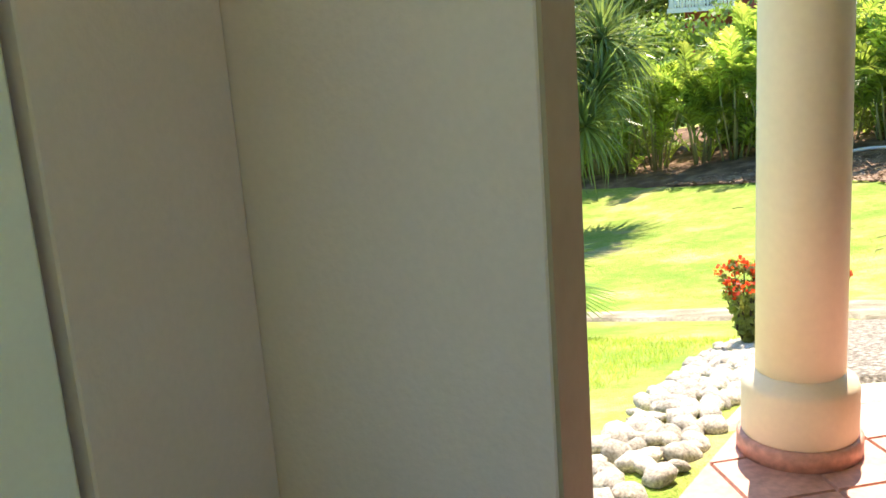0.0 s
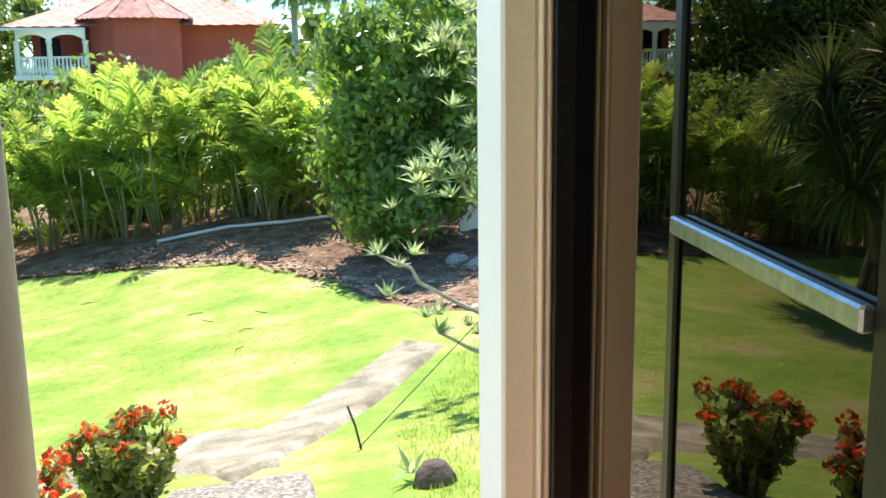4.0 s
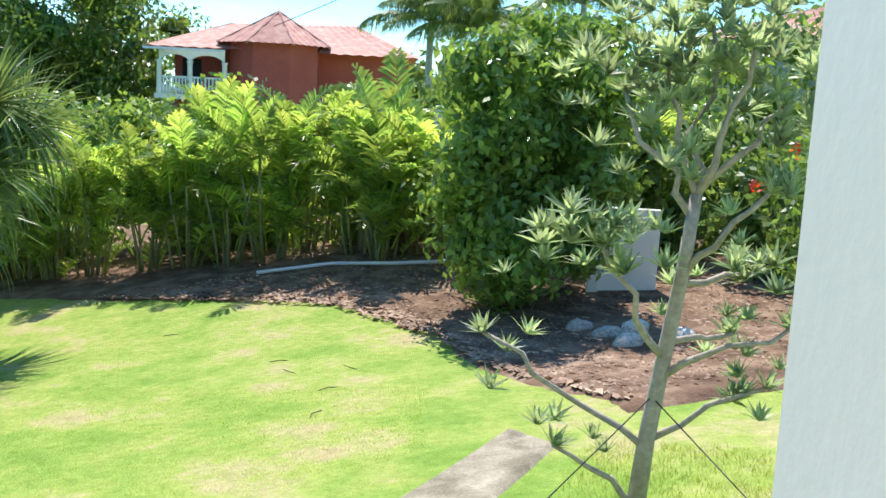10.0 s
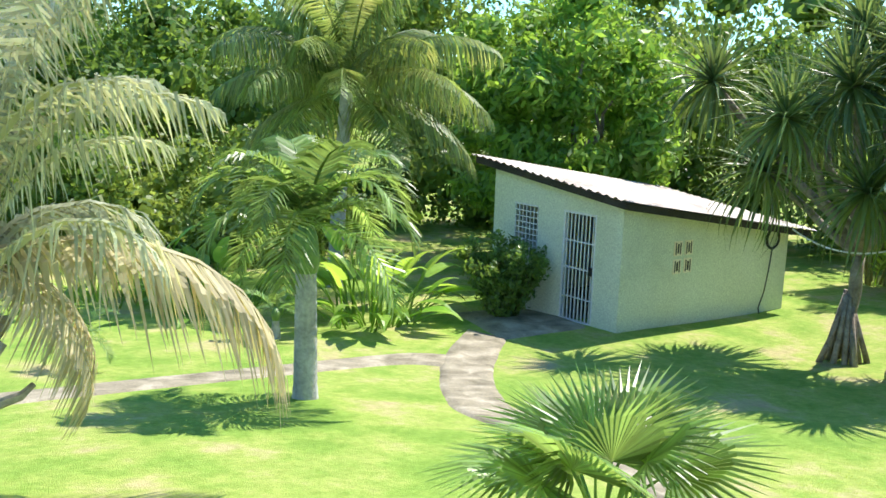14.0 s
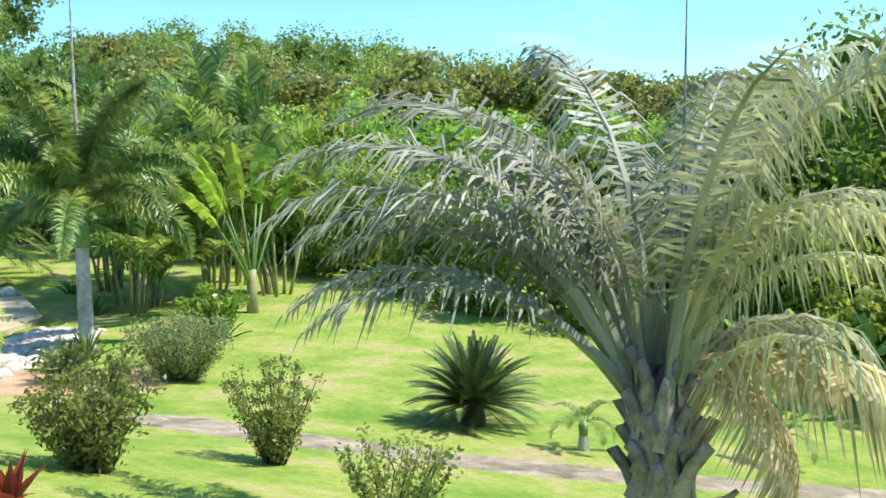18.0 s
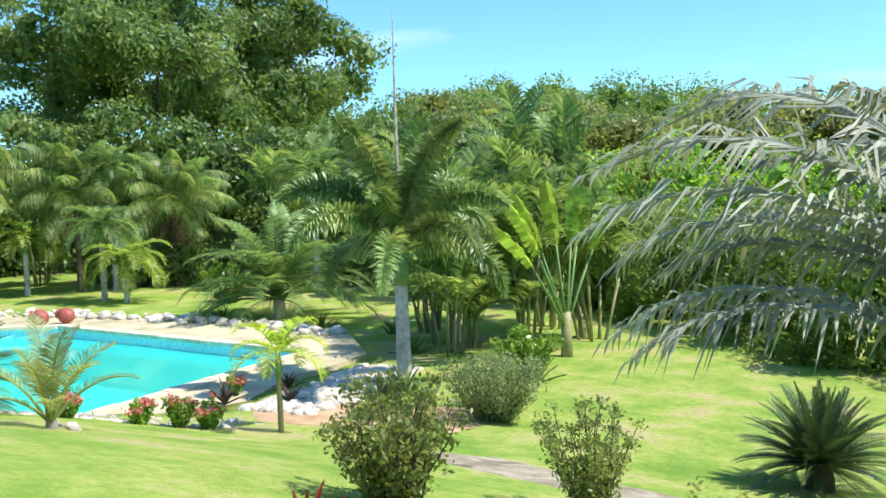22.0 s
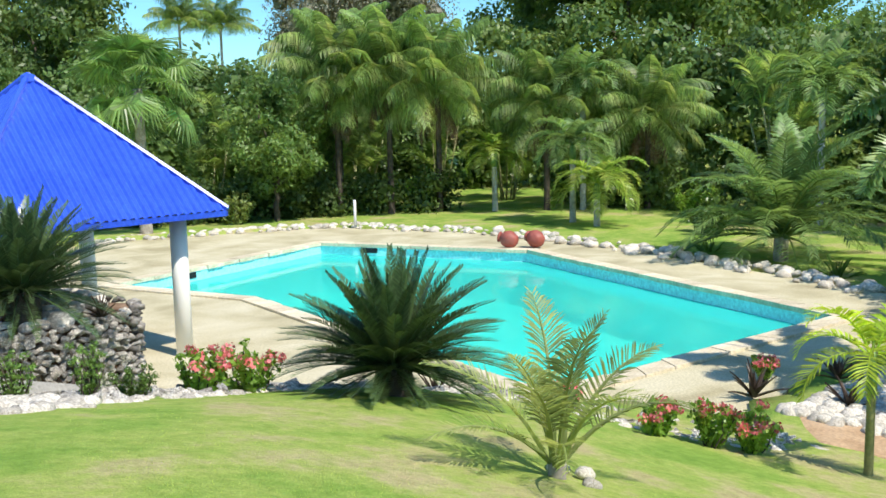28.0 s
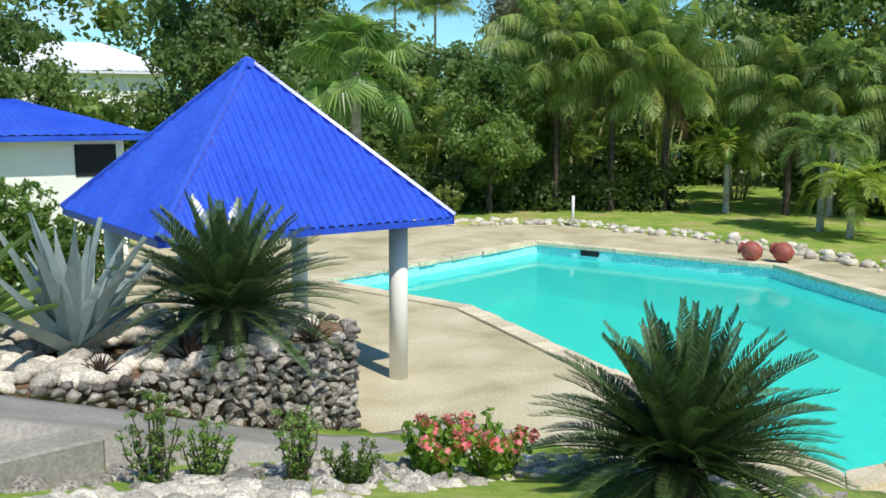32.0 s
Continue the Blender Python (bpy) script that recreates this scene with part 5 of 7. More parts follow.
def pandanus(x, y, heads, seed, h):
    t = thing("screw_pine", "screw pine with stilt roots and heads of long sword leaves", "tree", pose(x, y, land(x, y) - 0.02), "screw pines on the lawn")
    r = random.Random(seed)
    s = Soup()
    fork = Vector((0.05, 0.03, h * 0.5))
    limb(s, (0, 0, 0.35), fork, 0.12, 0.09, seed, 5, 0.03, 9)
    part("trunk", s.mesh("trunk", True), BARK, t)
    for k in range(13):
        az = 6.283 * k / 13 + r.uniform(-0.2, 0.2)
        o = r.uniform(0.22, 0.45)
        s = Soup()
        s.tube([(0.08 * math.cos(az), 0.08 * math.sin(az), r.uniform(0.8, 1.2)), (o * 0.6 * math.cos(az), o * 0.6 * math.sin(az), 0.4), (o * math.cos(az), o * math.sin(az), -0.06)], [0.04, 0.045, 0.055], 6)
        part("stilt_root", s.mesh("stilt_root", True), BARK, t)
    for k, (hx, hy, hz, sc) in enumerate(heads):
        s = Soup()
        limb(s, fork, (hx, hy, hz), 0.075, 0.05, seed + k, 5, 0.06, 8)
        br = part("branch", s.mesh("branch", True), BARK, t)
        part("leaf_head", PAN_H[k % 3], PANDAN, br, m=Matrix.Translation((hx, hy, hz)) @ pose(0, 0, 0, r.uniform(-15, 15), r.uniform(-15, 15), r.uniform(0, 360)) @ Matrix.Scale(sc, 4))


PAN_H = [strap_mesh("leaf_head", 130, 1.55, 0.06, (4, 138), 0.9, 400 + k, segs=5, keel=0.5) for k in range(3)]
pandanus(-10.3, 13.3, [(-1.3, -0.7, 2.9, 1.0), (0.9, 0.3, 3.2, 1.0), (-0.1, 0.6, 4.6, 1.1), (-1.4, 0.5, 3.9, 1.05), (0.4, -0.9, 4.3, 1.0), (-0.6, -1.1, 3.8, 1.0), (-1.9, -1.4, 4.3, 0.95), (-0.4, 0.2, 5.1, 1.0)], 31, 3.5)
pandanus(-9.05, 13.2, [(-0.6, -0.6, 2.7, 0.95), (1.2, 0.4, 2.9, 1.05), (0.2, 0.5, 4.3, 1.1), (1.3, -0.4, 2.3, 0.95), (0.6, -0.8, 3.5, 1.05), (1.1, 0.8, 3.8, 1.05), (-0.3, -0.2, 4.6, 1.0)], 32, 3.0)
pandanus(-9.3, 14.4, [(0.9, 0.1, 2.9, 1.0), (0.1, 0.5, 3.9, 1.0), (1.3, 0.6, 3.5, 1.0)], 33, 3.0)

palm("fan_palm", "young green fan palm standing low on the lawn", -4.19, 3.97, 0.42, 0.07, 0.06, [(FAN_F[0], 2), (FAN_F[1], 4), (FAN_F[2], 4), (FAN_F[3], 2)], FANPALM, BOOT, seed=3, scale=0.76)
shrub("bush", "dense dark-green rounded bush against the shed wall", -14.75, 9.75, 1.7, 1.55, DARKLEAF, 41, 0.1, 26, 420, clumps=0.95)
tree("mango_tree", "bright green bushy mango tree behind the shed", -20.0, 14.4, 5.6, 6.4, 1.6, MANGO, BARK, 0.3, 120, 170, 5, 0.2, 0.9, 0.32, bumps=0.4, size=0.8)
palm("coconut_palm", "coconut palm with long arching yellow-green fronds", -18.6, 8.0, 4.1, 0.17, 0.12, [(COCO_F[0], 6), (COCO_F[1], 8), (COCO_F[2], 8), (COCO_F[3], 5)], COCO, PALMBARK, lean=(0.25, 0.1), seed=4)
palm("christmas_palm", "christmas palm with a stout pale ringed trunk and green fronds", -10.2, 4.42, 1.55, 0.14, 0.115, [(BOWED_F[0], 4), (BOWED_F[1], 6), (BOWED_F[2], 5), (BOWED_F[3], 2)], XMASLEAF, PALMBARK, shaft=0.5, seed=6)


def broad_clump(name, label, x, y, n, h, mat, seed, width=0.2, spread=0.5, z=None, category="plant", group=""):
    """Upright stalks, each with one long paddle leaf that arches over."""
    t = thing(name, label, category, pose(x, y, (land(x, y) if z is None else z) - 0.02), group)
    r = random.Random(seed)
    me = []
    for k in range(4):
        q = Soup()
        tip = Vector((0.1 + 0.06 * k, 0, 0.62 - 0.12 * k))
        q.tube([(0, 0, 0), (tip.x * 0.4, 0, tip.z * 0.6), tip], [0.012, 0.01, 0.007], 4)
        blade = strap_mesh("blade", 1, 0.55, width, (24 + 14 * k, 25 + 14 * k), 1.3, seed + k, segs=6, keel=0.25)
        turned = Matrix.Rotation(-math.atan2(blade.vertices[-2].co.y, blade.vertices[-2].co.x), 4, "Z")
        q.add([tuple(tip + turned @ v.co) for v in blade.vertices], [tuple(p.vertices) for p in blade.polygons])
        me.append(q.mesh("paddle_leaf"))
    for k in range(n):
        az, o = r.uniform(0, 360), r.uniform(0.05, spread)
        sc = h * r.uniform(0.6, 1.05)
        part("leaf", me[k % 4], mat, t, m=Matrix.Translation((o * math.cos(radians(az)), o * math.sin(radians(az)), 0)) @ pose(0, 0, 0, r.uniform(-12, 12), r.uniform(-12, 12), az) @ Matrix.Scale(sc, 4))
    return t


broad_clump("ginger_clump", "leafy clump of broad green ginger leaves", -15.1, 7.35, 64, 2.0, BANANA, 51, 0.13, 0.75)
broad_clump("ginger_clump", "bank of broad green ginger leaves under the coconut palm", -17.3, 5.2, 56, 1.8, BANANA, 52, 0.13, 1.4)
broad_clump("ginger_clump", "bank of broad green ginger leaves under the coconut palm", -18.2, 3.2, 56, 1.8, BANANA, 53, 0.13, 1.5)

for x, y, sc in ((-14.45, 5.42, 0.8), (-12.57, -0.14, 0.62), (-13.0, 2.37, 0.7)):
    palm("bottle_palm", "small bottle palm with a swollen grey base on the lawn", x, y, 0.35 * sc / 0.7, 0.1, 0.05, [(XMAS_F[0], 3), (XMAS_F[2], 4)], DATE, PALMBARK, shaft=0.15, seed=int(sc * 100), scale=sc * 0.62, swell=1.7, group="bottle palms")


def silver_palm():
    x, y = -6.75, 0.88
    z = land(x, y)
    t = thing("silver_palm", "silvery-grey feather palm with old leaf bases and dry fronds", "palm tree", pose(x, y, z - 0.02))
    part("trunk", trunk_mesh(0.75, 0.19, 0.2, (0, 0), 8, 1.1, n=16), DARKBARK, t)
    r = random.Random(9)
    for k in range(34):
        az = k * 137.5
        zz = 0.6 + 0.024 * k
        s = Soup()
        tip = Vector((0.34 - 0.003 * k, 0, 0.44))
        vs = []
        for u, wd in ((0, 0.17), (0.3, 0.11), (0.65, 0.05), (1.0, 0.024)):
            p = Vector((0.16, 0, 0)).lerp(tip, u) - Vector((0.06 * math.sin(3.14 * u), 0, 0))
            vs += [(p.x, -wd, p.z), (p.x + 0.06, 0, p.z - 0.02), (p.x, wd, p.z), (p.x - 0.03, 0, p.z + 0.02)]
        fs = []
        for j in range(3):
            fs += [(4 * j + i, 4 * j + (i + 1) % 4, 4 * j + 4 + (i + 1) % 4, 4 * j + 4 + i) for i in range(4)]
        s.add(vs, fs + [(12, 13, 14, 15)])
        part("leaf_base", s.mesh("leaf_base", True), BOOT, t, m=Matrix.Translation((0, 0, zz)) @ pose(0, 0, 0, 0, 0, az) @ Matrix.Scale(r.uniform(0.85, 1.15), 4))
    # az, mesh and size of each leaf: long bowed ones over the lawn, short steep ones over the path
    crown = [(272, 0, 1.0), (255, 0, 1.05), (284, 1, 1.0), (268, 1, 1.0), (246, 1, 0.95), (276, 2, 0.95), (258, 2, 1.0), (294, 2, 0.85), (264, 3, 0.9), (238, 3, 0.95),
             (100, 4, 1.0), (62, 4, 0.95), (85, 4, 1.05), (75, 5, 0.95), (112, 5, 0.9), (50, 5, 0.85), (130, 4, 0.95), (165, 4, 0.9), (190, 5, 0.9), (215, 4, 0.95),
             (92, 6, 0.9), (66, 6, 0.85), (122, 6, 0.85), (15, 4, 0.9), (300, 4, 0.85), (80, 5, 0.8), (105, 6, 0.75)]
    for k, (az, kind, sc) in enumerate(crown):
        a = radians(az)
        # sunward leaves take the lightened copy, which has their sunlight painted in
        part("frond", SILVER_F[kind], LITPALEFROND if 40 < az < 135 and kind > 3 else SILVER, t, m=Matrix.Translation((0.15 * math.cos(a), 0.15 * math.sin(a), 1.22 + 0.02 * (k % 20))) @ pose(0, 0, 0, r.uniform(-6, 6), r.uniform(-4, 4), az + r.uniform(-6, 6)) @ Matrix.Scale(sc * r.uniform(0.95, 1.06), 4))
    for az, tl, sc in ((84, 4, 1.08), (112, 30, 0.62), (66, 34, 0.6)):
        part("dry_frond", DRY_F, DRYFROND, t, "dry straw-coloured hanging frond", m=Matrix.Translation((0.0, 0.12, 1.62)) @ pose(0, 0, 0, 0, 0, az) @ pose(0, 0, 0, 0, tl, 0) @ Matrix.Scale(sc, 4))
    made("stub", BOOT, t, lambda s: s.tube([(0.1, 0.15, 0.68), (0.05, 0.42, 0.74), (0.02, 0.5, 0.8)], [0.04, 0.03, 0.02], 6))
    made("spear_leaf", BOOT, t, lambda s: s.tube([(0, 0.1, 1.6), (0.0, 0.12, 2.8), (-0.02, 0.12, 4.0)], [0.022, 0.014, 0.004], 6), "unopened spear leaf")


silver_palm()


def cycad(x, y, sc, seed, label, z=None, rings=(9, 13, 15, 15, 12, 8), stem=0.3):
    t = thing("cycad", label, "cycad", pose(x, y, (land(x, y) if z is None else z) - 0.02), "cycads")
    s = Soup()
    s.lathe([(0.16, -0.1), (0.2, 0.05), (0.19, stem * 0.6), (0.16, stem), (0.08, stem + 0.08)], 12)
    part("stem", s.mesh("stem", True), DARKBARK, t, m=Matrix.Scale(sc, 4))
    fronds(t, list(zip(CYC_F, rings)), stem * sc, CYCAD, (0, 0), seed, 0.09 * sc, sc, tilt=5)
    return t


cycad(-13.5, -1.78, 0.93, 1, "dark-green cycad with stiff arching fronds on the lawn", rings=(12, 18, 24, 26, 24, 18), stem=0.42)
cycad(-8.2, -11.75, 1.07, 2, "large dark-green cycad with stiff fronds beside the pool", z=-1.25, rings=(14, 24, 32, 34, 32, 24), stem=0.36)
shrub("hibiscus_shrub", "loose leafy green shrub with pale twigs", -6.97, -3.5, 1.12, 1.05, SHRUB, 61, 0.055, 30, 260, clumps=1.0)
shrub("hibiscus_shrub", "vase-shaped shrub with upright bare stems and small leaves", -9.24, -2.95, 0.95, 1.2, SHRUB, 62, 0.05, 26, 160, clumps=0.72)
shrub("hibiscus_shrub", "loose twiggy green shrub on the lawn", -7.42, -1.12, 0.95, 0.85, SHRUB, 63, 0.055, 18, 130, clumps=0.8)


def cordyline(x, y, sc=0.4, z=None):
    t = thing("cordyline", "small dark-red cordyline with upright leaves", "plant", pose(x, y, (land(x, y) if z is None else z) - 0.02))
    part("leaves", strap_mesh("leaves", 12, sc, 0.085 * sc / 0.4, (5, 60), 0.3, 71, segs=4, keel=0.3), CORDYLINE, t)


cordyline(-5.42, -3.05, 0.42)

foxtail = palm("foxtail_palm", "tall foxtail palm with a smooth grey trunk and bushy plumed fronds", -16.62, -10.06, 2.15, 0.15, 0.12, [(FOX_F[0], 4), (FOX_F[1], 5), (FOX_F[2], 4), (FOX_F[3], 3)], FOXTAIL, PALMBARK, shaft=0.6, seed=8, scale=1.05)


made("spear_leaf", BOOT, foxtail, lambda s: s.tube([(0, 0, 2.7), (0.01, 0.01, 4.6), (0.0, 0.02, 7.4)], [0.045, 0.035, 0.008], 7), "unopened grey-green spear leaf")


def travellers_palm(x, y, n, stalk, blade, seed, z=None, turn=70):
    t = thing("travellers_palm", "fan-shaped traveller's palm with torn paddle leaves", "palm tree", pose(x, y, land(x, y) - 0.02, 0, 0, turn))
    r = random.Random(seed)
    s = Soup()
    s.lathe([(0.16, -0.1), (0.13, 0.6), (0.12, 1.2)], 10)
    part("trunk", s.mesh("trunk", True), CANE, t)
    for k in range(n):
        a = radians(-40 + 80 * k / (n - 1) + r.uniform(-4, 4))
        d = Vector((math.sin(a), r.uniform(-0.08, 0.08), math.cos(a)))
        s = Soup()
        st = Vector((0, 0, 0.9)) + d * stalk
        s.tube([(0, 0, 0.8), Vector((0, 0, 0.9)) + d * stalk * 0.5, st], [0.05, 0.035, 0.025], 6)
        stem = part("leaf_stalk", s.mesh("leaf_stalk", True), SHAFT, t)
        b = Soup()
        m = 11
        curve = [st + d * blade * u / m + Vector((math.sin(a) * 0.25, 0, -0.28)) * (u / m) ** 2 * blade * 0.6 for u in range(m + 1)]
        for u in range(m):
            p, q = curve[u], curve[u + 1]
            tt = (q - p).normalized()
            for sd in (1, -1):
                n0 = Vector((0, sd, 0)) * 0.85 + tt.cross(Vector((0, 1, 0))) * 0.3
                wdt = 0.25 * math.sin(math.pi * (0.12 + 0.8 * u / m)) ** 0.6 * r.uniform(0.8, 1.1)
                b.add([tuple(p), tuple(p.lerp(q, 0.95)), tuple(p.lerp(q, 1.05) + n0 * wdt + Vector((0, 0, -0.1 * r.random()))), tuple(p + n0 * wdt + Vector((0, 0, -0.05)))], [(0, 1, 2, 3)])
        part("blade", b.mesh("blade"), BANANA, stem)
    return t


travellers_palm(-21.7, -8.93, 9, 2.0, 1.7, 3, turn=172)
palm("lime_palm", "young lime-yellow palm with a slim stem beside the pool path", -12.0, -9.15, 1.0, 0.045, 0.04, [(XMAS_F[0], 2), (XMAS_F[1], 4), (XMAS_F[2], 3)], LIME, CANE, shaft=0.35, seed=14, scale=0.68, z=-2.12)
palm("young_palm", "young feather palm with thin pale fronds on the lawn", -7.8, -8.7, 0.18, 0.07, 0.06, [(YOUNG_F[0], 4), (YOUNG_F[1], 5), (YOUNG_F[2], 4)], YOUNGLEAF, BOOT, seed=15, scale=1.1)


# ---- beyond the garden ----
def woods(name, label, spots, mat, leaf, per, seed, squash=0.85, shell=0.6):
    """Far woods: many leafy clumps in one sheet of foliage. spots: (x, y, z, radius)."""
    v = leaves([s[:3] for s in spots], [s[3] for s in spots], per, leaf, seed, squash, 0.72, 0.6, 0.3, 26)
    return tagged(part(name, leaf_mesh(name, v), mat), label, "trees", kind="stuff")


def belt(pts, rows, zlo, zhi, rad, seed, step=1.6, hilly=True):
    """Clump places along a line, piled up into a bank of foliage."""
    r = random.Random(seed)
    out = []
    for (x0, y0, h0), (x1, y1, h1) in zip(pts, pts[1:]):
        ll = math.hypot(x1 - x0, y1 - y0)
        for k in range(max(1, int(ll / step))):
            u = (k + r.random()) / max(1, int(ll / step))
            x, y, hh = x0 + (x1 - x0) * u, y0 + (y1 - y0) * u, h0 + (h1 - h0) * u
            for j in range(rows):
                f = j / max(1, rows - 1)
                bx, by = x + r.uniform(-1, 1) * rad * 1.2, y + r.uniform(-1, 1) * rad * 1.2
                g0 = land(bx, by) + hill(bx, by)
                out.append((bx, by, g0 + zlo + (hh * r.uniform(0.8, 1.12) - zlo) * f, rad * r.uniform(0.7, 1.25)))
    return out


woods("woodland", "bank of mixed dark-green trees and undergrowth behind the lawn",
      belt([(-62, 20, 6), (-50, 8, 5), (-39, -0.5, 3.6), (-33.5, -5.5, 3.0), (-31, -9.5, 2.7), (-31.5, -14, 3.2), (-34, -18, 4.5)], 6, 0.4, 8, 1.2, 81, 1.0), FOREST, 0.17, 420, 81)
woods("woodland", "flat-topped yellow-green trees on the lower slope",
      belt([(-64, 10, 6), (-58, -4, 6), (-55, -16, 6.5), (-53, -26, 7), (-56, -36, 7.5)], 5, 2.5, 8, 2.2, 94, 1.5), OLIVE, 0.3, 420, 94, squash=0.4)
woods("woodland", "bright green rounded trees at the foot of the slope",
      belt([(-52, 2, 4.5), (-47, -8, 4.2), (-44.5, -17, 4.5), (-45, -27, 5)], 5, 0.6, 8, 1.8, 95, 1.6), MANGO, 0.26, 380, 95)
woods("woodland", "dark-green trees behind the shed and coconut palm",
      belt([(-16, 24.5, 4.4), (-24, 20, 7), (-29, 14, 8), (-29, 6, 6), (-31, 0, 4.5), (-34, -3, 4)], 6, 0.5, 6, 1.6, 82, 1.2), FOREST, 0.22, 520, 82)
woods("woodland", "dense dark-green trees and palms beyond the pool",
      belt([(-39, -18, 5), (-40, -30, 6), (-36, -42, 7.0), (-28, -49, 7.0), (-19, -50, 6.3), (-12, -50, 6.3)], 8, 0.3, 8, 1.6, 83, 1.3), SHADEWOOD, 0.3, 320, 83)
woods("woodland", "dark trees and shrubs behind the gazebo",
      belt([(-13, -46, 6.0), (-8.5, -45, 5.5), (-4, -44, 3.6), (2, -42, 3.8), (10, -40, 6)], 6, 0.3, 8, 1.5, 87, 1.2), SHADEWOOD, 0.26, 300, 87)
for near, mat, seed in ((0, FOREST, 84), (1, BIGTREE, 96)):
    woods("woodland", "hillside covered with bright and dark green trees",
          [(x, y, land(x, y) + hill(x, y) + random.Random(i).uniform(1.0, 4.0), random.Random(i + 9).uniform(2.4, 4.6)) for i, (x, y) in
           enumerate([(-64 - 7 * (k % 11) + 3 * math.sin(k * 2.1), -92 + 7.4 * (k // 11) + 3 * math.cos(k * 1.3)) for k in range(198)]) if (i * 7 // 3) % 2 == near], mat, 0.42, 620, seed)
woods("woodland", "greenery and shrubs between the hedge and the red house",
      belt([(-34, 44, 4.5), (-26, 36, 4.2), (-15, 30, 2.8), (-4, 28, 2.7), (8, 26, 4.5), (16, 18, 4)], 5, 0.6, 4, 1.4, 85, 1.5), FOREST, 0.24, 260, 85)
woods("woodland", "far hazy trees along the horizon",
      belt([(-90, 60, 9), (-60, 75, 8), (-30, 82, 7), (10, 80, 7), (45, 60, 8)], 5, 1, 9, 3.0, 86, 4), FOREST, 0.9, 90, 86)

woods("woodland", "tall dark trees far behind the white house",
      belt([(-26, -82, 8), (-19, -80, 11), (-8, -82, 14), (6, -80, 14), (22, -70, 13)], 6, 1, 9, 3.2, 88, 3.0), SHADEWOOD, 0.6, 200, 88)
woods("woodland", "dark undergrowth beneath the palms beyond the pool",
      belt([(-8, -41, 1.2), (-14, -40, 1.3), (-20, -39.5, 1.3), (-25, -36.5, 1.2)], 3, 0.2, 2, 0.8, 89, 0.7), SHADEWOOD, 0.18, 220, 89)
woods("woodland", "dark undergrowth along the far side of the lawn",
      belt([(-29, -35, 1.5), (-33, -29, 1.5), (-34, -22, 1.5)], 3, 0.2, 2, 0.9, 90, 0.8), SHADEWOOD, 0.2, 220, 90)
woods("woodland", "shady shrubs along the edge of the lower lawn",
      belt([(-22.5, 9, 2.6), (-22.3, 5, 2.2), (-23.3, 0, 2.2), (-24.6, -3.6, 2.4), (-27.6, -6.2, 2.6), (-29.2, -9.6, 2.8)], 4, 0.3, 3, 0.9, 91, 0.7), FOREST, 0.15, 420, 91)
woods("woodland", "dark undergrowth behind the areca hedge",
      belt([(-15.5, 21.5, 1.7), (-8, 21.6, 1.9), (-1.5, 21.2, 1.9), (3, 18.5, 2.2), (5.5, 14.5, 2.2)], 4, 0.2, 2, 0.8, 97, 0.7), SHADEWOOD, 0.18, 260, 97)
tree("tree", "tall spreading broad-leaved tree with a dark open crown beyond the pool", -46.6, -46.4, 22, 18.5, 5, BIGTREE, DARKBARK, 0.4, 230, 300, 11, 0.4, 6, bumps=0.6, limbs=14, size=0.62)
tree("tree", "dark broad-leaved tree behind the gazebo", -16.0, -71, 11, 14, 4, SHADEWOOD, DARKBARK, 0.4, 90, 240, 17, 0.3, 3)
tree("tree", "greyish half-bare round tree in the distance", -43, -80, 15, 18.0, 4, GREYTREE, BARK, 0.3, 150, 420, 12, 0.3, 3, bumps=0.12)
tree("tree", "big dark round tree near the red house", -28.8, 52, 14, 12, 3, DARKLEAF, DARKBARK, 0.36, 130, 300, 13, 0.3, 2, bumps=0.2)
tree("tree", "bright green rounded tree beyond the pool", -17.8, -38.2, 3.6, 5.4, 1.4, BIGTREE, DARKBARK, 0.2, 60, 170, 14, 0.12, 1.2)
palm("fan_palm", "large fan palm with hanging green leaves beyond the gazebo", -12.35, -36.6, 5.0, 0.2, 0.16, [(BIGFAN_F[0], 4), (BIGFAN_F[1], 7), (BIGFAN_F[2], 8), (BIGFAN_F[3], 8), (BIGFAN_F[4], 6)], FANPALM, BOOT, seed=31, scale=1.1, tilt=26)


def far_palms():
    royal = [(-30.2, -90.0, 12.6), (-33.6, -88.9, 12.0), (-4.8, 35.8, 6.3), (0.55, 37.1, 7.2), (-2.8, 34, 5.6)]
    for k, (x, y, h) in enumerate(royal):
        palm("coconut_palm", "tall palm rising above the distant trees", x, y, h, 0.16, 0.11, [(COCO_F[0], 5), (COCO_F[1], 7), (COCO_F[2], 6)], SHAGGY if y < 0 else SHADEWOOD, seed=60 + k, z=land(x, y) + hill(x, y), group="distant palms", scale=(1.2 if y < 0 else 0.8))


far_palms()


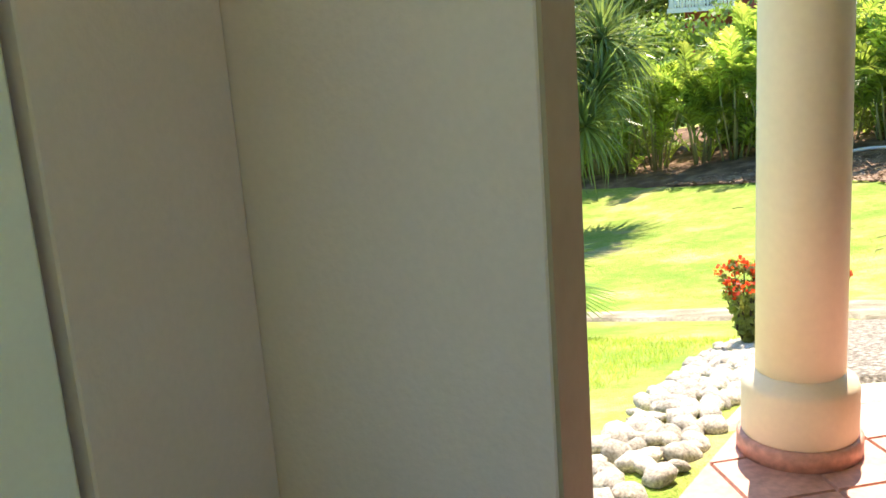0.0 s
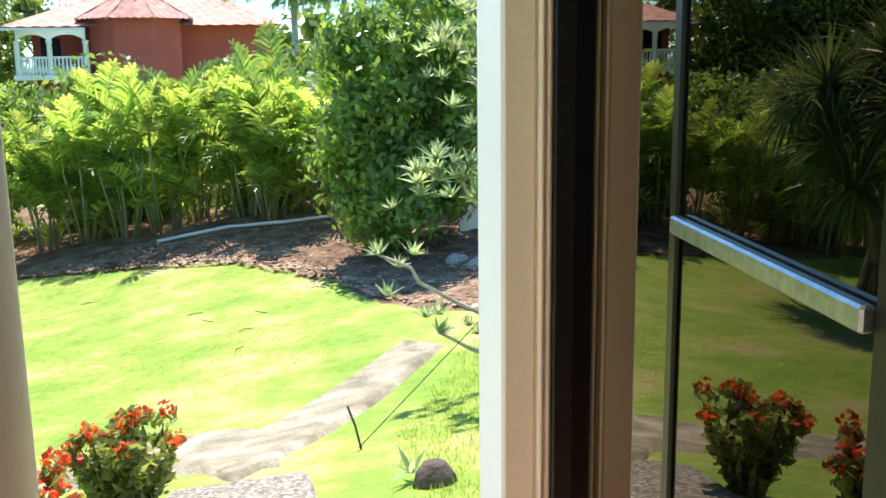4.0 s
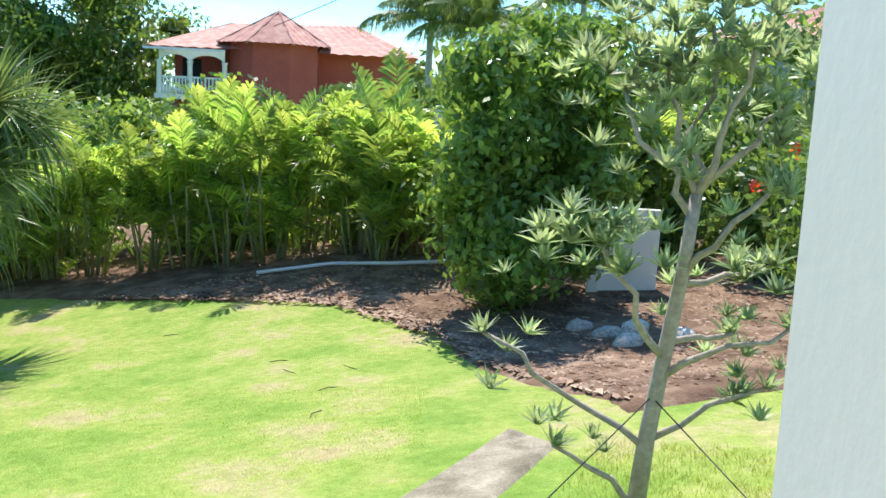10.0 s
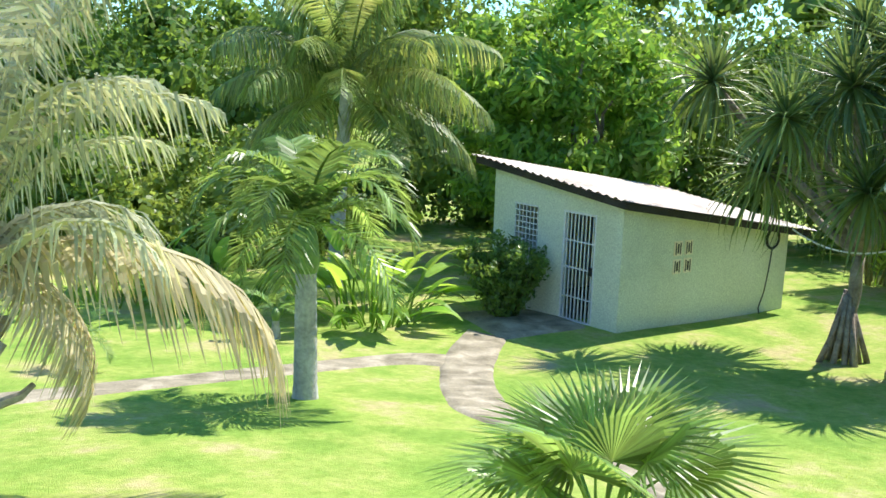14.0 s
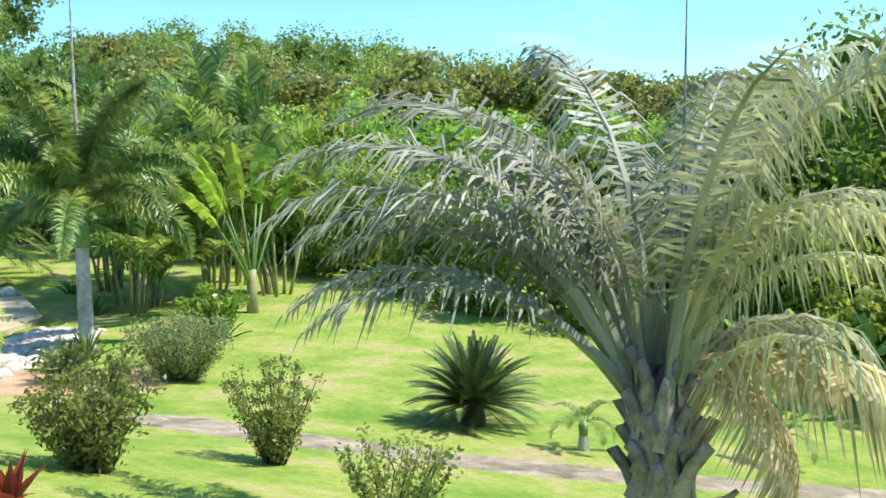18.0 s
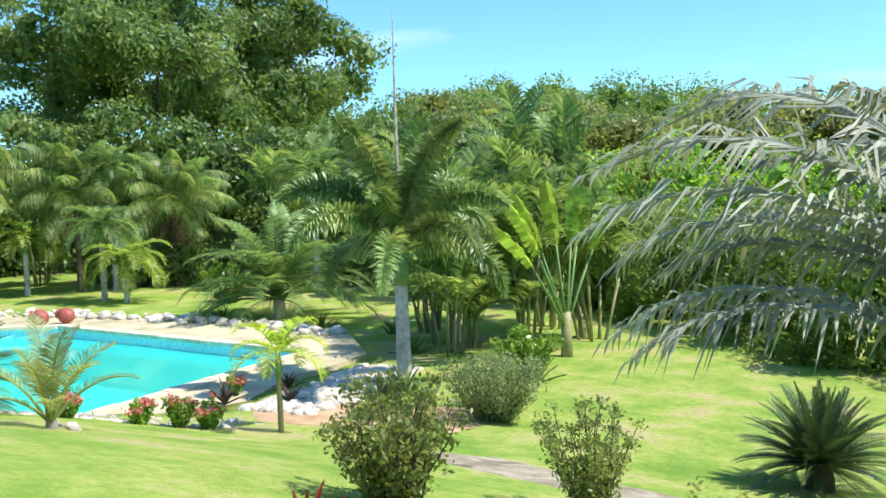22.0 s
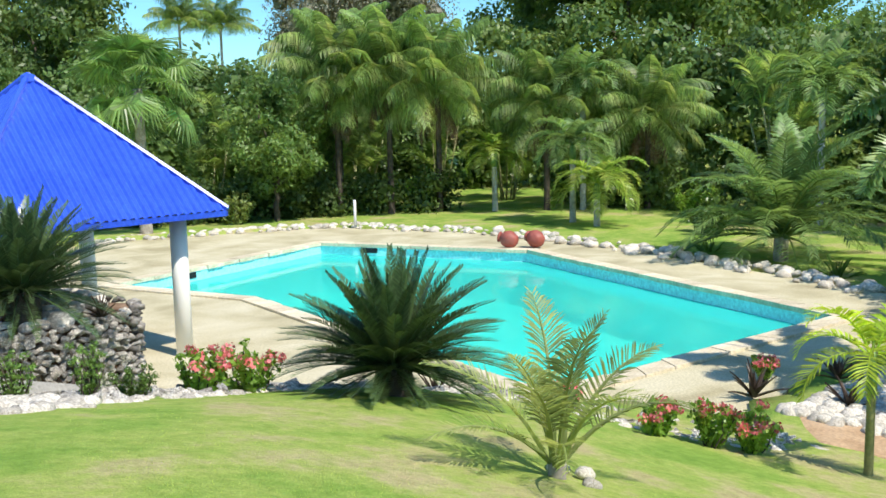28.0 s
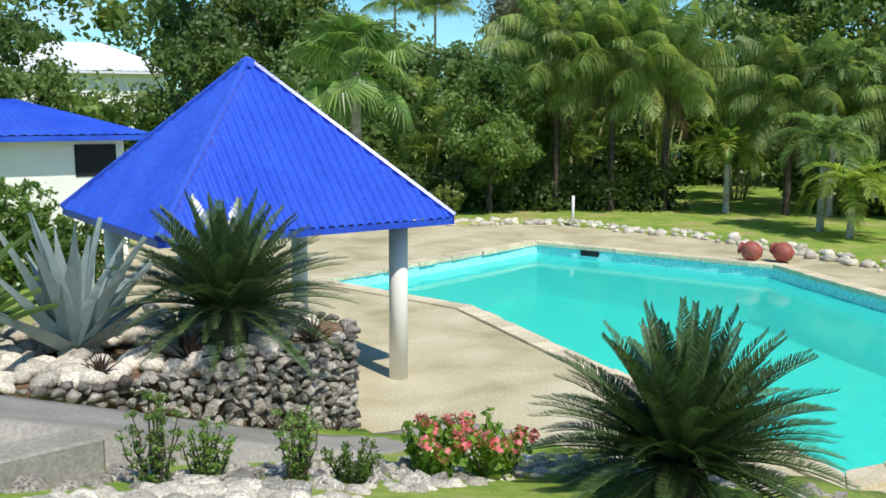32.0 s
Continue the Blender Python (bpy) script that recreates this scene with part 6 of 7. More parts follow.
def pool_palms():
    palm("date_palm", "arching feathery date palm beside the pool stones", -24.4, -20.2, 0.9, 0.2, 0.18, [(DATE_F[0], 9), (DATE_F[1], 14), (DATE_F[2], 14), (DATE_F[3], 10)], DATE, BOOT, seed=41, scale=1.65)
    for x, y, h, sc, mt in ((-25.4, -28.6, 1.3, 1.4, ARECA), (-25.5, -30.0, 2.6, 1.35, DATE), (-25.8, -35.2, 2.2, 1.3, ARECA), (-28.5, -33, 4.8, 1.6, DATE), (-31, -24, 4.5, 1.6, DATE), (-32, -20, 4.2, 1.5, DATE)):
        palm("feather_palm", "green feather palm standing on the lawn beyond the pool", x, y, h, 0.12, 0.1, [(XMAS_F[0], 5), (XMAS_F[1], 8), (XMAS_F[2], 7)], mt, PALMBARK, shaft=0.5, seed=int(-x * 7 - y), scale=sc, group="palms beyond the pool")
    for k, (x, y, h, sc) in enumerate(((-23.4, -43.5, 3.9, 1.5), (-25.5, -46.0, 4.2, 1.6), (-21.8, -46.5, 4.4, 1.6), (-27.5, -42.5, 3.8, 1.5), (-29, -39, 3.6, 1.4), (-20.7, -11.6, 2.6, 1.3), (-22.3, -12.6, 3.2, 1.5), (-24.0, -14.2, 3.4, 1.5), (-22.8, -10.6, 3.2, 1.6), (-24.5, -9.4, 4.2, 1.7), (-26, -11.5, 4.6, 1.7), (-21.0, -41.5, 4.4, 1.6), (-16.5, -43, 4.0, 1.6), (-30.5, -36, 4.6, 1.6), (-33, -27, 4.6, 1.7), (-34, -22, 5.0, 1.7), (-31.5, -17, 4.6, 1.6))):
        t = areca_clump(500 + k, 8, h / sc, 5, 0, (SHAGGY, DATE, SHAGGY)[k % 3])
        t.matrix_basis = Matrix.Translation((x, y, land(x, y) - 0.05)) @ Matrix.Scale(sc, 4)
        t["label"] = "tall dark clustering palm with hanging fronds beyond the pool"
        t["group"] = "palms beyond the pool"
    for k, (x, y, h, sc) in enumerate(((-20.6, -38.6, 5.6, 0.9), (-22.4, -37.6, 6.0, 0.95), (-24.2, -36.8, 5.4, 0.9), (-21.6, -40.5, 6.4, 0.95), (-27.4, -33.9, 4.6, 0.8), (-30.5, -31.5, 4.2, 0.8))):
        t = palm("feather_palm", "tall shaggy feather palm with some dead brown fronds", x, y, h * 0.92, 0.13, 0.1, [(COCO_F[0], 8), (COCO_F[1], 9), (COCO_F[2], 8), (COCO_F[3], 5)], SHAGGY, DARKBARK, shaft=0.3, seed=330 + k, scale=sc * 1.15, group="palms beyond the pool")
        fronds(t, [(BROWN_F, 7)], h * 0.92, BROWNFROND, seed=340 + k, name="dead_frond", scale=0.9)


pool_palms()


def caned_areca():
    t = areca_clump(560, 11, 1.35, 3, 0)
    t.matrix_basis = pose(-21.53, -11.71, land(-21.53, -11.71) - 0.03)
    t["label"] = "areca palm clump with bare golden canes behind the stones"
    t["group"] = ""


caned_areca()


# ---- houses beyond ----
def red_house():
    c = Vector((-9.3, 50.6, 0))
    u, w = Vector((0.983, 0.186, 0)), Vector((-0.186, 0.983, 0))
    m = Matrix(((u.x, w.x, 0, c.x), (u.y, w.y, 0, c.y), (0, 0, 1, 0), (0, 0, 0, 1)))
    hs = thing("house", "red-walled house with clay-tiled roofs and a white arched balcony", "house", m)

    def box(name, mat, *a, label="", parent=None):
        s = Soup()
        s.box(*a)
        return part(name, s.mesh(name), mat, parent or hs, label)

    box("wall", REDWALL, -11.0, 3.0, -3, 1.5, 10, 3.9)
    s = Soup()
    s.lathe([(2.45, -3), (2.45, 4.0)], 8, -5.6, 2.4, radians(22.5))
    part("tower", s.mesh("tower"), REDWALL, hs, "red eight-sided tower room")
    box("balcony_floor", WHITE, -11.5, 0.4, 0.95, -7.6, 3.0, 1.2)
    # octagonal tiled roof
    apex, r = Vector((-5.5, 2.4, 5.75)), 3.15
    for k in range(8):
        a0, a1 = radians(22.5 + 45 * k), radians(67.5 + 45 * k)
        p0, p1 = Vector((-5.6 + r * math.cos(a0), 2.4 + r * math.sin(a0), 3.95)), Vector((-5.6 + r * math.cos(a1), 2.4 + r * math.sin(a1), 3.95))
        s = Soup()
        n = 12
        vs = []
        for i in range(n + 1):
            e = p0.lerp(p1, i / n)
            sc = min(1.0, 2 * min(i / n, 1 - i / n))
            t = e + (apex - p0.lerp(p1, 0.5)) * sc
            lift = Vector((0, 0, 0.06 if i % 2 else 0))
            vs += [tuple(e + lift), tuple(e.lerp(t, 0.5) + lift), tuple(t + lift)]
        s.add(vs, [(3 * i + j, 3 * i + 3 + j, 3 * i + 4 + j, 3 * i + 1 + j) for i in range(n) for j in range(2)])
        part("roof", s.mesh("roof"), ROOFTILE, hs, "clay-tiled tower roof")
        s = Soup()
        s.tube([p0, apex], 0.08, 6)
        part("hip_tiles", s.mesh("hip_tiles"), ROOFTILE, hs)

    def slope(name, q):
        s = Soup()
        n, mrows = 40, 6
        a, b, c2, d = (Vector(p) for p in q)
        vs = []
        for i in range(n + 1):
            lo, hi = a.lerp(b, i / n), d.lerp(c2, i / n)
            vs += [tuple(lo.lerp(hi, j / mrows) + Vector((0, 0, 0.05 if i % 2 else 0))) for j in range(mrows + 1)]
        k = mrows + 1
        s.add(vs, [(i * k + j, (i + 1) * k + j, (i + 1) * k + j + 1, i * k + j + 1) for i in range(n) for j in range(mrows)])
        part(name, s.mesh(name), ROOFTILE, hs, "clay-tiled main roof")

    slope("roof", [(-12.0, 0.0, 3.55), (2.0, 2.2, 3.7), (-1.5, 6.5, 5.5), (-8.5, 6.5, 5.3)])
    slope("roof", [(-12.0, 11, 3.55), (-12.0, 0.0, 3.55), (-8.5, 6.5, 5.3), (-8.5, 6.6, 5.3)])
    slope("roof", [(2.0, 2.2, 3.7), (2.0, 11, 3.7), (-1.5, 6.6, 5.5), (-1.5, 6.5, 5.5)])
    box("eave_board", WHITETRIM, -12.0, -0.02, 3.4, -7.9, 0.1, 3.52)
    xs = (-11.3, -9.75, -8.0)
    for x in xs:
        s = Soup()
        s.lathe([(0.17, 1.2), (0.14, 1.4), (0.13, 2.75), (0.19, 2.9)], 12, x, 0.6)
        part("balcony_column", s.mesh("balcony_column", True), WHITE, hs, "white round balcony column")
    for x0, x1 in zip(xs, xs[1:]):
        s = Soup()
        n = 14
        mid, hw = (x0 + x1) / 2, (x1 - x0) / 2
        vs = []
        for i in range(n + 1):
            x = x0 + (x1 - x0) * i / n
            z = 2.75 + 0.45 * math.sqrt(max(0, 1 - ((x - mid) / hw) ** 2))
            vs += [(x, 0.48, z), (x, 0.72, z), (x, 0.72, 3.42), (x, 0.48, 3.42)]
        s.add(vs, [(4 * i + j, 4 * i + 4 + j, 4 * i + 4 + (j + 1) % 4, 4 * i + (j + 1) % 4) for i in range(n) for j in range(4)])
        part("arch", s.mesh("arch"), WHITE, hs, "white arch over the balcony")
        rail = box("balustrade", WHITE, x0 + 0.15, 0.52, 2.02, x1 - 0.15, 0.68, 2.12, label="white balustrade")
        for i in range(8):
            s = Soup()
            s.lathe([(0.05, 1.2), (0.085, 1.42), (0.045, 1.75), (0.06, 2.02)], 8, x0 + 0.22 + (x1 - x0 - 0.44) * i / 7, 0.6)
            part("baluster", s.mesh("baluster", True), WHITE, rail)
    box("door", DARK, -10.6, 2.96, 1.2, -9.6, 3.05, 3.1, label="dark balcony doorway")


red_house()


def far_house(x, y, turn, label, wide, deep, z0, h, roof_mat, roof_h, over=0.5):
    hs = thing("house", label, "house", pose(x, y, z0, 0, 0, turn))
    s = Soup()
    s.box(-wide / 2, -deep / 2, -1, wide / 2, deep / 2, h)
    part("wall", s.mesh("wall"), WHITE, hs)
    a, b = wide / 2 + over, deep / 2 + over
    rdg = max(0.2, wide / 2 - deep / 2)
    for q in ([(-a, -b, h), (a, -b, h), (rdg, 0, h + roof_h), (-rdg, 0, h + roof_h)], [(a, b, h), (-a, b, h), (-rdg, 0, h + roof_h), (rdg, 0, h + roof_h)],
              [(a, -b, h), (a, b, h), (rdg, 0, h + roof_h), (rdg, 0.01, h + roof_h)], [(-a, b, h), (-a, -b, h), (-rdg, 0, h + roof_h), (-rdg, -0.01, h + roof_h)]):
        s = Soup()
        n = 50
        p0, p1, p2, p3 = (Vector(p) for p in q)
        vs = []
        for i in range(n + 1):
            lift = Vector((0, 0, 0.03 * (i % 2)))
            vs += [tuple(p0.lerp(p1, i / n) + lift), tuple(p3.lerp(p2, i / n) + lift)]
        s.add(vs, [(2 * i, 2 * i + 2, 2 * i + 3, 2 * i + 1) for i in range(n)])
        part("roof", s.mesh("roof"), roof_mat, hs)
    s = Soup()
    s.box(-a, -b, h - 0.14, a, b, h - 0.01)
    part("eave", s.mesh("eave"), roof_mat, hs)
    return hs


# ---- stones, flowers and small things ----
def stone_mesh(seed, flat=0.7, rough=0.25, level=1, smooth=True):
    bm = bmesh.new()
    bmesh.ops.create_icosphere(bm, subdivisions=level, radius=1.0)
    for v in bm.verts:
        k = 1 + rough * noise.noise(v.co * 1.3 + Vector((seed * 3.1, 0, 0)))
        v.co = Vector((v.co.x * k * 1.2, v.co.y * k, v.co.z * k * flat))
    me = bpy.data.meshes.new("stone")
    bm.to_mesh(me)
    bm.free()
    me.polygons.foreach_set("use_smooth", [smooth] * len(me.polygons))
    return me


COBBLES = [stone_mesh(k, 0.68, 0.3, 2) for k in range(6)]
RUBBLE = [stone_mesh(20 + k, 0.85, 1.1, 1, False) for k in range(8)]
for me in COBBLES:
    me.materials.append(STONE)
for me in RUBBLE:
    me.materials.append(DARKSTONE)


def stones(label, places, kinds, lo, hi, seed, parent=None, name="stone_border", flat=True):
    """One bed or border of loose stones; each stone is a part."""
    r = random.Random(seed)
    t = parent or thing(name, label, "stones")
    for p in places:
        sc = r.uniform(lo, hi)
        part("stone", kinds[r.randrange(len(kinds))], None, t, m=Matrix.Translation(p) @ pose(0, 0, 0, r.uniform(-25, 25), r.uniform(-25, 25), r.uniform(0, 360)) @ Matrix.Scale(sc, 4))
    return t


def line_places(pts, n, width, seed, zf=land, dz=0.03, bias=0.0):
    r = random.Random(seed)
    lens = [math.dist(a, b) for a, b in zip(pts, pts[1:])]
    out = []
    for k in range(n):
        s = sum(lens) * (k + r.random()) / n
        i = 0
        while s > lens[i] and i < len(lens) - 1:
            s -= lens[i]
            i += 1
        a, b = Vector(pts[i]), Vector(pts[i + 1])
        d = (b - a).normalized()
        p = a.lerp(b, min(1, s / lens[i])) + Vector((d.y, -d.x)) * width * (r.uniform(-0.5, 0.5) + bias)
        out.append((p.x, p.y, zf(p.x, p.y) + dz))
    return out


def deck_or_land(x, y):
    return DECK_Z if inside(x, y, DECK_RING) else land(x, y)


stones("border of rounded pale river cobbles beside the porch", line_places([(-1.22, -1.2), (-1.25, 0.2), (-1.38, 1.4), (-1.62, 3.0)], 240, 0.42, 1, dz=0.04), COBBLES, 0.036, 0.066, 1)
stones("small heap of rounded cobbles at the foot of the pillar", line_places([(-0.15, 1.86), (0.45, 2.12)], 18, 0.22, 2, dz=0.04), COBBLES, 0.045, 0.08, 2)
stones("few brown boulders in the bed under the tree", [(0.95, 12.5, land(0.95, 12.5) + 0.1), (1.1, 13.3, land(1.1, 13.3) + 0.1), (0.75, 13.1, -1.32), (1.6, 12.9, -1.25), (0.4, 13.6, -1.38)], COBBLES, 0.14, 0.24, 3)
# bank of stones between the upper lawn and the pool deck
BANK = [(-4.9, -11.5), (-6.2, -12.1), (-7.4, -12.7), (-8.7, -12.75), (-9.8, -11.9), (-10.8, -10.9), (-11.7, -10.25), (-12.4, -9.9)]
stones("bank of dark coral rubble between lawn and pool deck", line_places([(x - 0.1, y - 0.45) for x, y in BANK], 300, 0.85, 4, dz=0.0), RUBBLE, 0.06, 0.13, 4)
stones("row of pale stones edging the upper lawn", line_places(BANK, 230, 0.5, 5, dz=0.01), COBBLES, 0.05, 0.1, 5)
stones("row of pale stones along the far edge of the pool deck", line_places([(-10.5, -36.0), (-14.5, -35.9), (-18.4, -35.1), (-21.6, -30), (-22.4, -24.5), (-21.7, -15.6)], 300, 1.15, 6, lambda x, y: DECK_Z, 0.04), COBBLES, 0.06, 0.19, 6)
stones("heap of white stones beside the foxtail palm", line_places([(-13.4, -10.6), (-14.8, -10.8), (-16.6, -11.2), (-18.6, -11.7)], 300, 1.5, 7, deck_or_land, 0.07), COBBLES, 0.08, 0.16, 7)
stones("ring of stones round the young palm", [(-7.8 + 0.25 * math.cos(a), -8.7 + 0.25 * math.sin(a), land(-7.8, -8.7) + 0.02) for a in (0.3, 1.2, 2.2, 3.1, 4.0, 5.2)], COBBLES, 0.05, 0.08, 8)

stones("heap of rounded cobbles below the low wall", line_places([(-3.2, -10.8), (-4.2, -11.2), (-5.2, -11.7)], 170, 0.9, 9, dz=0.02), COBBLES, 0.06, 0.12, 9)
stones("strip of rough grey rubble between walk and cobbles", line_places([(-3.0, -11.9), (-4.6, -12.25), (-6.1, -12.85)], 120, 0.6, 10, dz=0.0), RUBBLE, 0.06, 0.13, 10)

# raised stone bed beside the gazebo
BED = [(-1.6, -14.6), (-3.4, -15.15), (-4.9, -15.35), (-6.3, -15.95), (-6.95, -16.55), (-7.05, -17.2), (-6.5, -17.8), (-4.2, -17.7), (-1.6, -17.5)]
BED_Z = -0.92


def raised_bed():
    core = part("planter", ring_slab(offset_ring(BED, -0.08), -2.5, BED_Z).mesh("planter"), EARTH)
    tagged(core, "raised bed walled with dark coral rubble stones", "planter")
    r = random.Random(17)
    face, lens = [], [math.dist(a, b) for a, b in zip(BED[:7], BED[1:7])]
    for i, (a, b) in enumerate(zip(BED[:6], BED[1:7])):
        n = int(lens[i] / 0.09)
        for k in range(n):
            u = (k + 0.5) / n
            x, y = a[0] + (b[0] - a[0]) * u, a[1] + (b[1] - a[1]) * u
            z = BED_Z + 0.02
            low = max(DECK_Z, land(x, y) + 0.1 * max(0.0, x + 6.5)) - 0.05
            while z > low:
                face.append((x + r.uniform(-0.04, 0.04), y + r.uniform(-0.04, 0.04), z + r.uniform(-0.03, 0.03)))
                z -= 0.09
    face.sort(key=lambda p: (p[0] + 5.6) ** 2)
    stones("", face[:300], RUBBLE, 0.045, 0.075, 18, core)
    rest = Soup()
    for p in face[300:]:
        me = RUBBLE[r.randrange(6)]
        sc = r.uniform(0.045, 0.075)
        rest.add([(v.co.x * sc + p[0], v.co.y * sc + p[1], v.co.z * sc + p[2]) for v in me.vertices], [tuple(q.vertices) for q in me.polygons])
    if rest.v:
        part("rubble", rest.mesh("rubble", True), DARKSTONE, core)["kind"] = "stuff"
    top = []
    while len(top) < 230:
        x, y = r.uniform(-7.0, -1.8), r.uniform(-17.6, -14.8)
        if inside(x, y, offset_ring(BED, -0.15)):
            top.append((x, y, BED_Z + 0.05 + 0.25 * max(0, (-15.6 - y)) * 0.5 * r.random()))
    stones("loose pale cobbles covering the raised bed", top, COBBLES, 0.08, 0.16, 19)


raised_bed()
ribbon("path", [(-2.0, -14.2), (-4.0, -14.75), (-5.6, -15.2), (-7.0, -16.1), (-8.2, -17.0)], [(-2.0, -12.0), (-4.3, -12.5), (-6.1, -13.1), (-7.4, -14.3), (-8.8, -15.6)], GREYCRETE, 0.05,
       "smooth grey concrete walk ramping down to the pool deck", wobble=0.02, z_of=lambda x, y: max(land(x, y) + 0.1 * max(0.0, x + 6.5), DECK_Z - 0.02), drop=0.6)


def low_wall():
    s = Soup()
    u = Vector((-0.93, -0.36, 0))
    w = Vector((0.36, -0.93, 0))
    k = Soup()
    k.box(0, 0, -1.2, 2.6, 0.28, -0.36, 0.02)
    k.v = [tuple(Vector((-1.8, -11.2, 0)) + u * a + w * b + Vector((0, 0, c + 0.03 * noise.noise((a * 3, b * 3, c * 3))))) for a, b, c in k.v]
    s.add(k.v, k.f)
    tagged(part("garden_wall", s.mesh("garden_wall"), GREYCRETE), "low rough grey concrete wall beside the walk", "wall", kind="structure")


low_wall()

cycad(-5.5, -16.25, 1.2, 5, "dark-green cycad in the raised stone bed", z=BED_Z + 0.02, rings=(12, 20, 26, 28, 24, 14), stem=0.38)
cycad(-14.1, -8.75, 0.62, 6, "small green cycad at the edge of the clay bed", rings=(6, 9, 10, 10, 8, 5))


def agave(x, y, z, sc, seed=3, mat=None, name="agave", label="large blue-grey agave with thick pointed leaves", n=22, width=0.24, spread=(8, 82), droop=0.25):
    t = thing(name, label, "succulent", pose(x, y, z))
    r = random.Random(seed)
    leaf = [strap_mesh("leaf", 1, 1.0, width, (a, a + 1), droop, seed + a, thick=0.03, segs=6, keel=0.35) for a in (8, 22, 38, 60)]
    for k in range(n):
        v = k / n
        part("leaf", leaf[min(3, int(v * 4))], mat or AGAVE, t, m=pose(0, 0, 0, r.uniform(-5, 5), r.uniform(-5, 5), k * 137.5) @ Matrix.Scale(sc * r.uniform(0.88, 1.08), 4))


agave(-3.95, -16.4, BED_Z + 0.12, 1.5, n=26, width=0.15, droop=0.12)
agave(-2.75, -16.3, BED_Z + 0.2, 1.6, 5, DATE, "yucca", "spiky green yucca with narrow arching leaves", 34, 0.07, (5, 95), 0.5)
for x, y, z, sc in ((-5.05, -15.75, BED_Z + 0.05, 0.4), (-6.4, -16.1, BED_Z + 0.05, 0.34), (-5.9, -15.5, -1.75, 0.38), (-6.6, -16.0, -2.0, 0.36), (-4.2, -15.5, BED_Z + 0.04, 0.3), (-9.2, -12.6, -1.6, 0.4), (-13.6, -11.9, -2.15, 0.5), (-14.3, -11.0, -2.2, 0.45), (-15.2, -11.8, -2.15, 0.45)):
    agave(x, y, z, sc, int(-x * 10), BROMELIAD, "bromeliad", "small dark red-green bromeliad rosette among stones", 16, 0.13, (10, 80), 0.4)


def flowering(x, y, z, sc, seed, heads=9):
    shrub("flowering_shrub", "low thorny shrub with clusters of pink-red flowers among stones", x, y, 0.5 * sc, 0.5 * sc, BANANA, seed, 0.085, 12, 70, flowers=(PINKFLOWER, heads, 0.075), z=z, clumps=0.75)


for k, (x, y, z, sc) in enumerate(((-11.0, -10.25, -1.85, 1.1), (-11.4, -10.05, -1.95, 1.0), (-10.6, -10.6, -1.8, 0.9), (-9.75, -11.1, -1.55, 0.8), (-6.95, -12.4, -1.2, 1.25), (-6.5, -12.45, -1.12, 1.15), (-14.4, -12.4, -2.15, 0.7))):
    flowering(x, y, z, sc, 700 + k, 7 + k % 4)
for x, y, z, h in ((-4.5, -12.0, -0.75, 0.72), (-4.85, -12.15, -0.8, 0.5), (-5.45, -12.2, -0.9, 0.62), (-5.8, -12.1, -0.9, 0.34)):
    shrub("shrub", "small upright twiggy green shrub among border stones", x, y, 0.42, h, DARKLEAF, int(-x * 9), 0.03, 12, 190, z=z, clumps=0.9)
# shrubs of the clay bed
shrub("lavender_shrub", "feathery grey-green shrub in the clay bed", -14.9, -7.1, 1.8, 1.15, LAVENDER, 801, 0.06, 44, 260, clumps=0.95)
shrub("lavender_shrub", "feathery grey-green shrub in the clay bed", -15.9, -7.6, 1.6, 1.0, LAVENDER, 802, 0.06, 40, 240, clumps=0.95)
shrub("croton_shrub", "leafy yellow-green shrub beside the traveller's palm", -19.4, -8.8, 1.5, 1.1, BANANA, 803, 0.14, 20, 120, clumps=0.95)
agave(-14.9, -9.3, land(-14.9, -9.3), 0.8, 8, DARKLEAF, "yucca", "dark-green spiky yucca in the clay bed", 34, 0.07, (5, 95), 0.4)
agave(-15.9, -9.6, land(-15.9, -9.6), 0.75, 9, DARKLEAF, "yucca", "dark-green spiky yucca in the clay bed", 30, 0.07, (5, 95), 0.4)
agave(-18.6, -8.2, land(-18.6, -8.2), 0.8, 10, DARKLEAF, "yucca", "dark-green spiky yucca in the clay bed", 30, 0.07, (5, 95), 0.4)


def urn(x, y, turn, label):
    t = thing("urn", label, "clay urn", pose(x, y, DECK_Z + 0.27, 0, 0, turn) @ pose(0, 0, 0, 78, 0, 0) @ Matrix.Scale(0.8, 4), "urns at the pool edge")
    s = Soup()
    s.lathe([(0.13, -0.32), (0.22, -0.26), (0.31, -0.08), (0.32, 0.04), (0.26, 0.2), (0.16, 0.29), (0.15, 0.33)], 24)
    part("body", s.mesh("body", True), CLAYPOT, t)
    s = Soup()
    s.lathe([(0.15, 0.32), (0.2, 0.36), (0.2, 0.385), (0.13, 0.39), (0.12, 0.3)], 24)
    part("rim", s.mesh("rim", True), CLAYPOT, t)


urn(-19.85, -26.0, 30, "round red clay urn lying on its side at the pool edge")
urn(-20.5, -25.6, 10, "round red clay urn lying beside its twin at the pool edge")


def white_post():
    x, y = -18.9, -33.9
    t = thing("post", "thin white plastic pipe standing on the pool deck", "post", pose(x, y, DECK_Z))
    s = Soup()
    s.tube([(0, 0, -0.05), (0, 0, 0.5), (0, 0, 1.0)], 0.05, 10)
    part("pipe", s.mesh("pipe", True), PLASTIC, t)


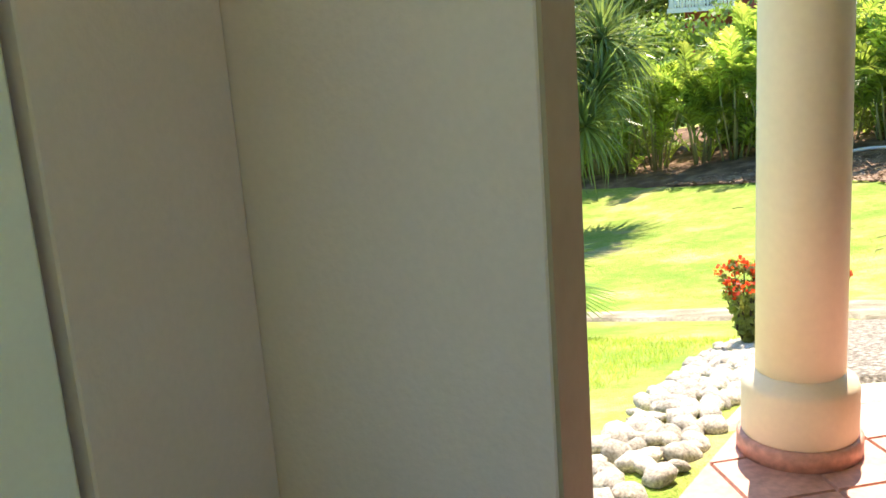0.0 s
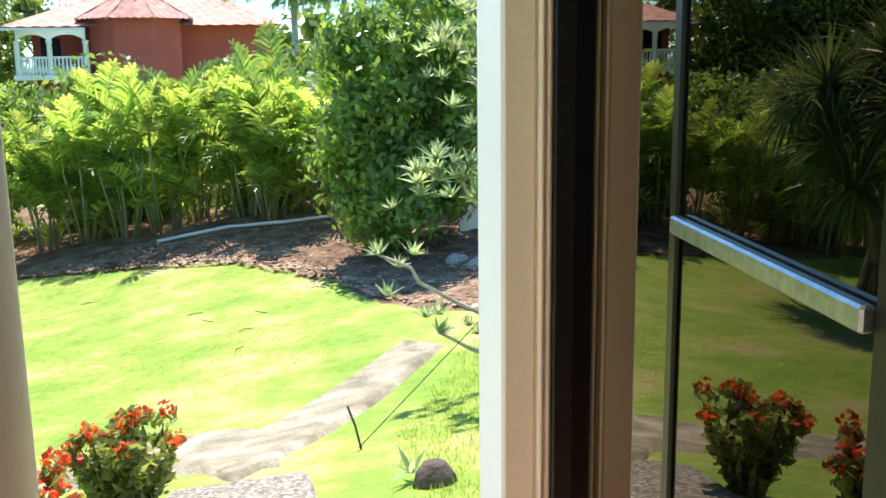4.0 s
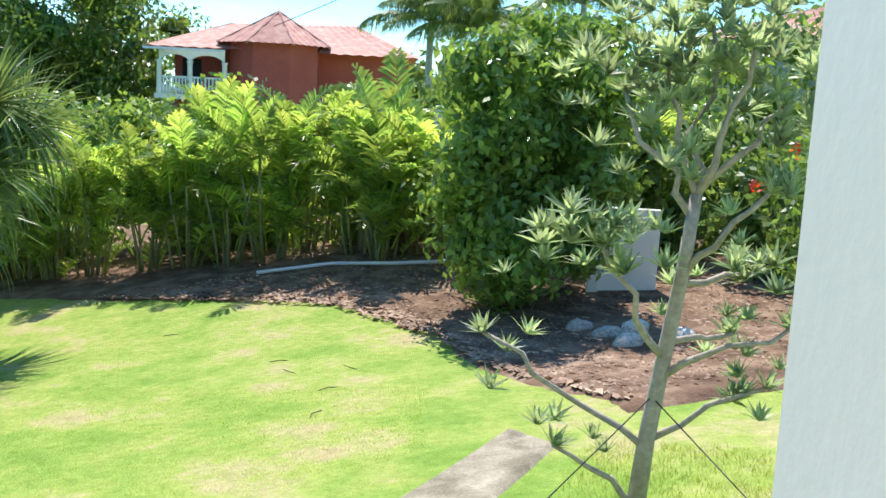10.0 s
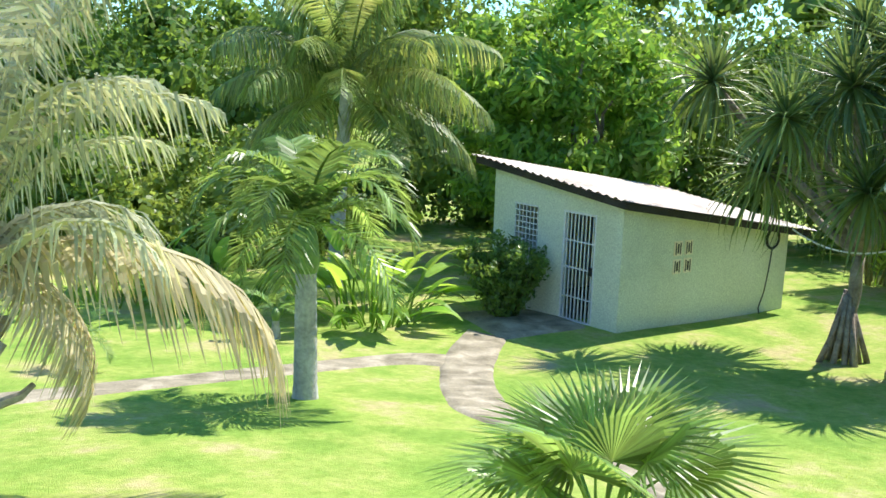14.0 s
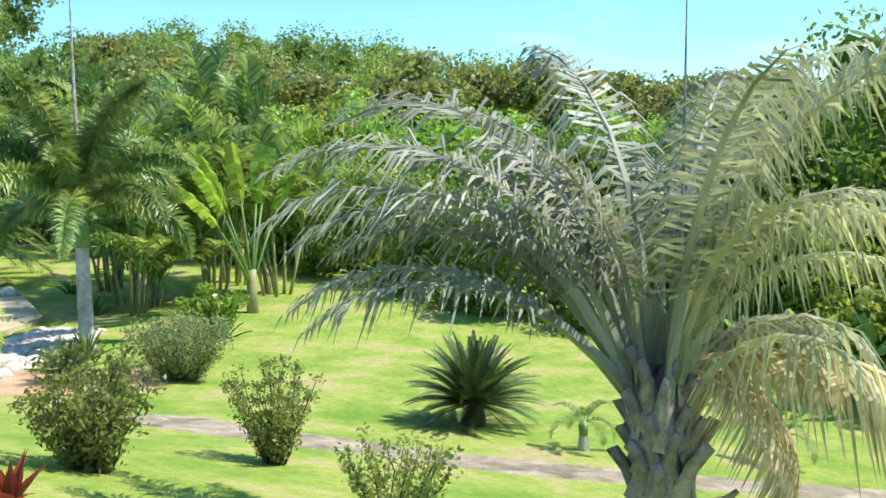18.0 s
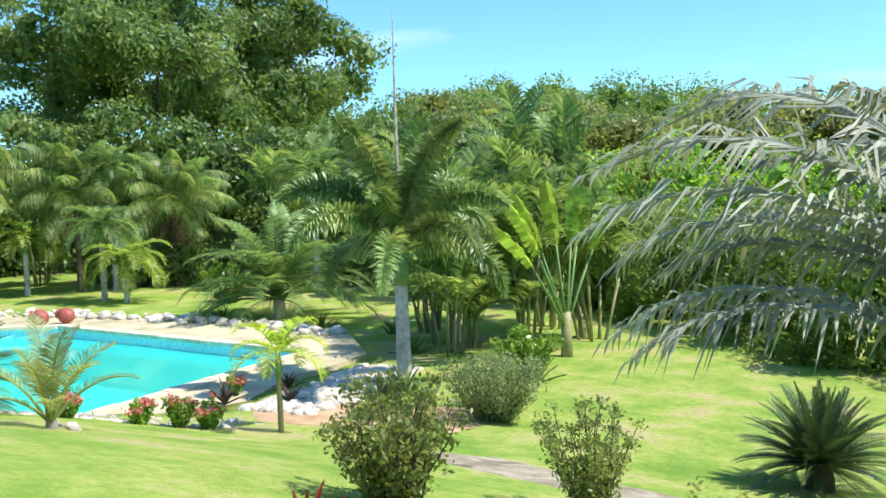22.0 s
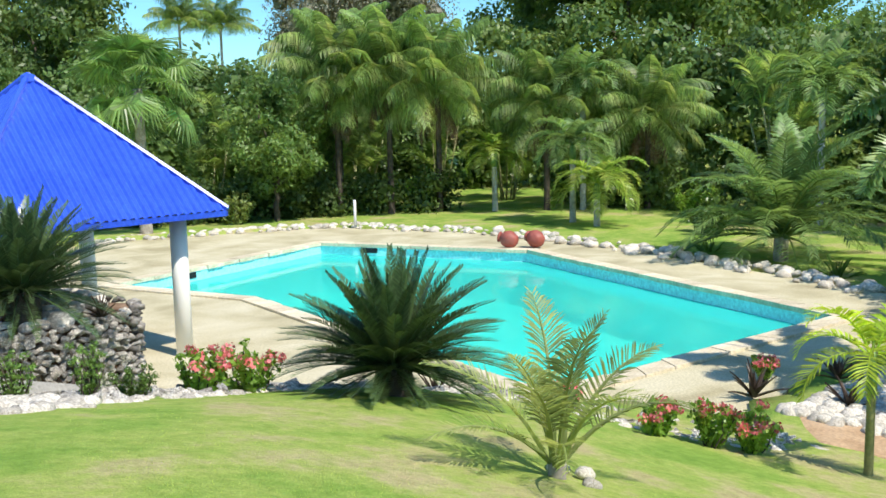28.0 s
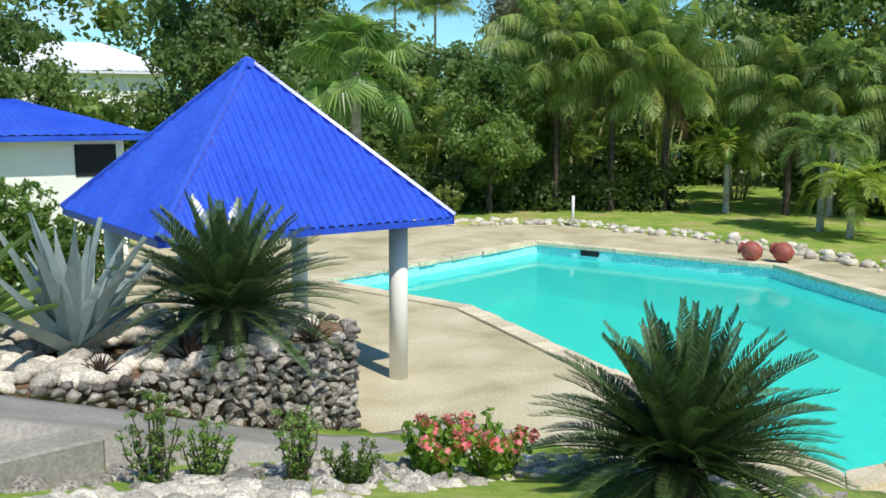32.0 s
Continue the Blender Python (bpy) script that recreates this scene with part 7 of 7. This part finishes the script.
white_post()
for a, b, u in ((4, 5, 0.25), (3, 4, 0.3)):
    p = Vector(POOL[a]).lerp(Vector(POOL[b]), u)
    d = (Vector(POOL[b]) - Vector(POOL[a])).normalized()
    s = Soup()
    s.box(-0.28, -0.03, -0.22, 0.28, 0.03, -0.07, 0.01)
    ob = part("pool_skimmer", s.mesh("pool_skimmer"), DARK, None, m=Matrix.Translation((p.x, p.y, DECK_Z)) @ pose(0, 0, 0, 0, 0, math.degrees(math.atan2(d.y, d.x))))
    tagged(ob, "dark skimmer opening in the pool wall", "pool skimmer")

# ---- more of the surroundings ----
for k, (x, y, w, h) in enumerate(((-2.9, -24.5, 1.8, 1.9), (-3.9, -24.4, 1.5, 1.6), (-2.0, -25.5, 2.0, 2.1))):
    shrub("bush", "dark leafy bush before the outbuilding wall", x, y, w, h, DARKLEAF, 970 + k, 0.13, 20, 240, clumps=0.95)
tree("tree", "leafy dark tree beside the white house", -1.6, -42, 4.5, 7.2, 2.0, SHADEWOOD, DARKBARK, 0.22, 50, 140, 18, 0.14, 1.8)
tree("tree", "slim dark-trunked tree behind the gazebo", -7.2, -41.5, 3.6, 8.4, 3.0, SHADEWOOD, DARKBARK, 0.22, 50, 140, 19, 0.13, 2.2)

shed_house = far_house(-1.9, -33.5, 12, "low white outbuilding with a blue tin roof", 5.4, 4.4, -1.4, 2.35, BLUETIN, 0.85, 0.6)
made("window", DARK, shed_house, lambda s: s.box(-2.5, 2.18, 1.3, -1.5, 2.23, 2.1, 0.01), "dark window opening")
far_house(-3.5, -63, 5, "white house far behind the trees", 9, 6, -2.6, 6.0, WHITETRIM, 1.6, 0.6)
far_house(9.5, 31, -20, "white house with an orange clay-tiled roof behind the trees", 9, 6, -1.0, 4.6, ROOFTILE, 1.4, 0.6)


def boundary():
    w = thing("garden_wall", "white rendered boundary wall behind the dark tree", "wall", kind="structure")
    s = Soup()
    s.box(0.7, 15.9, -2.0, 1.6, 16.05, 0.0, 0.01)
    part("panel", s.mesh("panel"), WHITE, w)
    s = Soup()
    s.box(0.55, 15.8, -2.0, 0.72, 16.15, 0.15, 0.01)
    part("pier", s.mesh("pier"), WHITE, w)
    t = thing("water_tank", "pale blue and white tank top behind the hedge", "tank", pose(-2.6, 27.0, land(-2.6, 27.0)))
    s = Soup()
    s.box(-0.7, -0.5, 0, 0.7, 0.5, 2.75, 0.03)
    part("tank", s.mesh("tank"), WHITETRIM, t)
    pipe = thing("irrigation_pipe", "white plastic pipe lying along the hedge", "pipe")
    s = Soup()
    pts = [(-5.2, 17.6), (-3.9, 17.9), (-2.7, 17.7), (-1.5, 17.9)]
    s.tube([(x, y, land(x, y) + 0.12) for x, y in pts], 0.035, 8)
    part("run", s.mesh("run", True), PLASTIC, pipe)


boundary()


def wires():
    pole = thing("utility_pole", "tall grey concrete utility pole among the trees", "pole", pose(-27.4, 23.1, -3.5))
    s = Soup()
    s.tube([(0, 0, 0), (0, 0, 4.5), (0, 0, 9.5)], [0.2, 0.17, 0.13], 8)
    part("shaft", s.mesh("shaft", True), CONCRETE, pole)
    s = Soup()
    s.box(-0.25, -0.25, 6.2, 0.25, 0.25, 7.2, 0.05)
    part("transformer", s.mesh("transformer"), STEEL, pole)
    for k, (a, b, sag) in enumerate((((-20.84, 44.35, 7.52), (-0.76, 31.11, 12.29), 0.1), ((-13.35, 45.13, 4.51), (9.29, 24.33, 10.64), 0.1), ((-50, -38, 5.2), (-22.5, -44, 4.3), 0.3), ((-50, -37, 4.2), (-26, -41, 3.2), 0.3))):
        w = thing("power_line", "thin dark overhead power cable", "cable")
        s = Soup()
        a, b = Vector(a), Vector(b)
        s.tube([a.lerp(b, i / 10) - Vector((0, 0, sag * 4 * (i / 10) * (1 - i / 10))) for i in range(11)], 0.018, 5)
        part("cable", s.mesh("cable"), BLACKRUBBER, w)


wires()


def rope_light():
    t = thing("rope", "pale rope slung between the screw pines", "rope")
    s = Soup()
    a, b = Vector((-11.2, 12.9, -0.8)), Vector((-9.1, 13.1, -0.65))
    s.tube([a.lerp(b, i / 10) - Vector((0, 0, 0.9 * (i / 10) * (1 - i / 10) * 1.2)) for i in range(11)], 0.014, 5)
    part("rope", s.mesh("rope"), PLASTIC, t)
    g = thing("globe_lamp", "small white globe lamp hanging in the screw pine", "lamp", pose(-9.0, 12.2, 0.15))
    s = Soup()
    s.lathe([(0.01, -0.07), (0.05, -0.05), (0.07, 0.0), (0.05, 0.05), (0.01, 0.07)], 12)
    part("globe", s.mesh("globe", True), PLASTIC, g)
    s = Soup()
    s.tube([(0, 0, 0.06), (0, 0.05, 1.4)], 0.006, 4)
    part("cord", s.mesh("cord"), BLACKRUBBER, g)


rope_light()
for k, (x, y, sc) in enumerate(((-24, -38, 1.2), (-19.8, -40.5, 1.0), (-27, -25, 1.0), (-30, -28.5, 1.1), (-16.0, -38.0, 0.9), (-33, -33, 1.3), (-9.5, -39.5, 1.0), (-6, -41, 1.2))):
    shrub("bush", "leafy green bush under the palms beyond the pool", x, y, 1.6 * sc, 1.5 * sc, (BANANA, SHRUB, DARKLEAF)[k % 3], 900 + k, 0.16, 18, 150, clumps=0.95)
for k, (x, y) in enumerate(((-23.6, -17.9), (-24.2, -22.5), (-23.2, -14.9), (-20.4, -12.4))):
    agave(x, y, land(x, y), 0.8, 30 + k, DARKLEAF, "yucca", "dark spiky yucca behind the pool stones", 26, 0.08, (5, 95), 0.5)
shrub("bush", "low bush with small orange-red flowers beside the frangipani", 3.2, 11.5, 2.2, 2.6, DARKLEAF, 950, 0.12, 24, 260, flowers=(REDFLOWER, 12, 0.1), clumps=0.95)


# ---- grass, litter and twigs ----
def grass(name, ring, n, seed, lo=0.03, hi=0.06):
    """Blades of mown grass over one stretch of the lawn."""
    g = np.random.default_rng(seed)
    xs = [p[0] for p in ring]
    ys = [p[1] for p in ring]
    v = []
    while len(v) < 3 * n:
        x, y = g.uniform(min(xs), max(xs)), g.uniform(min(ys), max(ys))
        if not inside(x, y, ring):
            continue
        z = land(x, y)
        for _ in range(4):
            a, h = g.uniform(0, 6.283), g.uniform(lo, hi)
            bx, by = x + g.normal() * 0.03, y + g.normal() * 0.03
            c, s = math.cos(a), math.sin(a)
            lean = g.normal(size=2) * 0.5 * h
            v += [(bx - c * 0.004, by - s * 0.004, z - 0.01), (bx + c * 0.004, by + s * 0.004, z - 0.01), (bx + lean[0], by + lean[1], z + h)]
    f = [(3 * i, 3 * i + 1, 3 * i + 2) for i in range(len(v) // 3)]
    return tagged(part(name, mesh_of(name, v, f), GRASS), "short mown grass blades of the lawn", "grass", kind="stuff")


grass("grass", [(-9.9, -10.9), (-7.4, -12.3), (-5.0, -11.0), (-4.6, -8.0), (-7.5, -6.0), (-10.5, -8.5)], 42000, 61, 0.02, 0.045)
grass("grass", [(-3.2, 6.9), (-5.6, 6.9), (-7.5, 7.2), (-6.0, 12.0), (-1.2, 11.0), (-0.9, 8.6)], 30000, 62, 0.02, 0.035)
grass("grass", [(-2.0, 0.6), (-1.9, 3.6), (-4.0, 4.2), (-4.2, 1.0)], 16000, 63)
grass("grass", [(0.0, 2.6), (-0.2, 5.4), (0.4, 8.5), (1.6, 8.0), (1.4, 2.8)], 14000, 64)
grass("grass", [(-5.4, -4.4), (-7.2, -0.2), (-9.9, 0.6), (-10.2, -4.0), (-8.2, -6.2)], 26000, 65, 0.02, 0.04)


def litter():
    g = np.random.default_rng(5)
    v = []
    ring = [(-8, 17.0), (-3.3, 15.4), (-1.5, 13.5), (-0.6, 11.6), (0.8, 9.6), (4, 12), (3.5, 17), (-2, 19)]
    while len(v) < 4 * 15000:
        x, y = g.uniform(-8, 4), g.uniform(9.5, 19)
        if not inside(x, y, ring):
            continue
        a, h = g.uniform(0, 6.283), g.uniform(0.04, 0.09)
        z = land(x, y) + 0.055
        c, s = math.cos(a) * h, math.sin(a) * h
        v += [(x - c, y - s, z), (x + s * 0.4, y - c * 0.4, z + g.uniform(0, 0.03)), (x + c, y + s, z + g.uniform(0, 0.03)), (x - s * 0.4, y + c * 0.4, z)]
    tagged(part("leaf_litter", leaf_mesh("leaf_litter", np.array(v)), LITTER), "dry brown fallen leaves over the planting bed", "leaves", kind="stuff")


litter()


def lawn_bits():
    r = random.Random(77)
    for k in range(6):
        x, y = r.uniform(-5.5, -1.5), r.uniform(9.5, 14.5)
        t = thing("twig", "thin brown fallen twig lying on the lawn", "twig", pose(x, y, land(x, y) + 0.015, 0, 0, r.uniform(0, 180)), "twigs on the lawn")
        s = Soup()
        s.tube([(-0.14, 0, 0), (0, 0.03, 0.01), (0.16, -0.02, 0)], 0.005, 4)
        part("stick", s.mesh("stick"), DARKBARK, t)
    x, y = 0.02, 3.75
    t = thing("tree_stump", "small dark cut stump with shoots on the lawn", "stump", pose(x, y, land(x, y)))
    s = Soup()
    s.lathe([(0.13, -0.05), (0.1, 0.06), (0.06, 0.12)], 9)
    part("stump", s.mesh("stump", True), DARKBARK, t)
    part("shoot", strap_mesh("shoot", 9, 0.2, 0.03, (20, 80), 0.4, 91, segs=3), PLUMERIA, t, m=pose(-0.12, 0.12, 0.02))
    x, y = -0.42, 5.0
    t = thing("stake", "thin dark stake standing in the lawn", "stake", pose(x, y, land(x, y)))
    s = Soup()
    s.tube([(0, 0, -0.05), (-0.05, 0.04, 0.15), (-0.1, 0.1, 0.26)], 0.008, 5)
    part("rod", s.mesh("rod"), DARKBARK, t)
    guy = thing("guy_wire", "thin wire staying the frangipani tree", "wire")
    for q in ((-0.45, 5.05), (1.3, 5.6)):
        s = Soup()
        s.tube([(0.62, 6.66, land(0.57, 6.65) + 0.75), (*q, land(*q) + 0.02)], 0.004, 4)
        part("wire", s.mesh("wire"), BLACKRUBBER, guy)


lawn_bits()
